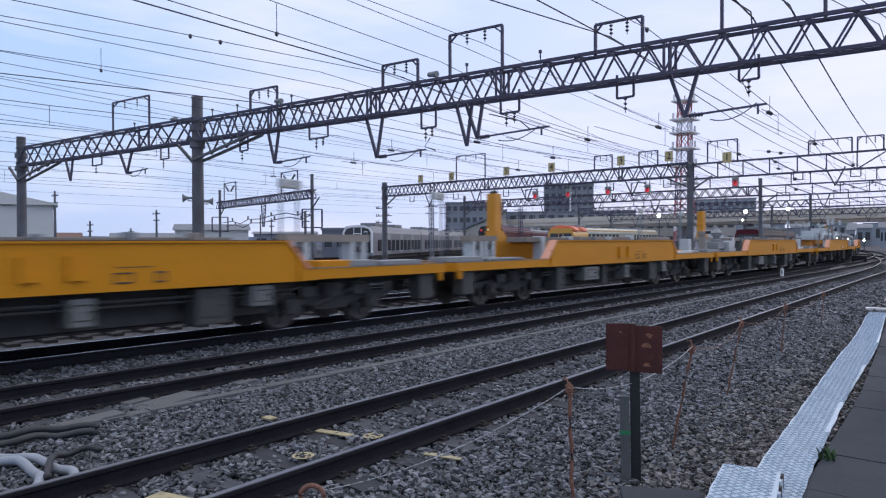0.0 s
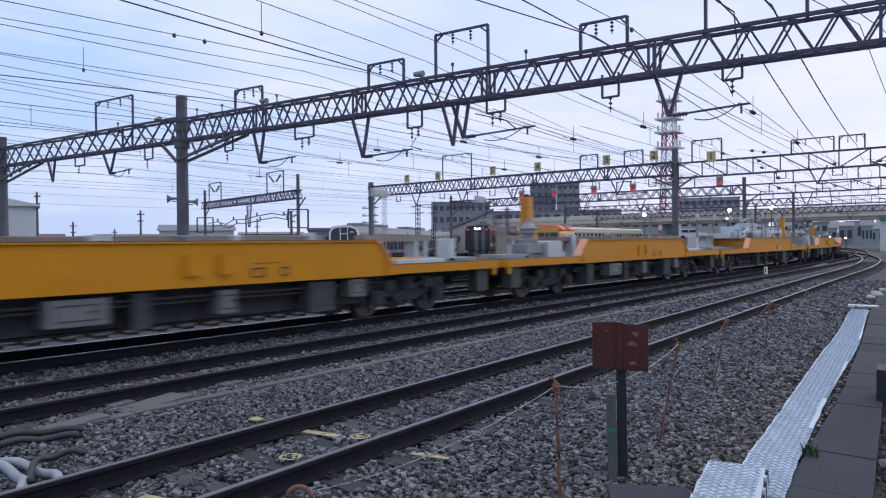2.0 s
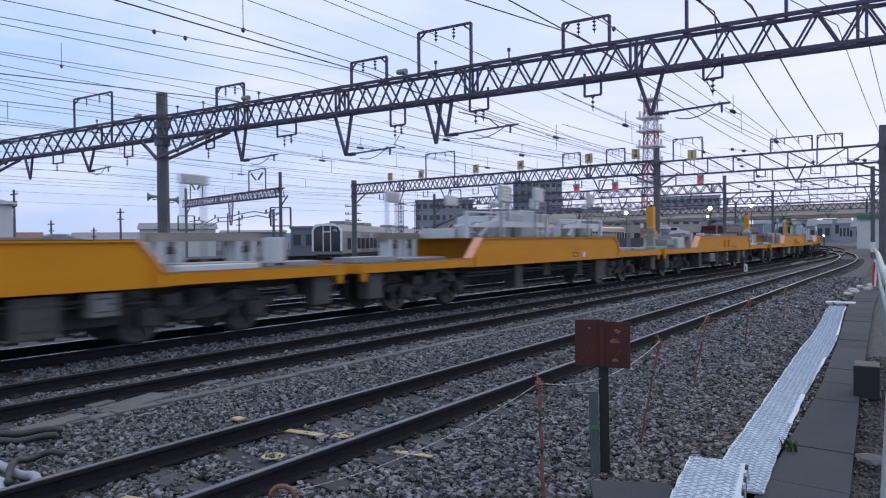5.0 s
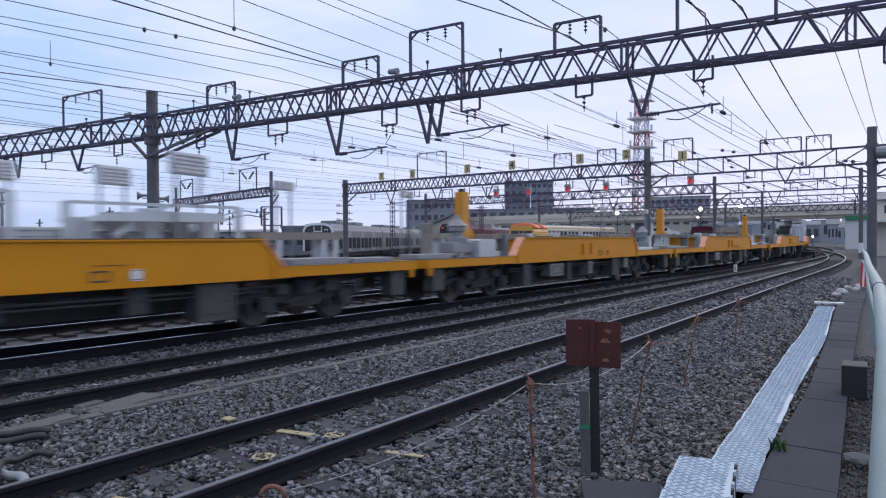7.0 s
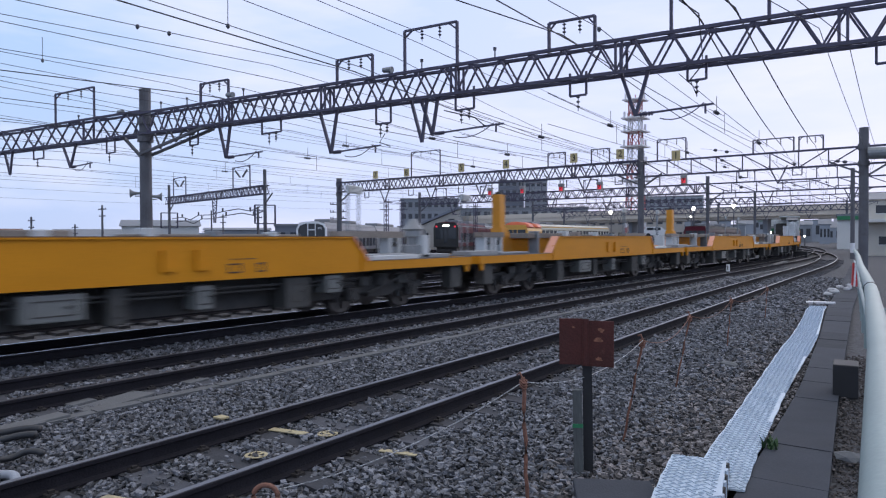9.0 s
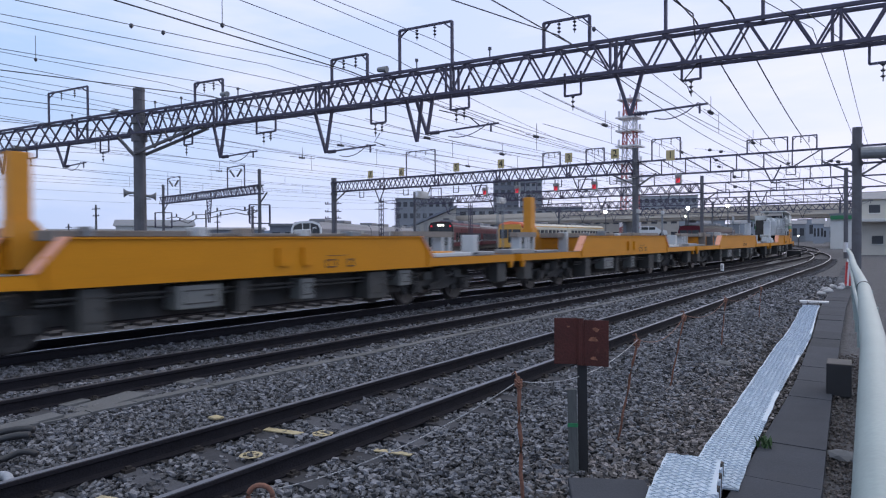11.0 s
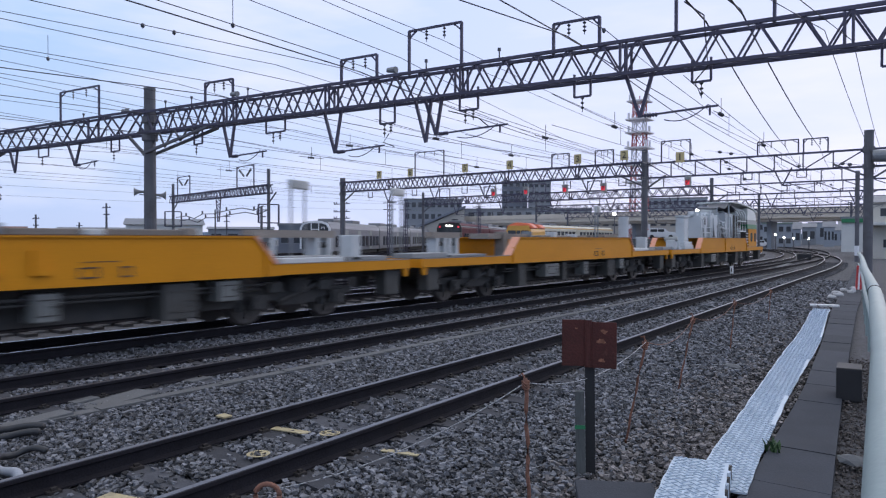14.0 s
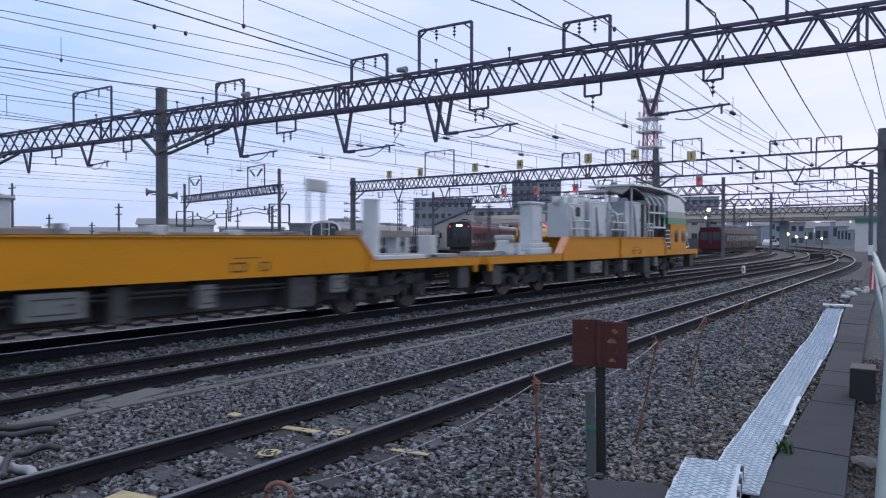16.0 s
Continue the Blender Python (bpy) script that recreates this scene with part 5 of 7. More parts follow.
    if i == 8:
        for o in [o for o in car.children_recursive if o.name.startswith("lashing_hook")]:
            bpy.data.objects.remove(o)
        boxes("web_rib", car, M["yellow"], [(SIDE + 0.002, SIDE + 0.05, -0.14, -0.06, 0.97, TOP - 0.03)])
        # power wagon with machinery, handrails, canopy and the driving cab at its rear end
        machine_block(car, (0.62, 1.0, -5.5, -4.82, DECK + 0.34, 2.62), doors=1)
        boxes("column_head", car, M["white_machine"], [(0.58, 1.04, -5.56, -4.76, 2.62, 2.70)], 0.02)
        boxes("machine_base", car, M["white_machine"], [(0.5, 1.15, -5.75, -4.5, DECK, DECK + 0.2)], 0.04, "white machine plinth")
        boxes("machine_step", car, M["white_machine"], [(0.54, 1.1, -5.65, -4.6, DECK + 0.2, DECK + 0.34)], 0.03)
        boxes("deck_winch", car, M["lamp_panel"], [(0.6, 1.0, -6.75, -6.4, DECK, DECK + 0.42)], 0.05, "pale grey winch on the deck")
        bm = bmesh.new()
        tube(bm, [(0.5, -6.57, DECK + 0.46), (1.05, -6.57, DECK + 0.46)], 0.11, 14)
        part("winch_drum", bm, M["cab_grey"], car, smooth=True)
        bm = bmesh.new()
        bar(bm, (1.0, -6.2, DECK), (1.0, -6.2, DECK + 0.3), 0.09)
        bar(bm, (1.0, -6.2, DECK + 0.05), (1.0, -5.9, DECK + 0.05), 0.09)
        part("angle_bracket", bm, M["white_machine"], car)
        # two large cabinets, open pipework, then a further cabinet under the canopy
        for a, dd in (((0.35, 1.12, -3.4, -2.25, TOP, 2.74), 2), ((0.4, 1.18, -2.0, -0.72, TOP, 2.84), 1), ((0.2, 1.1, 1.0, 2.5, TOP, 2.98), 2), ((0.0, 0.55, -0.7, 0.95, TOP, 2.6), 3)):
            machine_block(car, a, doors=dd)
        boxes("dark_recess", car, M["dark_under"], [(1.10, 1.128, -2.95, -2.62, 2.32, 2.62)], 0, "dark louvre opening")
        boxes("dark_recess", car, M["dark_under"], [(1.16, 1.188, -1.6, -1.1, 1.74, 1.77)])
        boxes("dark_recess", car, M["dark_under"], [(0.54, 0.56, 0.3, 0.7, 1.7, 2.3)])
        for yy, zz, r in ((-3.2, 2.80, 0.16), (-1.5, 2.90, 0.13), (0.1, 2.72, 0.18), (1.7, 3.04, 0.12)):
            bm = bmesh.new()
            tube(bm, [(0.7, yy - 0.3, zz), (0.7, yy + 0.3, zz + 0.03)], r * 0.75, 12)
            tube(bm, [(0.6, yy - 0.3, zz - 0.05), (0.9, yy - 0.1, zz - 0.02), (1.2, yy - 0.05, zz - 0.25), (1.22, yy, 1.7)], 0.045, 8)
            part("machine_duct", bm, M["white_machine"], car, "white ducts and pipes", smooth=True)
        for y0, y1 in ((-3.75, -2.2), (-0.65, 0.95), (2.6, 3.2)):
            handrail(car, y0, y1, 1.3, TOP, 0.52, 3)
        rng = random.Random(11)
        for k in range(16):
            yy = -0.62 + k * 0.1
            w, hgt = rng.uniform(0.06, 0.2), rng.uniform(0.12, 0.4)
            zz = rng.uniform(TOP + 0.05, 2.3)
            boxes("fitting_box", car, M[rng.choice(("white_machine", "lamp_panel", "cab_grey", "dark_under"))], [(0.6, 0.85 + rng.uniform(0, 0.3), yy, yy + w, zz, min(zz + hgt, 2.7))], 0.008)
            if k % 3 == 0:
                bm = bmesh.new()
                y2 = yy + rng.uniform(0.2, 0.5)
                tube(bm, [(1.12, yy, TOP), (1.12, yy, zz + 0.2), (1.12, yy + 0.06, zz + 0.28), (1.12, y2, zz + 0.28), (1.1, y2 + 0.04, TOP)], 0.026, 6)
                part("pipe_run", bm, M["white_machine"], car, smooth=True)
        for k in range(5):
            yy = -3.4 + k * 0.62
            boxes("roof_unit", car, M["white_machine"], [(0.5, 0.95, yy, yy + rng.uniform(0.2, 0.4), 2.7, 2.84 + rng.uniform(0, 0.12))], 0.03)
        for yy, top in ((-3.62, 2.5), (-2.12, 3.0), (-0.66, 2.9), (2.62, 3.0)):
            bm = bmesh.new()
            bar(bm, (1.2, yy, TOP), (1.2, yy, top), 0.05)
            bar(bm, (1.2, yy, top - 0.04), (0.4, yy, top - 0.02), 0.045)
            part("upright_frame", bm, M["white_machine"], car, "pale upright frame")
        bm = bmesh.new()
        cover = [(1.25, 3.62), (2.6, 3.64), (4.2, 3.58), (5.8, 3.46), (6.9, 3.26)]
        prism(bm, cover + [(y, z - 0.07) for y, z in cover[::-1]], "x", -0.5, 1.34)
        part("roof_cover", bm, M["cab_white"], car, "white curved roof sheet over the cab")
        bm = bmesh.new()
        ridge = [(-0.95, 3.20), (-0.6, 3.30), (-0.1, 3.26), (0.5, 3.24), (0.95, 3.40), (1.3, 3.56), (2.0, 3.44), (3.0, 3.15)]
        prism(bm, ridge + [(y, z - 0.05) for y, z in ridge[::-1]], "x", 0.2, 1.2)
        c = part("canopy", bm, M["canopy"], car, "dark curved sheet canopy")
        for yy, z in ((-0.8, 3.24), (1.45, 3.5)):
            for sx in (0.3, 1.15):
                bm = bmesh.new()
                tube(bm, [(sx, yy, TOP), (sx, yy, z)], 0.04, 8)
                part("canopy_post", bm, M["white_machine"], c, "white canopy post")
        # curved window frames between canopy and cab
        bm = bmesh.new()
        for yy in (2.9, 3.45, 4.0, 4.55):
            tube(bm, [(1.25, yy, TOP + 0.35), (1.25, yy, 2.95), (1.15, yy - 0.15, 3.2), (0.8, yy - 0.35, 3.42)], 0.05, 6)
        for z in (2.05, 2.62):
            bar(bm, (1.25, 2.85, z), (1.25, 4.65, z), 0.06)
        part("window_cage", bm, M["cab_white"], c, "pale curved window frames")
        boxes("engine_hood", car, M["dark_under"], [(-1.0, 1.0, 2.6, 4.7, TOP, 2.95)], 0.05, "dark machine hood")
        bm = bmesh.new()
        prism(bm, [(4.75, 2.72), (6.80, 2.72), (6.66, 3.05), (6.2, 3.28), (4.75, 3.38)], "x", -1.32, 1.32)
        cab = part("cab_roof", bm, M["cab_white"], car, "white upper driving cab")
        bm = bmesh.new()
        prism(bm, [(4.75, 2.47), (6.88, 2.47), (6.80, 2.716), (4.75, 2.716)], "x", -1.32, 1.32)
        part("cab_band", bm, M["cab_grey"], cab, "grey cab band")
        bm = bmesh.new()
        prism(bm, [(4.75, 2.20), (6.93, 2.20), (6.88, 2.466), (4.75, 2.466)], "x", -1.325, 1.325)
        part("cab_stripe", bm, M["green"], cab, "green cab stripe")
        bm = bmesh.new()
        prism(bm, [(5.1, DECK), (6.93, DECK), (6.93, 2.196), (5.1, 2.196)], "x", -1.32, 1.32)
        lower = part("cab_body", bm, M["yellow"], car, "yellow lower cab body")
        bm = bmesh.new()
        prism(bm, [(4.55, DECK), (5.09, DECK), (5.09, 2.196), (4.55, 2.196)], "x", -1.28, 1.28)
        part("cab_step_recess", bm, M["dark_under"], lower)
        for y0, y1 in ((5.5, 5.95), (6.35, 6.78)):
            bm = bmesh.new()
            oval = [((y0 + y1) / 2 + (y1 - y0) / 2 * math.copysign(abs(math.cos(a)) ** 0.6, math.cos(a)), 1.72 + 0.26 * math.copysign(abs(math.sin(a)) ** 0.6, math.sin(a))) for a in [k * math.pi / 8 for k in range(16)]]
            prism(bm, oval, "x", 1.316, 1.326)
            part("cab_window", bm, M["glass"], lower, "dark oval cab window")
        bm = bmesh.new()
        prism(bm, [(6.25, 3.22), (6.29, 3.26), (6.79, 2.78), (6.75, 2.76)], "x", -1.1, 1.1)
        part("windscreen", bm, M["glass"], cab, "dark sloping windscreen")
        bm = bmesh.new()
        for sx in (-1.2, 1.2):
            for k in range(5):
                bar(bm, (sx * 1.08, 4.6, 1.3 + 0.16 * k), (sx * 1.08, 5.05, 1.3 + 0.16 * k), 0.035)
            tube(bm, [(sx, 6.94, 1.2), (sx, 7.65, 1.25), (sx, 7.25, 1.9), (sx, 6.94, 1.95)], 0.035, 6)
        tube(bm, [(-1.2, 7.65, 1.25), (1.2, 7.65, 1.25)], 0.03, 6)
        tube(bm, [(-1.2, 7.25, 1.9), (1.2, 7.25, 1.9)], 0.03, 6)
        part("cab_rail", bm, M["white_paint"], car, "white cab handrail")


for i, car in enumerate(CARS):
    dress(i, car)
tagged(CARS[3], "yellow rail wagon carrying white machinery and lamp panels")
tagged(CARS[7], "yellow rail wagon with a pale column and low boxes")
tagged(CARS[8], "yellow power wagon with white machinery, canopy and a green-striped cab")
for c in CARS[1:3] + CARS[4:7]:
    tagged(c, "yellow rail-carrying wagon with a tall yellow lifting post")


# ---- beside the near track ----
def rust_sign():
    g = empty("track_marker_sign", pose(-2.29, 4.87, 0, 0, 0, 25), "rusted brown steel marker plate on a dark post", "sign")
    bm = bmesh.new()
    bar(bm, (0.02, 0, -0.3), (0.005, 0, 1.05), 0.072, 0.072)
    part("post", bm, M["rust_post"], g, "dark square post")
    for dx, x0, x1, turn in ((-1, -0.205, -0.012, 4), (1, 0.012, 0.215, -8)):
        bm = bmesh.new()
        box(bm, x0, x1, -0.070, -0.058, 0.835 if dx < 0 else 0.825, 1.185 if dx < 0 else 1.172, 0.004)
        p = part("plate", bm, M["rust"], g, "rusted plate with pale scrapes")
        p.matrix_basis = pose(0, 0, 0, 0, 0, turn)
    for cx, cz, r in ((0.125, 1.10, 0.022), (0.105, 1.03, 0.030), (0.11, 0.885, 0.022), (-0.10, 1.12, 0.010)):
        bm = bmesh.new()
        pts = [(cx + r * (1 + 0.4 * math.sin(3 * a + cz * 40)) * math.cos(a), cz + 0.8 * r * (1 + 0.35 * math.cos(2 * a + cx * 60)) * math.sin(a)) for a in [k * math.pi / 7 for k in range(14)]]
        prism(bm, pts, "y", -0.0725 - (0.016 if cx > 0 else 0), -0.070 - (0.016 if cx > 0 else 0))
        sc = part("rust_scrape", bm, M["scrape"], g, "pale scraped rust patch")
        sc.matrix_basis = pose(0, 0, 0, 0, 0, -8 if cx > 0 else 4)
        sc.location.y += 0.0155 if cx > 0 else 0.0
    bm = bmesh.new()
    tube(bm, [(-0.005, -0.066, 0.83), (-0.005, -0.066, 1.185)], 0.027, 10)
    part("plate_rib", bm, M["rust"], g)
    bm = bmesh.new()
    tube(bm, [(-0.005, -0.066, 1.183), (-0.005, -0.066, 1.19)], 0.026, 10)
    part("rib_cap", bm, M["concrete"], g, "pale chipped rib end")
    bm = bmesh.new()
    bar(bm, (0, 0, -0.3), (0, 0, 0.64), 0.07, 0.05)
    s = part("timber_stake", bm, M["grey_post"], g, "grey weathered stake beside the post")
    s.matrix_basis = pose(-0.055, -0.05, 0, 0, -1.2, 0)
    bm = bmesh.new()
    box(bm, -0.039, 0.039, -0.028, -0.025, 0.355, 0.385)
    t2 = part("green_tape", bm, M["green"], s, "strip of green tape")


rust_sign()


def stake(x, y, h, lean=0.0):
    g = empty("rope_stake", pose(x, y, 0, 0, lean, 0), "rusty orange iron stake with a rope loop", "stake", "rope stakes")
    bm = bmesh.new()
    pts = [(0, 0, -0.2)] + [(0.004 * math.sin(k * 2.1), 0.004 * math.cos(k * 1.7), h * k / 8) for k in range(9)]
    tube(bm, pts, 0.0145 if y < 5 else 0.011, 7)
    part("rod", bm, M["orange"], g, smooth=True)
    bm = bmesh.new()
    for k in range(3):
        ring = [(0.024 * math.cos(a), 0.02 * math.sin(a), h - 0.03 - 0.018 * k + 0.012 * math.sin(2 * a)) for a in [j * math.pi / 6 for j in range(13)]]
        tube(bm, ring, 0.006, 6)
    tube(bm, [(0, 0, h - 0.02), (-0.03, 0.01, h + 0.03), (-0.05, 0.0, h + 0.01)], 0.007, 6)
    part("rope_knot", bm, M["orange"], g, "knotted orange cord", smooth=True)
    return g


STAKES = [(-2.32, 4.02, 0.86, -2.0), (-2.39, 5.85, 0.93, 11.0), (-2.69, 8.15, 0.91, 11.0), (-3.05, 11.8, 0.8, 5.0), (-3.4, 16.2, 0.7, 4.0)]
for s in STAKES:
    stake(*s)
heads = [Vector((-3.70, 3.02, 0.10)), ] + [Vector((x + math.sin(radians(l)) * h, y, h - 0.03)) for x, y, h, l in STAKES]
for k, (p, q) in enumerate(zip(heads, heads[1:])):
    bm = bmesh.new()
    pts = []
    for j in range(13):
        u = j / 12
        v = p.lerp(q, u)
        v.z -= 4 * u * (1 - u) * (0.10 if k == 0 else 0.13)
        pts.append(v)
    tube(bm, pts, 0.0038 if k == 0 else 0.0034, 6)
    tagged(part("boundary_rope", bm, M["rope" if k < 2 else "orange"], smooth=True), "thin twisted rope sagging between stakes", "rope", "boundary ropes")
bm = bmesh.new()
tube(bm, [(-3.75 + 0.065 * math.cos(a), 2.98 + 0.05 * math.cos(a), 0.06 + 0.075 * math.sin(a)) for a in [k * math.pi / 10 for k in range(21)]], 0.018, 8)
tagged(part("rope_ring", bm, M["orange"], smooth=True), "rusty orange ring at the rope's end", "ring")

# white tread mats laid along the cable trough
MAT_L = [(-1.69, 4.35), (-1.92, 5.72)]
mat_row = [(-1.36, 5.0, 0.36, 0.05), (-1.48, 5.95, 0.36, 0.05), (-1.58, 7.0, 0.35, 0.05), (-1.73, 8.45, 0.35, 0.05), (-1.89, 10.2, 0.38, 0.055), (-2.05, 12.0, 0.42, 0.055), (-2.20, 13.7, 0.40, 0.055), (-2.51, 16.4, 0.37, 0.055), (-2.74, 18.3, 0.38, 0.055), (-2.83, 19.35, 0.37, 0.055)]


def tread_mat(p, q, w0, w1, z0, z1, thick=0.03, ribs=True, skirt=0.0, wave=0.02):
    g = empty("tread_mat", None, "white ribbed plastic walkway mat", "walkway mat", "white walkway mats")
    a, b = Vector((*p, 0)), Vector((*q, 0))
    run = b - a
    u = run.normalized()
    s = Vector((u.y, -u.x, 0))
    n = 10
    bm = bmesh.new()
    rows = []
    for i in range(n + 1):
        f = i / n
        w = w0 + (w1 - w0) * f
        z = z0 + (z1 - z0) * f + wave * math.sin(f * 9 + p[1])
        c = a + run * f
        jog = s * (0.003 * math.sin(f * 14 + p[1] * 3))
        top = [bm.verts.new(c + jog + s * (w * (k / 4 - 0.5)) + Vector((0, 0, z + 0.003 * math.sin(k * 2 + i)))) for k in range(5)]
        rows.append(top)
    for r0, r1 in zip(rows, rows[1:]):
        for k in range(4):
            bm.faces.new((r0[k], r0[k + 1], r1[k + 1], r1[k]))
    ex = bmesh.ops.extrude_face_region(bm, geom=list(bm.faces))
    bmesh.ops.translate(bm, verts=[v for v in ex["geom"] if isinstance(v, bmesh.types.BMVert)], vec=(0, 0, -thick - skirt))
    part("sheet", bm, M["mat"], g)
    if ribs:
        bm = bmesh.new()
        m = int(run.length / 0.034)
        for i in range(m):
            f = (i + 0.5) / m
            w = w0 + (w1 - w0) * f
            c = a + run * f + Vector((0, 0, z0 + (z1 - z0) * f + wave * math.sin(f * 9 + p[1]) + 0.004))
            for k in range(max(3, int(w / 0.05))):
                o = s * (-w / 2 + 0.03 + k * 0.05 + (0.012 if i % 2 else 0))
                d = (s * 0.018 + u * (0.014 if (i + k) % 2 else -0.014))
                bar(bm, c + o - d, c + o + d, 0.006, 0.006)
        part("tread_rib", bm, M["mat_rib"], g, "raised tread ribs")
    return g


tread_mat((-1.11, 3.2), (-1.39, 4.45), 0.40, 0.40, 0.18, 0.17, 0.02, True, 0.06, 0.006)
tread_mat((-1.39, 4.46), (-1.545, 5.2), 0.40, 0.38, 0.17, 0.16, 0.02, True, 0.05, 0.006)
box_mat = empty("mat_support", None, "pale bars and dark slot fillers under the raised mat end", "mat support")
# every other bar is dark, painting the shade in the open slots
for k in range(7):
    f = k / 6
    bm = bmesh.new()
    x, y = -1.18 - 0.165 * f, 4.42 + 0.78 * f
    box(bm, x - 0.012, x + 0.012, y - 0.03, y + 0.03, 0.0, 0.155)
    part("support_leg", bm, M["mat" if k % 2 else "dark_under"], box_mat)
for (x0, y0, w0, z0), (x1, y1, w1, z1) in zip(mat_row, mat_row[1:]):
    tread_mat((x0, y0), (x1, y1 - 0.008), w0, w1, z0, z1, 0.014, True, 0.0, 0.003)

# concrete trough covers between the mats and the pipe railing
slabs = empty("cable_trough", None, "row of dark concrete cable trough covers", "cable trough", "", "structure")
edge = [(0.0, -1.05, -0.28), (5.0, -1.22, -0.68), (9.0, -1.50, -1.10), (14.0, -2.02, -1.58), (20.0, -2.70, -2.15), (32.0, -3.75, -3.10), (60.0, -6.5, -5.8)]


def trough_at(y):
    for (ya, la, ra), (yb, lb, rb) in zip(edge, edge[1:]):
        if ya <= y <= yb:
            f = (y - ya) / (yb - ya)
            return la + (lb - la) * f, ra + (rb - ra) * f
    return edge[-1][1:]


y = 0.4
while y < 46:
    step = 1.0
    l0, r0 = trough_at(y)
    l1, r1 = trough_at(y + step)
    bm = bmesh.new()
    z = 0.03 + random.uniform(-0.006, 0.006)
    prism(bm, [(l0, y + 0.006), (r0, y + 0.006), (r1, y + step - 0.006), (l1, y + step - 0.006)], "z", z - 0.10, z)
    part("cover_slab", bm, M["path"], slabs)
    y += step

# concrete block at the foot of the marker sign
bm = bmesh.new()
box(bm, -0.27, 0.27, -0.22, 0.22, -0.08, 0.07, 0.012)
t = tagged(part("concrete_block", bm, M["path"]), "flat grey concrete block on the ballast", "concrete block")
t.matrix_basis = pose(-1.88, 4.45, 0, 0, 0, 30)

# pale green pipe railing
rail = empty("pipe_railing", None, "pale green painted pipe railing beside the walkway", "railing")
pipe = [(0.02, 0.45, 1.24), (-0.095, 1.52, 1.24), (-0.305, 3.97, 1.24), (-0.78, 8.8, 1.235), (-1.55, 15.5, 1.23), (-2.5, 24.3, 1.23), (-3.4, 32.0, 1.23)]
bm = bmesh.new()
tube(bm, pipe, 0.062, 18)
part("top_pipe", bm, M["pipe"], rail, smooth=True)
bm = bmesh.new()
tube(bm, [(x, y, z - 0.42) for x, y, z in pipe], 0.03, 12)
part("lower_pipe", bm, M["pipe"], rail, smooth=True)
for i in range(14):
    f = 2.6 + i * 2.05
    for (p, q) in zip(pipe, pipe[1:]):
        if p[1] <= f <= q[1]:
            v = Vector(p).lerp(Vector(q), (f - p[1]) / (q[1] - p[1]))
            bm = bmesh.new()
            tube(bm, [(v.x + 0.05, v.y, 0.0), (v.x + 0.05, v.y, v.z - 0.03)], 0.035, 10)
            part("post", bm, M["pipe"], rail)
            if i != 3:
                continue
            bm = bmesh.new()
            tube(bm, [(v.x, v.y - 0.02, v.z), (v.x, v.y + 0.02, v.z)], 0.068, 18)
            part("clamp", bm, M["dark_under"], rail, "dark band clamp")
bm = bmesh.new()
box(bm, -0.125, 0.125, -0.2, 0.2, 0.0, 0.37, 0.015)
t = tagged(part("junction_box", bm, M["black"]), "black box at the foot of the railing", "box")
t.matrix_basis = pose(-1.03, 8.95, 0, 0, 0, 6)

# red and white barrier with sandbags further along
g = empty("barrier_board", pose(-2.82, 26.9, 0, 0, 0, 20), "red and white striped barrier board", "barrier")
for k in range(4):
    bm = bmesh.new()
    prism(bm, [(-0.13 + 0.06 * k, 0.10), (-0.07 + 0.06 * k, 0.10), (-0.03 + 0.06 * k, 0.90), (-0.09 + 0.06 * k, 0.90)], "y", -0.02, 0.02)
    part("stripe", bm, M["red_paint" if k % 2 == 0 else "white_paint"], g)
boxes("foot", g, M["white_paint"], [(-0.2, -0.16, -0.2, 0.2, 0, 0.16), (0.1, 0.14, -0.2, 0.2, 0, 0.16)])
for k, (x, y) in enumerate(((-3.35, 24.6), (-3.5, 25.4), (-3.2, 26.2), (-3.5, 27.0), (-3.3, 28.2), (-3.1, 29.3), (-3.4, 23.6))):
    bm = bmesh.new()
    bmesh.ops.create_icosphere(bm, subdivisions=2, radius=1.0)
    for v in bm.verts:
        q = 1 + 0.45 * noise.noise(v.co * 2 + Vector((k * 7.0, 0, 0)))
        v.co = Vector((v.co.x * 0.16 * q, v.co.y * 0.10 * q, max(v.co.z, -0.5) * 0.08 * q))
    t = tagged(part("sandbag", bm, M["bag"], smooth=True), "white cloth sandbag slumped on the ballast", "sandbag", "white sandbags")
    t.matrix_basis = pose(x + 0.2, y, 0.045, 0, 0, 40 * k)
bm = bmesh.new()
box(bm, -0.34, 0.34, -0.11, 0.11, 0.0, 0.05, 0.008)
t = tagged(part("pale_board", bm, M["white_paint"]), "pale board lying across the walkway", "board")
t.matrix_basis = pose(-2.95, 20.55, 0.02, 0, 0, 8)

# small white distance marker between the tracks
g = empty("distance_marker", pose(-8.8, 34.2, 0), "small white marker post with a dark base", "marker post")
boxes("stub", g, M["white_paint"], [(-0.07, 0.07, -0.05, 0.05, 0.15, 0.50)], 0.02)
boxes("base", g, M["ink"], [(-0.065, 0.065, -0.045, 0.045, -0.1, 0.15)])
boxes("figure_bar", g, M["ink"], [(-0.02, 0.02, -0.056, -0.05, 0.24, 0.42)])

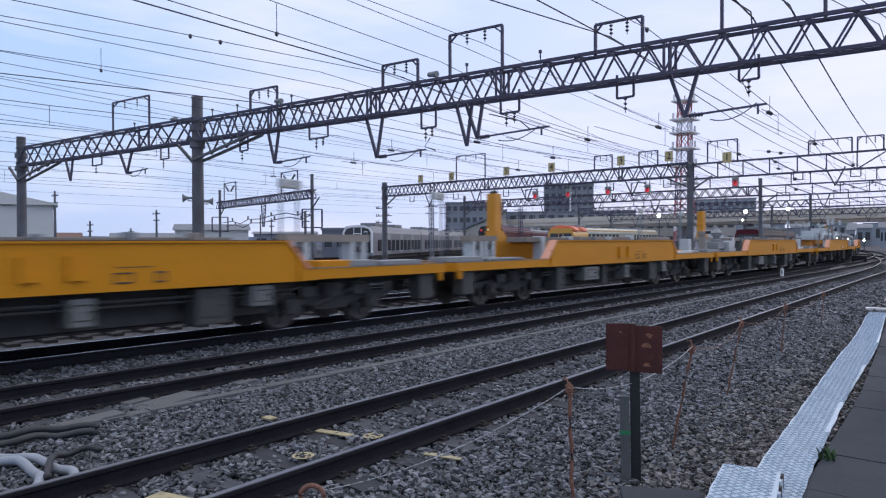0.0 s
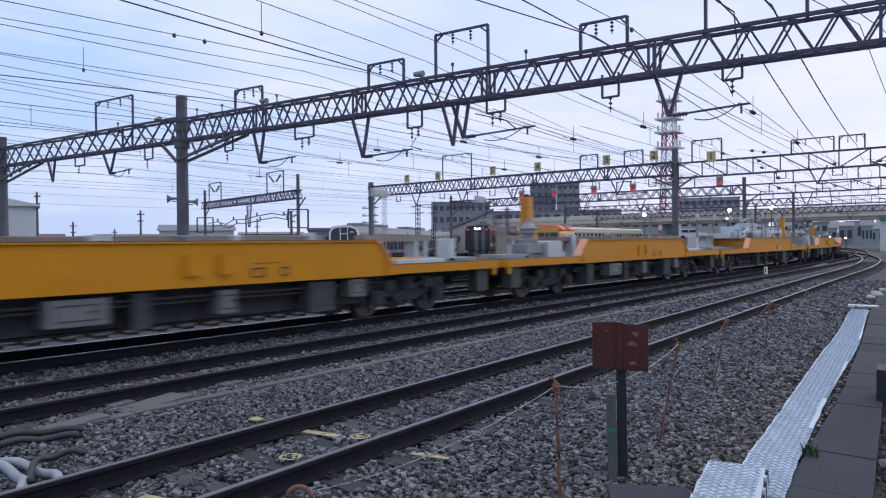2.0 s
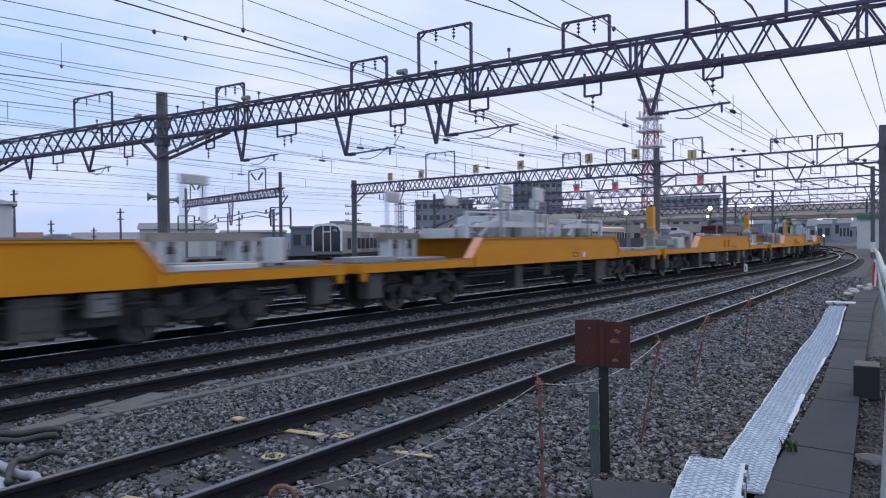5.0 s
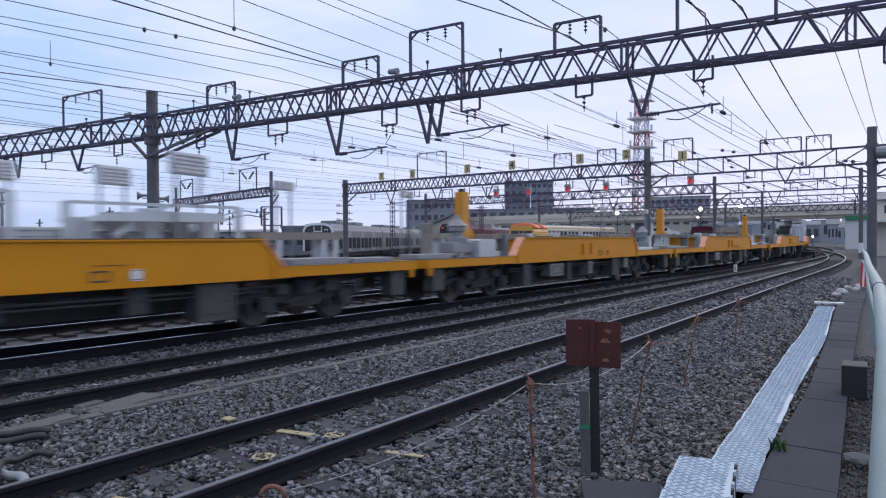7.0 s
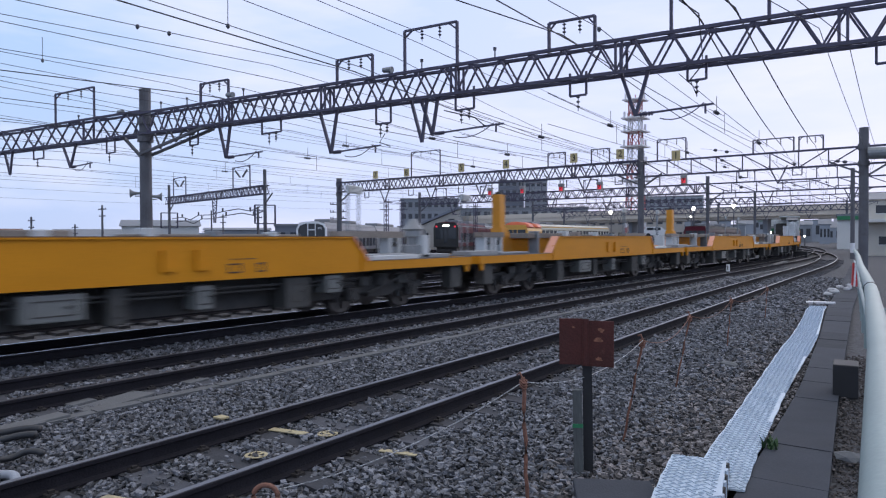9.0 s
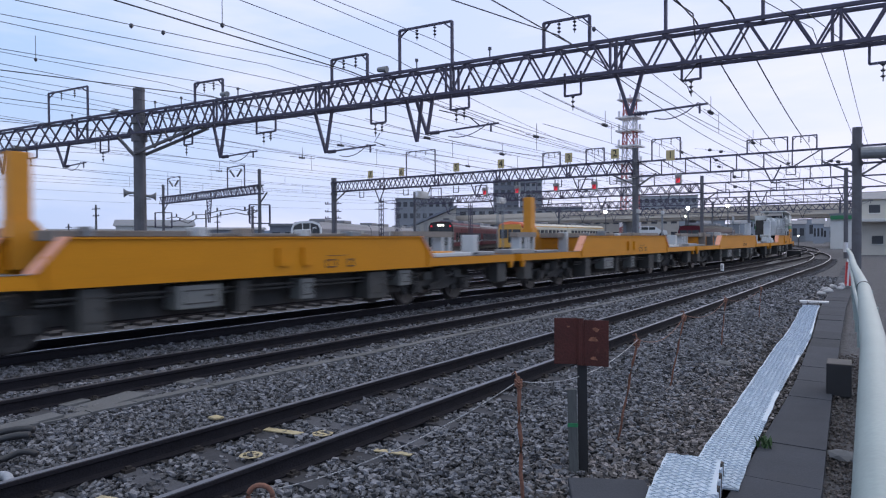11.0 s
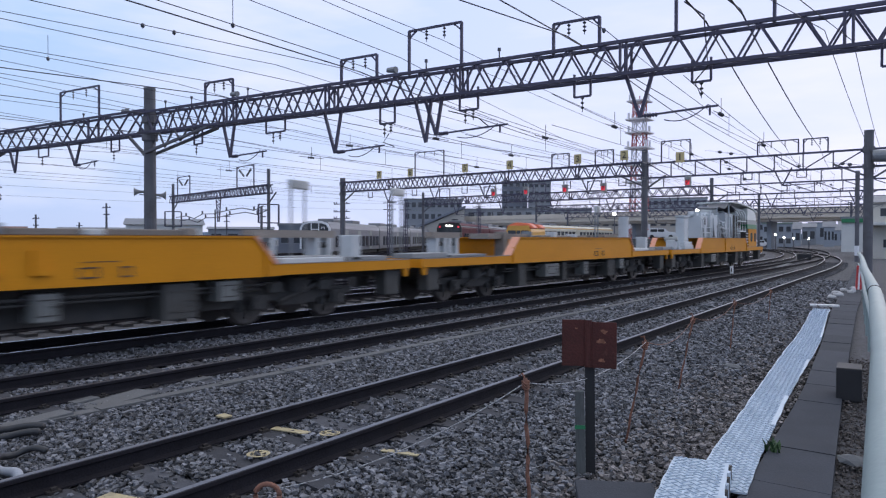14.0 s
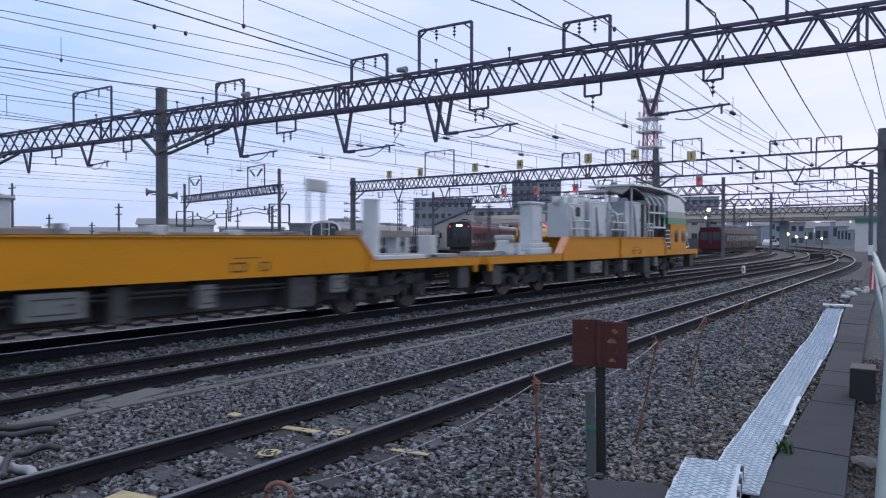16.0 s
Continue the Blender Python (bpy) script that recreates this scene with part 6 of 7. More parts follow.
# a pale plank and a black case on the ballast further along
bm = bmesh.new()
box(bm, -0.16, 0.16, -3.4, 3.4, 0.0, 0.10, 0.02)
t = tagged(part("pale_plank", bm, M["concrete"]), "long pale concrete beam lying between the tracks", "beam")
t.matrix_basis = pose(-9.55, 49.8, -0.02, 0, 0, 5)
bm = bmesh.new()
box(bm, -0.55, 0.55, -0.5, 0.5, -0.05, 0.5, 0.03)
t = tagged(part("trackside_case", bm, M["black"]), "black trackside equipment case on the ballast", "case")
t.matrix_basis = pose(-11.2, 67.0, 0, 0, 0, 8)

# loose slabs and cable run between the first two tracks
tr = empty("cable_run", None, "low concrete cable run beside the track", "cable run", "", "structure")
yy = -2.0
while yy < 44:
    x0 = -7.16 - 0.0199 * (yy - 4)
    bm = bmesh.new()
    z = 0.035 + random.uniform(-0.008, 0.008)
    box(bm, x0 - 0.075, x0 + 0.075, yy + 0.004, yy + 0.496, -0.06, z)
    part("cover_slab", bm, M["concrete"], tr)
    yy += 0.5
for x, y, r, sx, sy in ((-7.42, 3.85, 12, 0.18, 0.42), (-7.75, 3.6, 8, 0.16, 0.14), (-7.2, 2.75, 4, 0.12, 0.5), (-7.72, 5.0, 5, 0.15, 0.14), (-7.95, 2.6, 6, 0.16, 0.12)):
    bm = bmesh.new()
    box(bm, -sx, sx, -sy, sy, -0.03, 0.035, 0.008)
    t = tagged(part("concrete_slab", bm, M["concrete"]), "loose grey concrete slab on the ballast", "concrete slab", "loose concrete slabs")
    t.matrix_basis = pose(x, y, 0, 2, -1.5, r)

# cables and conduits coiled beside the track
for k, (mat, r, z, pts) in enumerate((("cable_black", 0.034, 0.06, [(-8.6, 1.2), (-7.6, 1.85), (-7.08, 2.12), (-7.05, 2.42), (-6.95, 2.66), (-6.66, 2.80)]),
                                      ("cable_black", 0.032, 0.05, [(-8.4, 1.0), (-7.4, 1.7), (-6.85, 2.05), (-6.83, 2.35), (-6.75, 2.55), (-6.55, 2.72)]),
                                      ("cable_grey", 0.036, 0.07, [(-8.0, 0.9), (-6.9, 1.55), (-6.25, 1.86), (-6.0, 1.94), (-5.70, 1.93), (-5.45, 1.86), (-5.30, 1.74)]),
                                      ("cable_grey", 0.036, 0.06, [(-8.0, 1.1), (-6.9, 1.70), (-6.30, 1.96), (-6.0, 2.07), (-5.69, 2.11), (-5.45, 2.10), (-5.34, 2.02)]),
                                      ("cable_black", 0.026, 0.09, [(-5.85, 2.46), (-6.0, 2.36), (-6.0, 2.2), (-5.80, 2.05), (-5.55, 1.94), (-5.40, 1.90)]))):
    sm = []
    for i in range(len(pts) - 1):
        p0, p1, p2, p3 = [Vector((*pts[max(0, min(len(pts) - 1, j))], 0)) for j in (i - 1, i, i + 1, i + 2)]
        for j in range(6):
            u = j / 6
            v = 0.5 * ((2 * p1) + (p2 - p0) * u + (2 * p0 - 5 * p1 + 4 * p2 - p3) * u * u + (3 * p1 - p0 - 3 * p2 + p3) * u ** 3)
            v.z = z + 0.02 * math.sin(3 * i + j * 0.5)
            sm.append(v)
    bm = bmesh.new()
    tube(bm, sm, r, 10)
    tagged(part("cable" if mat == "cable_black" else "conduit_hose", bm, M[mat], smooth=True), "black cable lying on ballast" if mat == "cable_black" else "pale grey corrugated conduit lying on ballast", "cable", "cables beside the track")

# worn yellow markings inside the near track
for x, y, r, shape in ((-4.62, 3.58, 0, "disc"), (-4.60, 4.36, 0, "disc"), (-4.95, 4.20, 12, "strip"), (-3.72, 4.32, 14, "stub"), (-5.80, 4.08, 0, "chip"), (-4.55, 2.35, 15, "plate")):
    bm = bmesh.new()
    if shape == "disc":
        n = 24
        ring = [[bm.verts.new((rr * math.cos(2 * math.pi * k / n), rr * math.sin(2 * math.pi * k / n), 0.008)) for k in range(n)] for rr in (0.095, 0.066)]
        for k in range(n):
            bm.faces.new((ring[0][k], ring[0][(k + 1) % n], ring[1][(k + 1) % n], ring[1][k]))
        box(bm, -0.085, 0.085, -0.014, 0.014, 0.0, 0.008)
        box(bm, -0.014, 0.014, -0.085, 0.085, 0.0, 0.0085)
    elif shape == "strip":
        box(bm, -0.20, 0.20, -0.045, 0.045, 0.0, 0.01, 0.003)
    elif shape == "stub":
        box(bm, -0.17, 0.17, -0.035, 0.035, 0.0, 0.01, 0.003)
    elif shape == "chip":
        box(bm, -0.065, 0.065, -0.05, 0.05, 0.02, 0.04, 0.006)
    else:
        box(bm, -0.16, 0.16, -0.10, 0.10, 0.0, 0.012, 0.003)
    t = tagged(part("yellow_marking", bm, M["yellow_mark"]), "worn yellow painted mark between the rails", "track marking", "yellow track markings")
    t.matrix_basis = pose(x, y, 0.018, 0, 0, r)

# pale stones and a weed on the shoulder
for k, (x, y, s) in enumerate(((-2.54, 10.0, 0.13), (-0.70, 6.35, 0.13), (-0.56, 6.2, 0.09), (-1.9, 3.9, 0.12), (-2.15, 4.0, 0.14))):
    bm = bmesh.new()
    bmesh.ops.create_icosphere(bm, subdivisions=1, radius=s)
    for v in bm.verts:
        v.co = Vector((v.co.x * 1.1, v.co.y * 0.8, v.co.z * 0.3)) * (1 + 0.3 * noise.noise(v.co * 9 + Vector((k, 0, 0))))
    t = tagged(part("flat_stone", bm, M["concrete"]), "flat pale stone on the gravel", "stone", "flat pale stones")
    t.matrix_basis = pose(x, y, 0.03, 4, 5, 50 * k)
bm = bmesh.new()
for k in range(26):
    a, l = random.uniform(0, 6.28), random.uniform(0.06, 0.14)
    p = Vector((random.uniform(-0.06, 0.06), random.uniform(-0.06, 0.06), 0))
    d = Vector((math.cos(a) * 0.6, math.sin(a) * 0.6, 1)).normalized()
    w = Vector((-math.sin(a), math.cos(a), 0)) * 0.010
    v = [bm.verts.new(q) for q in (p - w, p + w, p + d * l * 0.6 + w * 0.9, p + d * l + Vector((0, 0, -0.01)), p + d * l * 0.6 - w * 0.9)]
    bm.faces.new(v)
t = tagged(part("weed", bm, M["leaf"]), "small green weed at the edge of the mat", "weed", "", "stuff")
t.matrix_basis = pose(-1.26, 6.25, 0.02)


# ---- the yard's background ----
def train_car(b0, d0, length, turn, h, w, side, roof, front, band=None, front_mat=None, tail=False, lamp=False, doors=5, label="", base=0.25, drop=0.0):
    """A parked coach: its near end at a bearing and distance, running away at the heading turn."""
    x, y = bearing(b0, d0)
    g = empty("parked_train", pose(x, y, 0, 0, 0, -turn), label, "train", "parked trains")
    bm = bmesh.new()
    hw = w / 2
    prof = [(-hw, base + 0.55), (hw, base + 0.55), (hw + 0.02, h - 0.75), (hw - 0.12, h - 0.35), (-hw + 0.12, h - 0.35), (-hw - 0.02, h - 0.75)]
    prism(bm, prof, "y", 0, length)
    part("body", bm, M[side], g)
    bm = bmesh.new()
    prism(bm, [(-hw + 0.1, h - 0.36), (hw - 0.1, h - 0.36), (hw - 0.45, h - 0.08), (0, h), (-hw + 0.45, h - 0.08)], "y", 0.15, length)
    part("roof", bm, M[roof], g)
    boxes("air_conditioner", g, M["train_roof"], [(-0.8, 0.8, 3 + 7 * k, 6 + 7 * k, h - 0.05, h + 0.28) for k in range(max(1, int(length / 7)))], 0.08)
    bm = bmesh.new()
    box(bm, -hw + 0.25, hw - 0.25, 0.3, length - 0.3, 0.17, base + 0.55)
    part("underframe", bm, M["dark_under"], g)
    if band:
        boxes("side_band", g, M[band], [(hw + 0.005, hw + 0.03, 0, length, base + 1.0, base + 1.28), (hw - 0.1, hw - 0.02, 0, length, h - 0.55, h - 0.42)], 0, "coloured side band")
    k, step = 1.6, max(1.2, length / (doors * 3))
    n = 0
    while k < length - 1.2:
        if n % 3 == 2:
            boxes("door", g, M["cab_grey" if side == "stainless" else side], [(hw + 0.01, hw + 0.05, k - 0.1, k + 1.1, base + 0.65, h - 0.85)])
        boxes("window", g, M["window"], [(hw + 0.012, hw + 0.06, k, k + step * 0.68, base + 1.35 - drop, h - 1.0 - drop)], 0, "dark side window")
        k += step
        n += 1
    fm = front_mat or side
    bm = bmesh.new()
    prism(bm, [(-hw - 0.01, base + 0.5), (hw + 0.01, base + 0.5), (hw + 0.02, h - 0.7), (hw - 0.25, h - 0.12), (-hw + 0.25, h - 0.12), (-hw - 0.02, h - 0.7)], "y", -0.12, 0.25)
    f = part("front", bm, M[fm], g, "driving end")
    boxes("windscreen", f, M["glass"], [(-hw + 0.22, -0.28, -0.15, -0.12, base + 1.45, h - 0.62), (-0.2, 0.2, -0.15, -0.12, base + 1.0, h - 0.62), (0.28, hw - 0.22, -0.15, -0.12, base + 1.45, h - 0.62)], 0, "dark windscreen")
    if tail:
        bm = bmesh.new()
        for sx in (-1, 1):
            tube(bm, [(sx * (hw - 0.35), -0.13, h - 0.55), (sx * (hw - 0.35), -0.2, h - 0.55)], 0.11, 12)
        part("tail_lamp", bm, M["red_light"], f, "glowing red tail lamp")
    if lamp:
        boxes("destination_board", f, M["white_light"], [(-0.35, 0.35, -0.17, -0.14, h - 0.5, h - 0.36)], 0, "lit destination board")
    return g


H0 = 4.0
def white_front(g, h, w):
    """The arched white frame and split dark windscreen of a commuter train."""
    hw = w / 2
    bm = bmesh.new()
    out = [(-hw - 0.02, 0.8), (-hw - 0.02, h - 0.7), (-hw + 0.22, h - 0.25), (-hw + 0.8, h - 0.04), (hw - 0.8, h - 0.04), (hw - 0.22, h - 0.25), (hw + 0.02, h - 0.7), (hw + 0.02, 0.8)]
    ins = [(-hw + 0.14, 0.8), (-hw + 0.14, h - 0.75), (-hw + 0.34, h - 0.40), (-hw + 0.85, h - 0.24), (hw - 0.85, h - 0.24), (hw - 0.34, h - 0.40), (hw - 0.14, h - 0.75), (hw - 0.14, 0.8)]
    for k in range(7):
        prism(bm, [out[k], out[k + 1], ins[k + 1], ins[k]], "y", -0.24, -0.05)
    f = part("front_frame", bm, M["train_white"], g, "white arched front frame")
    bm = bmesh.new()
    prism(bm, ins, "y", -0.16, -0.13)
    part("front_glass", bm, M["glass"], f, "dark split windscreen")
    boxes("door_frame", f, M["train_white"], [(-0.40, -0.33, -0.22, -0.16, 0.8, h - 0.24), (0.33, 0.40, -0.22, -0.16, 0.8, h - 0.24), (-0.33, 0.33, -0.22, -0.16, h - 0.86, h - 0.78)], 0)
    boxes("front_mark", f, M["train_white"], [(0.62, 0.67, -0.18, -0.162, h - 0.78, h - 0.60), (0.72, 0.84, -0.18, -0.162, h - 0.66, h - 0.60), (0.90, 0.95, -0.18, -0.162, h - 0.78, h - 0.60)], 0)


def follow(b0, d0, turn, gap, *args, **named):
    """A coach coupled behind, gap metres further along the same heading."""
    t = train_car(b0, d0, 19.6, turn, *args, **named)
    x, y = bearing(b0, d0)
    t.matrix_basis = pose(x + math.sin(radians(turn)) * gap, y + math.cos(radians(turn)) * gap, 0, 0, 0, -turn)


ONE = (-47.65, 66.0, -29)
t = train_car(ONE[0], ONE[1], 19.6, ONE[2], 3.45, 2.9, "stainless", "train_roof", 0, None, "stainless", doors=4, label="grey stainless commuter train with an arched white front", drop=0.4, base=0.0)
white_front(t, 3.45, 2.9)
for n in (1, 2, 3):
    follow(*ONE, 20.0 * n, 3.45, 2.9, "stainless", "train_roof", 0, None, "stainless", doors=4, label="grey stainless commuter coach with a ribbed roof", drop=0.4, base=0.0)
TWO = (-36.65, 80.0, -24)
train_car(TWO[0], TWO[1], 19.6, TWO[2], 3.68, 2.9, "train_red", "train_red", 0, "stainless", "ink", True, True, doors=4, label="dark red train with glowing red tail lamps", drop=0.3)
follow(*TWO, 20.0, 3.68, 2.9, "train_red", "train_roof", 0, "stainless", doors=4, label="dark red coach with a pale band", drop=0.3)
t = train_car(-30.9, 72, 5, -12, 3.25, 2.7, "train_yellow", "train_yellow", 0, None, "train_yellow", doors=2, label="yellow works railcar with a rounded orange roof", drop=0.2)
for y0, y1 in ((-0.1, 2.2), (2.6, 5.0)):
    bm = bmesh.new()
    arc = [(1.42 * math.cos(a), 2.80 + 0.66 * math.sin(a)) for a in [math.pi * k / 10 for k in range(11)]]
    prism(bm, arc, "y", y0, y1)
    bmesh.ops.bevel(bm, geom=list(bm.edges), offset=0.12, segments=2, affect="EDGES")
    part("roof_shell", bm, M["shell_orange"], t, "rounded orange-red roof shell", smooth=True)
train_car(-31.0, 100, 20, -6, 3.9, 2.9, "train_cream", "train_cream", 0, "train_yellow", doors=4, label="cream and yellow coach")
follow(-31.0, 100, -6, 20.3, 3.9, 2.9, "train_cream", "train_cream", 0, "train_yellow", doors=4, label="cream and yellow coach coupled to another")
train_car(-16.78, 84, 20, -3.5, 3.12, 2.6, "train_dark", "dark_under", 0, None, "train_red", doors=4, label="dull maroon railcar with a red front beyond the curve", base=0.1)


def building(b0, b1, d, h, wall, roof, name="building", floors=0, cols=0, label="", depth=9.0, gable=0.0, parapet=0.3, z0=0.0, end_on=False):
    xa, ya = bearing(b0, d)
    xb, yb = bearing(b1, d)
    w = math.hypot(xb - xa, yb - ya)
    g = empty(name, pose(xa, ya, z0, 0, 0, math.degrees(math.atan2(yb - ya, xb - xa))), label, "building", "buildings behind the yard")
    boxes("wall", g, M[wall], [(0, w, 0, depth, -0.5, h)])
    if end_on:
        bm = bmesh.new()
        prism(bm, [(-0.3, h), (w + 0.3, h), (w + 0.3, h + 0.12), (w / 2, h + gable), (-0.3, h + 0.12)], "y", -0.3, depth)
        part("roof", bm, M[roof], g)
        boxes("gutter", g, M["roof_grey"], [(w + 0.02, w + 0.32, -0.35, depth, h - 0.14, h - 0.004)])
    elif gable:
        bm = bmesh.new()
        prism(bm, [(-0.3, h), (depth + 0.3, h), (depth / 2, h + gable)], "x", -0.3, w + 0.3)
        part("roof", bm, M[roof], g)
    else:
        bm = bmesh.new()
        box(bm, -0.15, w + 0.15, -0.15, depth + 0.15, h, h + parapet)
        part("roof", bm, M[roof], g)
    for i in range(floors):
        for k in range(cols):
            fw, fh = w / cols, h / floors
            x0, z0_ = fw * (k + 0.2), fh * (i + 0.35)
            wdw = boxes("window", g, M["window"], [(x0, x0 + fw * 0.6, -0.03, 0.02, z0_, z0_ + fh * 0.42)])
            boxes("sill", wdw, M["wall_grey"], [(x0 - 0.05, x0 + fw * 0.6 + 0.05, -0.10, -0.035, z0_ - 0.08, z0_)])
    return g


building(-77.0, -70.1, 66, 5.0, "wall_white", "wall_white", "house", 0, 0, "plain white building with a shallow pale roof", 10, 1.05, end_on=True)
building(-69.8, -68.4, 96, 2.1, "wall_beige", "roof_brown", "house", 1, 2, "small house under a brown tiled roof", 7, 1.1)
building(-67.6, -65.6, 100, 2.3, "wall_green", "roof_grey", "shed", 0, 0, "low green-grey shed behind the yard fence", 6, 0.3)
building(-66.4, -61.8, 112, 2.2, "wall_grey", "roof_grey", "shed", 0, 0, "low grey shed under a wide roof", 10, 1.2)
building(-61.9, -56.4, 92, 3.45, "wall_white", "roof_grey", "warehouse", 0, 0, "white depot shed under a shallow grey roof", 9, 0.85)
building(-56.0, -51.0, 110, 3.2, "wall_grey", "roof_grey", "shed", 1, 4, "low grey depot shed", 9, 0.4)
building(-50.6, -48.6, 90, 3.4, "wall_dark", "roof_grey", "shed", 1, 2, "dark flat-roofed depot building", 9, 0.0)
building(-40.4, -35.6, 165, 11.0, "wall_grey", "roof_grey", "office_building", 4, 9, "grey office building with rows of windows", 16)
xa, ya = bearing(-39.2, 122)
xb, yb = bearing(-35.4, 122)
w = math.hypot(xb - xa, yb - ya)
g = empty("depot_office", pose(xa, ya, 0, 0, 0, math.degrees(math.atan2(yb - ya, xb - xa))), "pale depot office under a sloping dark roof", "building", "buildings behind the yard")
bm = bmesh.new()
prism(bm, [(0, -0.5), (w, -0.5), (w, 7.0), (0, 3.6)], "y", 0, 9)
part("wall", bm, M["wall_beige"], g)
bm = bmesh.new()
prism(bm, [(-0.6, 3.5), (w + 0.2, 7.2), (w + 0.2, 7.6), (-0.6, 3.9)], "y", -0.5, 9.5)
part("roof", bm, M["wall_dark"], g)
for x0, z0 in ((w * 0.42, 3.2), (w * 0.72, 4.3), (w * 0.15, 1.8)):
    wd = boxes("window", g, M["window"], [(x0, x0 + 1.1, -0.03, 0.02, z0, z0 + 0.9)])
    boxes("sill", wd, M["wall_grey"], [(x0 - 0.1, x0 + 1.2, -0.10, -0.035, z0 - 0.1, z0)])
building(-32.3, -30.2, 262, 23.3, "wall_dark", "wall_dark", "apartment_tower", 8, 4, "dark grey high-rise block with window rows", 14)
building(-30.15, -28.3, 258, 22.6, "wall_grey", "wall_dark", "apartment_tower", 8, 4, "pale grey high-rise block with window rows", 14)
building(-36.0, -25.0, 185, 9.5, "wall_grey", "roof_grey", "office_building", 3, 14, "long grey building behind the yard", 12)
building(-25.0, -17.6, 200, 8.0, "wall_beige", "roof_grey", "office_building", 2, 10, "low beige building behind the yard", 12)
# far houses; their pale wall colours imitate the haze
town = random.Random(23)
for k in range(26):
    b, dist = -19.0 + 0.66 * k + town.uniform(-0.2, 0.2), town.uniform(175, 300)
    wall = town.choice(("wall_pale", "wall_grey", "wall_pale", "wall_white"))
    building(b, b + town.uniform(0.5, 1.3), dist, dist * town.uniform(0.017, 0.031), wall, "roof_grey", "house", town.choice((0, 1, 2)), town.choice((2, 3)), "small far house behind the yard, pale for haze", 8, town.choice((0.0, 1.2, 1.8)))
building(-12.3, -10.3, 160, 4.9, "wall_pale", "wall_green", "depot_building", 2, 4, "grey depot building beneath the overpass", 10)
building(-20.8, -16.2, 230, 14.5, "wall_pale", "roof_grey", "office_building", 5, 9, "grey office building with rows of windows", 12)
building(-7.15, -5.55, 112, 4.62, "wall_white", "roof_grey", "depot_building", 0, 0, "white depot building beneath the overpass", 10)
t = building(-5.35, -1.0, 76, 5.2, "wall_cream", "roof_grey", "house", 0, 0, "cream two-storey trackside house with a grey porch roof", 10, 0.9)
boxes("porch_roof", t, M["wall_white"], [(-0.5, 6.2, -1.6, -0.02, 3.05, 3.35)], 0.03, "pale porch roof")
for x0, z0 in ((0.75, 3.9), (2.6, 3.9), (1.0, 1.0), (3.0, 1.0)):
    wd = boxes("window", t, M["window"], [(x0, x0 + 0.9, -0.03, 0.02, z0, z0 + 0.75)])
    boxes("sill", wd, M["wall_white"], [(x0 - 0.06, x0 + 0.96, -0.10, -0.035, z0 - 0.08, z0)])
x, y = bearing(-7.15, 111.6)
bm = bmesh.new()
box(bm, 0, 3.0, 0, 0.2, 4.08, 4.62)
t = tagged(part("green_fascia", bm, M["green"]), "green fascia board on the depot building", "fascia", "", "structure")
t.matrix_basis = pose(x, y, 0, 0, 0, 9)


def overpass():
    g = empty("overpass", None, "pale concrete road overpass across the yard", "overpass")
    xa, ya = bearing(-36.0, 172)
    xb, yb = bearing(2.0, 128)
    ang = math.degrees(math.atan2(yb - ya, xb - xa))
    w = math.hypot(xb - xa, yb - ya)
    g.matrix_basis = pose(xa, ya, 0, 0, 0, ang)
    boxes("deck", g, M["overpass"], [(0, w, 0, 9, 5.4, 6.3)])
    boxes("parapet", g, M["overpass"], [(0, w, -0.2, 0, 6.2, 7.2)])
    boxes("girder", g, M["overpass"], [(0, w, 0.6, 1.2, 4.9, 5.39), (0, w, 7.5, 8.1, 4.9, 5.39)])
    for k in range(8):
        x0 = w * (k + 0.5) / 8
        boxes("pier", g, M["wall_pale"], [(x0 - 0.4, x0 + 0.4, 3.0, 6.0, -0.5, 4.9)], 0.05)
    for k in range(24):
        x0 = w * (k + 0.5) / 24
        boxes("railing_post", g, M["grey_steel"], [(x0 - 0.05, x0 + 0.05, -0.15, -0.05, 7.2, 8.1)])
    boxes("railing", g, M["grey_steel"], [(0, w, -0.12, -0.06, 8.05, 8.12), (0, w, -0.12, -0.06, 7.6, 7.65)])


overpass()


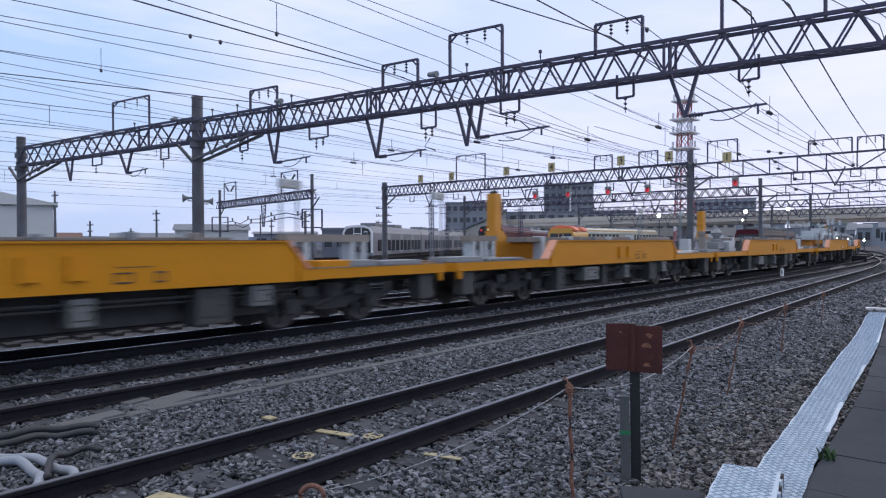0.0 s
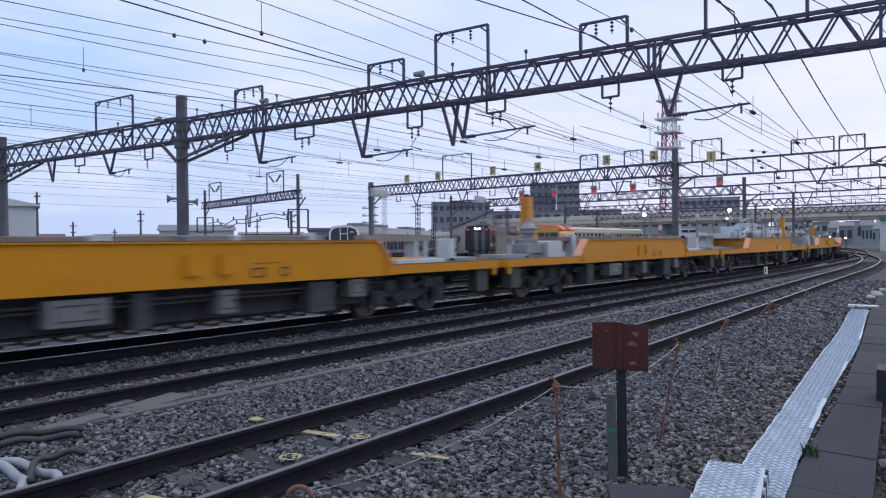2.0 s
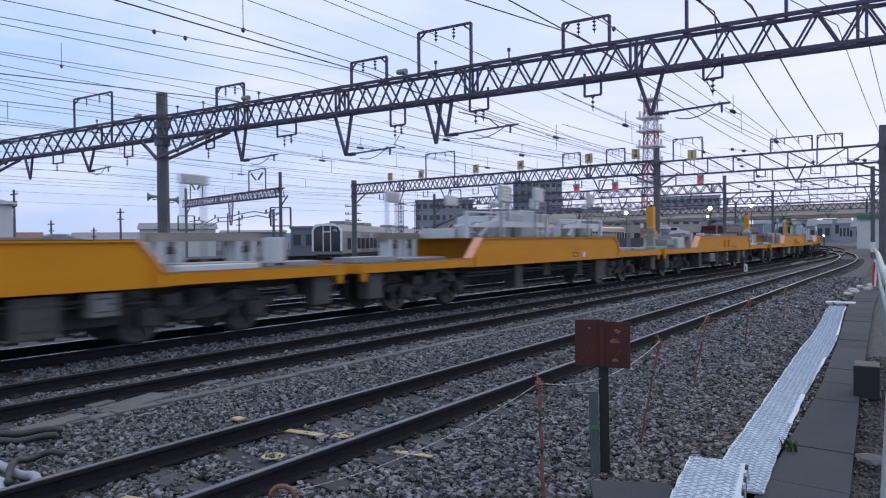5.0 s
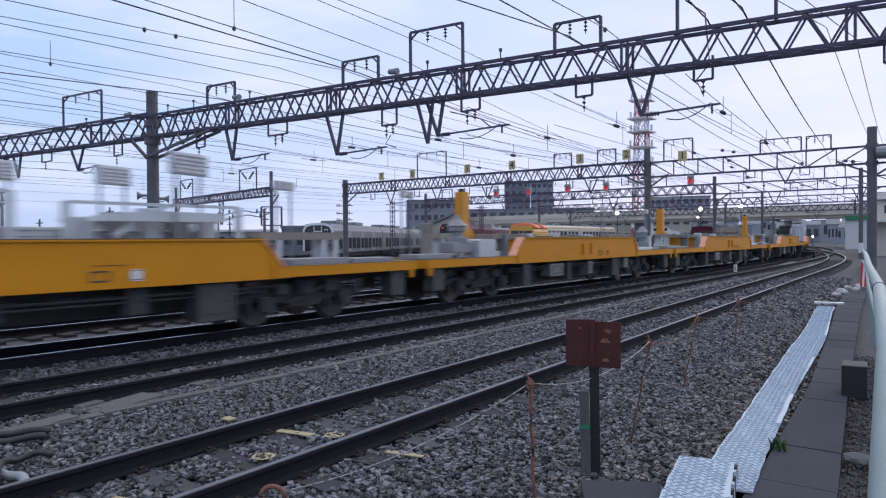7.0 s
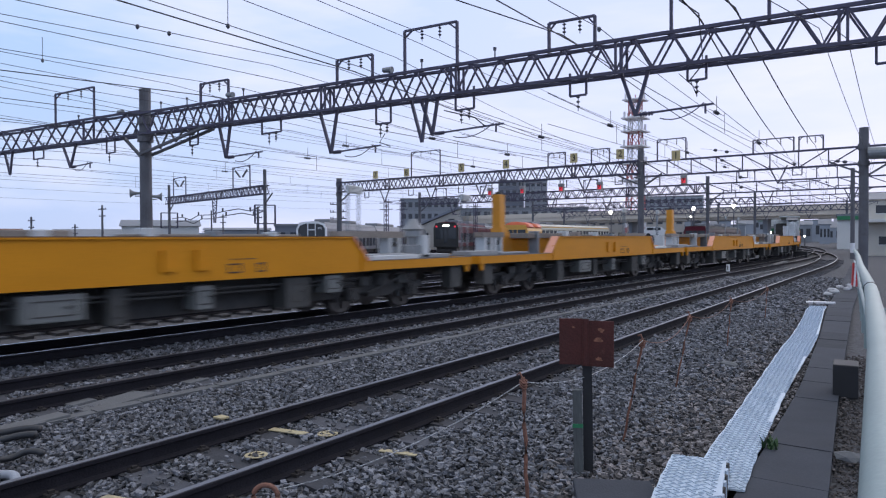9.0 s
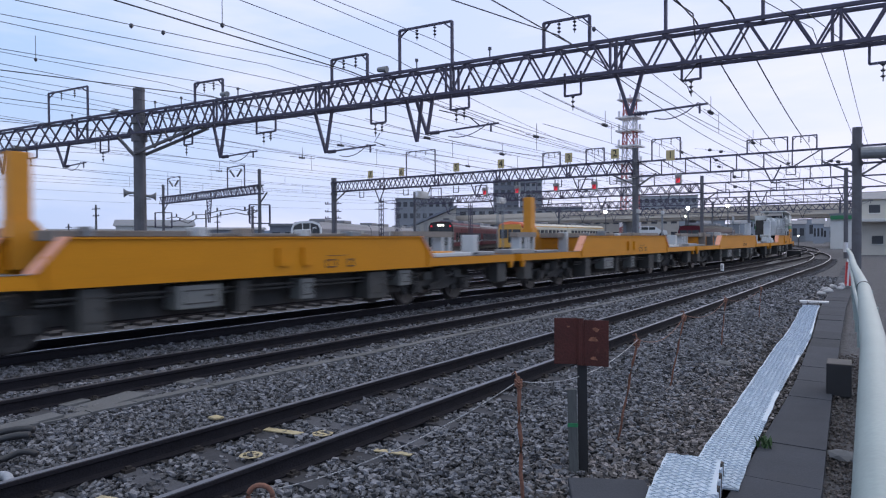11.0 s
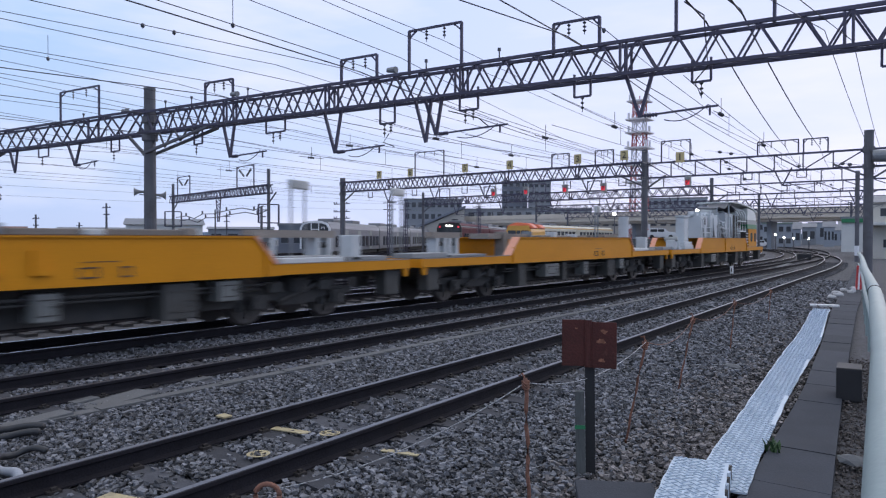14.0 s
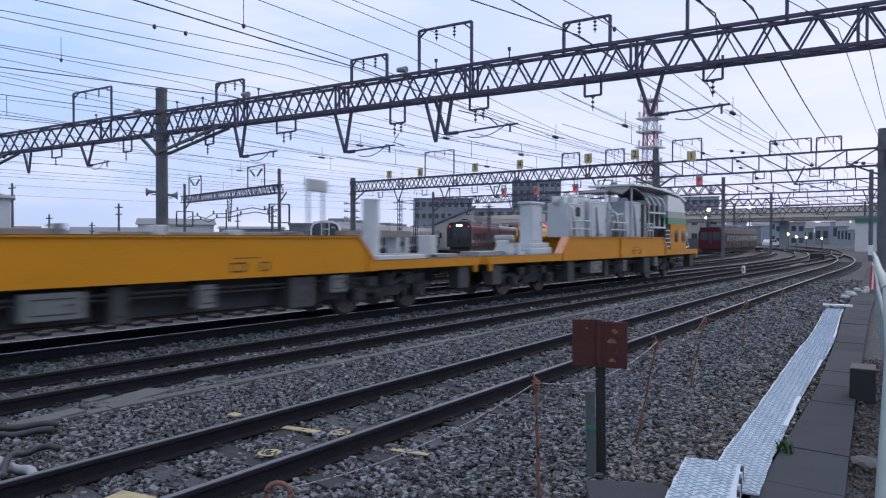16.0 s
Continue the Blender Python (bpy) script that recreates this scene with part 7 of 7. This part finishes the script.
def radio_tower():
    x, y = bearing(-21.3, 190)
    g = empty("radio_tower", pose(x, y, 0), "red and white lattice radio tower", "tower")
    h = 38.0
    for k in range(9):
        z0, z1 = h * k / 9, h * (k + 1) / 9
        w0, w1 = 2.1 - 0.8 * min(1, z0 / h * 1.15), 2.1 - 0.8 * min(1, z1 / h * 1.15)
        bm = bmesh.new()
        c = [(-1, -1), (1, -1), (1, 1), (-1, 1)]
        for i in range(4):
            a, b = c[i], c[(i + 1) % 4]
            bar(bm, (a[0] * w0, a[1] * w0, z0), (a[0] * w1, a[1] * w1, z1), 0.30)
            bar(bm, (a[0] * w0, a[1] * w0, z0), (b[0] * w1, b[1] * w1, z1), 0.15)
            bar(bm, (b[0] * w0, b[1] * w0, z0), (a[0] * w1, a[1] * w1, z1), 0.15)
            bar(bm, (a[0] * w1, a[1] * w1, z1), (b[0] * w1, b[1] * w1, z1), 0.18)
        part("lattice_section", bm, M["tower_red" if k % 2 == 0 else "tower_white"], g)
    for z, w in ((16.5, 3.4), (21, 3.2), (25.5, 3.0), (29.5, 2.9), (33.0, 2.9), (37.8, 2.6)):
        boxes("platform", g, M["tower_white"], [(-w, w, -w, w, z, z + 0.35)])
        for s in (-1, 1):
            for t2 in (-0.6, 0.3):
                bm = bmesh.new()
                tube(bm, [(s * w * 0.8, t2 * w, z + 0.3), (s * w * 0.8, t2 * w, z + 2.0)], 0.3, 8)
                part("antenna", bm, M["tower_white"], g)
    bm = bmesh.new()
    tube(bm, [(0, 0, h), (0, 0, h + 1.5)], 0.12, 6)
    part("mast_tip", bm, M["tower_red"], g)


radio_tower()

# yard lamps on poles, lit
for b, d, z in ((-23.2, 126, 6.2), (-20.7, 150, 5.4), (-16.9, 120, 6.4), (-17.1, 121, 5.1), (-14.03, 120, 6.75), (-11.4, 120, 2.45), (-10.84, 122, 2.0), (-10.2, 130, 1.9), (-9.2, 140, 1.8)):
    x, y = bearing(b, d)
    g = empty("yard_light", pose(x, y, 0), "lit white yard floodlight on a slim pole", "floodlight", "yard floodlights")
    bm = bmesh.new()
    tube(bm, [(0, 0, -0.2), (0, 0, z)], 0.09, 8)
    part("pole", bm, M["gantry_post"], g)
    bm = bmesh.new()
    bmesh.ops.create_icosphere(bm, subdivisions=2, radius=0.30 if z > 6 else 0.15, matrix=Matrix.Translation((0, -0.2, z)))
    part("lamp", bm, M["white_light"], g, "glowing white lamp", smooth=True)


def car(b, d, turn, mat, label, z=1.75):
    x, y = bearing(b, d)
    g = empty("parked_car", pose(x, y, z, 0, 0, turn), label, "car", "parked cars")
    bm = bmesh.new()
    prism(bm, [(-2.1, 0.3), (2.1, 0.3), (2.1, 0.8), (1.9, 0.95), (1.0, 1.0), (0.5, 1.5), (-1.6, 1.55), (-2.05, 1.0)], "y", -0.8, 0.8)
    bmesh.ops.bevel(bm, geom=list(bm.edges), offset=0.06, segments=2, affect="EDGES")
    part("body", bm, M[mat], g)
    boxes("side_window", g, M["glass"], [(-1.5, -0.55, -0.82, -0.79, 1.02, 1.42), (-0.45, 0.4, -0.82, -0.79, 1.02, 1.42)])
    for sx in (-1.3, 1.3):
        bm = bmesh.new()
        tube(bm, [(sx, -0.84, 0.31), (sx, -0.62, 0.31)], 0.31, 16)
        part("wheel", bm, M["black"], g)


bx, by = bearing(-19.2, 104)
bm = bmesh.new()
box(bm, -9, 9, -0.5, 6, -0.5, 1.75)
t = tagged(part("parking_deck", bm, M["concrete"]), "raised concrete parking deck", "parking deck", "", "structure")
t.matrix_basis = pose(bx, by, 0, 0, 0, 19)
car(-19.6, 105, 19, "car_white", "white minivan parked on the raised deck")
car(-12.5, 158, 70, "car_white", "white car parked beside the far tracks", 0.0)
car(-11.6, 166, 70, "car_white", "white van parked beside the far tracks", 0.0)

# yard fence and far hills
fx = -86.0
fence = empty("yard_fence", None, "dark boundary fence along the far side of the yard", "fence")
for k in range(30):
    yy = -10 + k * 5.0
    boxes("fence_panel", fence, M["wall_dark"], [(fx, fx + 0.10, yy, yy + 4.92, 0, 0.55)])
    boxes("fence_post", fence, M["gantry_post"], [(fx, fx + 0.06, yy + o, yy + o + 0.06, 0.55, 1.3) for o in (0.2,)])
bm = bmesh.new()
boxes("fence_rail", fence, M["gantry_post"], [(fx, fx + 0.05, -10, 140, 1.26, 1.31)])
# hill strip; its haze is only the tint of the material
bm = bmesh.new()
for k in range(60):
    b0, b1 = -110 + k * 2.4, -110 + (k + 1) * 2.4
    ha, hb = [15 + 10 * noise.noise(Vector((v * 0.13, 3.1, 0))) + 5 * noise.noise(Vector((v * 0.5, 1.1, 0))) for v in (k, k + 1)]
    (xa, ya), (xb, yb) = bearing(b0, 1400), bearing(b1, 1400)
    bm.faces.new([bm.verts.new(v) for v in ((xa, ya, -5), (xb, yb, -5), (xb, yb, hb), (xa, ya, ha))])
tagged(part("far_hills", bm, M["hill"]), "low hills on the horizon, tinted blue-grey for haze", "hills", "", "structure")


# ---- pieces: sleepers and ballast ----
def sleeper_mesh(mat):
    bm = bmesh.new()
    prism(bm, [(-1.0, -0.12), (1.0, -0.12), (1.0, -0.005), (0.85, 0.012), (0.35, 0.012), (0.2, -0.004), (-0.2, -0.004), (-0.35, 0.012), (-0.85, 0.012), (-1.0, -0.005)], "y", -0.11, 0.11)
    return mesh_of("sleeper", bm, mat)


def clip_mesh():
    bm = bmesh.new()
    for s in (-0.5175 - 0.0475, 0.565):
        for o in (-0.085, 0.085):
            box(bm, s + o - 0.03, s + o + 0.03, -0.045, 0.045, 0.012, 0.036)
            box(bm, s + o - 0.015, s + o + 0.015, -0.02, 0.02, 0.036, 0.056)
    return mesh_of("rail_clip", bm, M["clip"])


SL, CL = sleeper_mesh(M["sleeper"]), clip_mesh()
# sleepers in the shade-darkened colour, for the train's own track
SL_SHADE = sleeper_mesh(M["shade_sleeper"])
for key, s0, s1 in (("a", -4.0, 60.0), ("b", -3.0, 45.0), ("c", 0.0, 50.0)):
    s = s0
    while s < s1:
        x, y, h = LINES[key].at(s)
        ob = new("sleeper", SL_SHADE if key == "c" else SL)
        ob.parent = TRACKS[key]
        ob.matrix_basis = pose(x, y, 0, 0, 0, -math.degrees(h) + random.uniform(-0.8, 0.8))
        if s < 30 and key != "c":
            cl = new("rail_clip", CL)
            cl.parent = ob
        s += 0.62
for key in "defgh":
    dark = M["shade_sleeper" if key == "d" else "sleeper"]
    bm = bmesh.new()
    s = 0.0
    while s < 90:
        x, y, h = LINES[key].at(s)
        box(bm, x - 1.0, x + 1.0, y - 0.11, y + 0.11, -0.08, 0.008)
        s += 0.62
    tagged(part("sleepers", bm, dark, TRACKS[key]), "row of concrete sleepers", "", "", "stuff")


def stones(name, regions, mat, label, seed):
    """Loose broken stones, thicker near by."""
    rng = np.random.default_rng(seed)
    ico = np.array([(x, y, z) for x in (-1, 1) for y in (-1, 1) for z in (-1, 1)]) * 0.72
    tri = np.array([(0, 1, 3), (0, 3, 2), (4, 6, 7), (4, 7, 5), (0, 4, 5), (0, 5, 1), (2, 3, 7), (2, 7, 6), (0, 2, 6), (0, 6, 4), (1, 5, 7), (1, 7, 3)])
    pos, size = [], []
    for r0, r1, density, s0, s1 in regions:
        a0, a1 = radians(-78), radians(2)
        n = int(0.5 * (a1 - a0) * (r1 * r1 - r0 * r0) * density)
        r, a = np.sqrt(rng.uniform(r0 * r0, r1 * r1, n)), rng.uniform(a0, a1, n)
        pos.append(np.stack([r * np.sin(a), r * np.cos(a)], 1))
        size.append(rng.uniform(s0, s1, n))
    return rng, ico, tri, np.concatenate(pos), np.concatenate(size)


def near_line(p, key):
    ln = LINES[key]
    bend = np.clip(p[:, 1] - ln.s0, 0, None)
    return p[:, 0] - (ln.x + p[:, 1] * math.tan(ln.th) - bend ** 2 / (2 * ln.r) + np.array([ln.shift(v) for v in p[:, 1]]))


def lay_stones(name, mat, keep, regions, label, seed):
    rng, ico, tri, p, s = stones(name, regions, mat, label, seed)
    off = {k: near_line(p, k) for k in "abcd"}
    ok = keep(p, off)
    for k in "abcd":
        o = np.abs(off[k])
        ok &= np.abs(o - 0.565) > 0.085
        # sleepers stay mostly bare between and beside the rails
        phase = np.mod((p[:, 1] + (4.0 if k == "a" else 3.0 if k == "b" else 0.0)) / 0.62 + 0.5, 1.0) - 0.5
        bare = (o < 0.98) & (np.abs(phase) * 0.62 < 0.12)
        ok &= ~(bare & (rng.random(len(p)) < 0.86))
    ok &= np.abs(p[:, 0] + 7.16 + 0.0199 * (p[:, 1] - 4)) > 0.085
    p, s = p[ok], s[ok]
    n = len(p)
    yaw, tilt, lean = rng.uniform(0, 2 * math.pi, n), rng.normal(0, 0.30, n), rng.normal(0, 0.30, n)
    q = np.stack([np.cos(yaw / 2), tilt / 2 * np.cos(yaw / 2) + lean / 2 * np.sin(yaw / 2), lean / 2 * np.cos(yaw / 2) - tilt / 2 * np.sin(yaw / 2), np.sin(yaw / 2)], 1)
    q /= np.linalg.norm(q, axis=1)[:, None]
    w, x, y, z = q.T
    rot = np.stack([np.stack([1 - 2 * (y * y + z * z), 2 * (x * y - w * z), 2 * (x * z + w * y)], 1), np.stack([2 * (x * y + w * z), 1 - 2 * (x * x + z * z), 2 * (y * z - w * x)], 1), np.stack([2 * (x * z - w * y), 2 * (y * z + w * x), 1 - 2 * (x * x + y * y)], 1)], 1)
    shape = ico[None] * rng.uniform(0.6, 1.25, (n, 8, 1)) * rng.uniform(0.55, 1.0, (n, 1, 3)) * np.array((1.5, 1.0, 0.75))
    co = np.einsum("nij,nkj->nki", rot, shape) * s[:, None, None]
    co[:, :, :2] += p[:, None, :]
    co[:, :, 2] += (rng.uniform(-0.045, 0.02, n))[:, None]
    me = bpy.data.meshes.new(name)
    me.vertices.add(n * 8)
    me.vertices.foreach_set("co", co.reshape(-1).astype(np.float32))
    faces = (tri[None] + (np.arange(n) * 8)[:, None, None]).reshape(-1)
    me.loops.add(len(faces))
    me.loops.foreach_set("vertex_index", faces.astype(np.int32))
    me.polygons.add(n * 12)
    me.polygons.foreach_set("loop_start", (np.arange(n * 12) * 3).astype(np.int32))
    me.update(calc_edges=True)
    me.polygons.foreach_set("use_smooth", np.zeros(n * 12, dtype=bool))
    me.validate()
    me.materials.append(M[mat])
    tagged(new(name, me), label, "ballast", "", "stuff")


def blend(p):
    """A ragged border between the grey ballast and the browner shoulder."""
    return 1.9 + 1.1 * np.mod(np.sin(p[:, 0] * 12.9 + p[:, 1] * 78.2) * 437.58, 1.0)


def mats_clear(p):
    lim = np.interp(p[:, 1], [e[0] for e in edge], [e[1] for e in edge])
    mid = np.interp(p[:, 1], [m[1] for m in mat_row], [m[0] for m in mat_row])
    return (p[:, 0] < lim - 0.02) & ((np.abs(p[:, 0] - mid) > 0.17) | (p[:, 1] > 19.4))


def left_of_shoulder(p, off):
    return (off["a"] < blend(p)) & mats_clear(p) & (p[:, 0] > -24) & (off["c"] > 0.62)


def shoulder(p, off):
    return (off["a"] >= blend(p)) & mats_clear(p)


def verge(p, off):
    lim = np.interp(p[:, 1], [e[0] for e in edge], [e[2] for e in edge])
    return (p[:, 0] > lim + 0.01) & (p[:, 0] < lim + 3.0)


lay_stones("ballast", "stone", left_of_shoulder, ((2.5, 9.5, 1900, 0.011, 0.032), (9.5, 17.0, 900, 0.020, 0.040), (17.0, 34.0, 190, 0.036, 0.062)), "loose dark grey broken ballast stones", 3)
lay_stones("shoulder_gravel", "stone_brown", shoulder, ((2.5, 9.5, 2100, 0.010, 0.031), (9.5, 18.0, 800, 0.016, 0.033), (18.0, 40.0, 90, 0.036, 0.06)), "rust-brown gravel on the track shoulder", 5)
lay_stones("verge_gravel", "stone_dirt", verge, ((2.5, 12.0, 900, 0.007, 0.019),), "fine brown gravel beside the covers", 7)


# ---- what moves ----
def way(t):
    return 7.1698 * t + 0.00441 * t * t


def motions():
    line = LINES["c"]
    for i, wagon in enumerate(CARS):
        rows = []
        for k in range(65):
            t = k * 0.25
            c = 3.43 + 16.914 * i - way(t)
            (xa, ya, _), (xb, yb, _) = line.at(c - BOGIE), line.at(c + BOGIE)
            rows.append((t, pose((xa + xb) / 2, (ya + yb) / 2, RAIL_TOP, 0, 0, math.degrees(math.atan2(xa - xb, yb - ya)))))
        walk(wagon, rows)
        wheels = [o for o in wagon.children_recursive if o.name.startswith("wheelset")]
        for w in wheels:
            y0 = w.location.y
            walk(w, [(k / 15, pose(0, y0, WHEEL_R, math.degrees(way(k / 15) / WHEEL_R), 0, 0)) for k in range(241)])


motions()
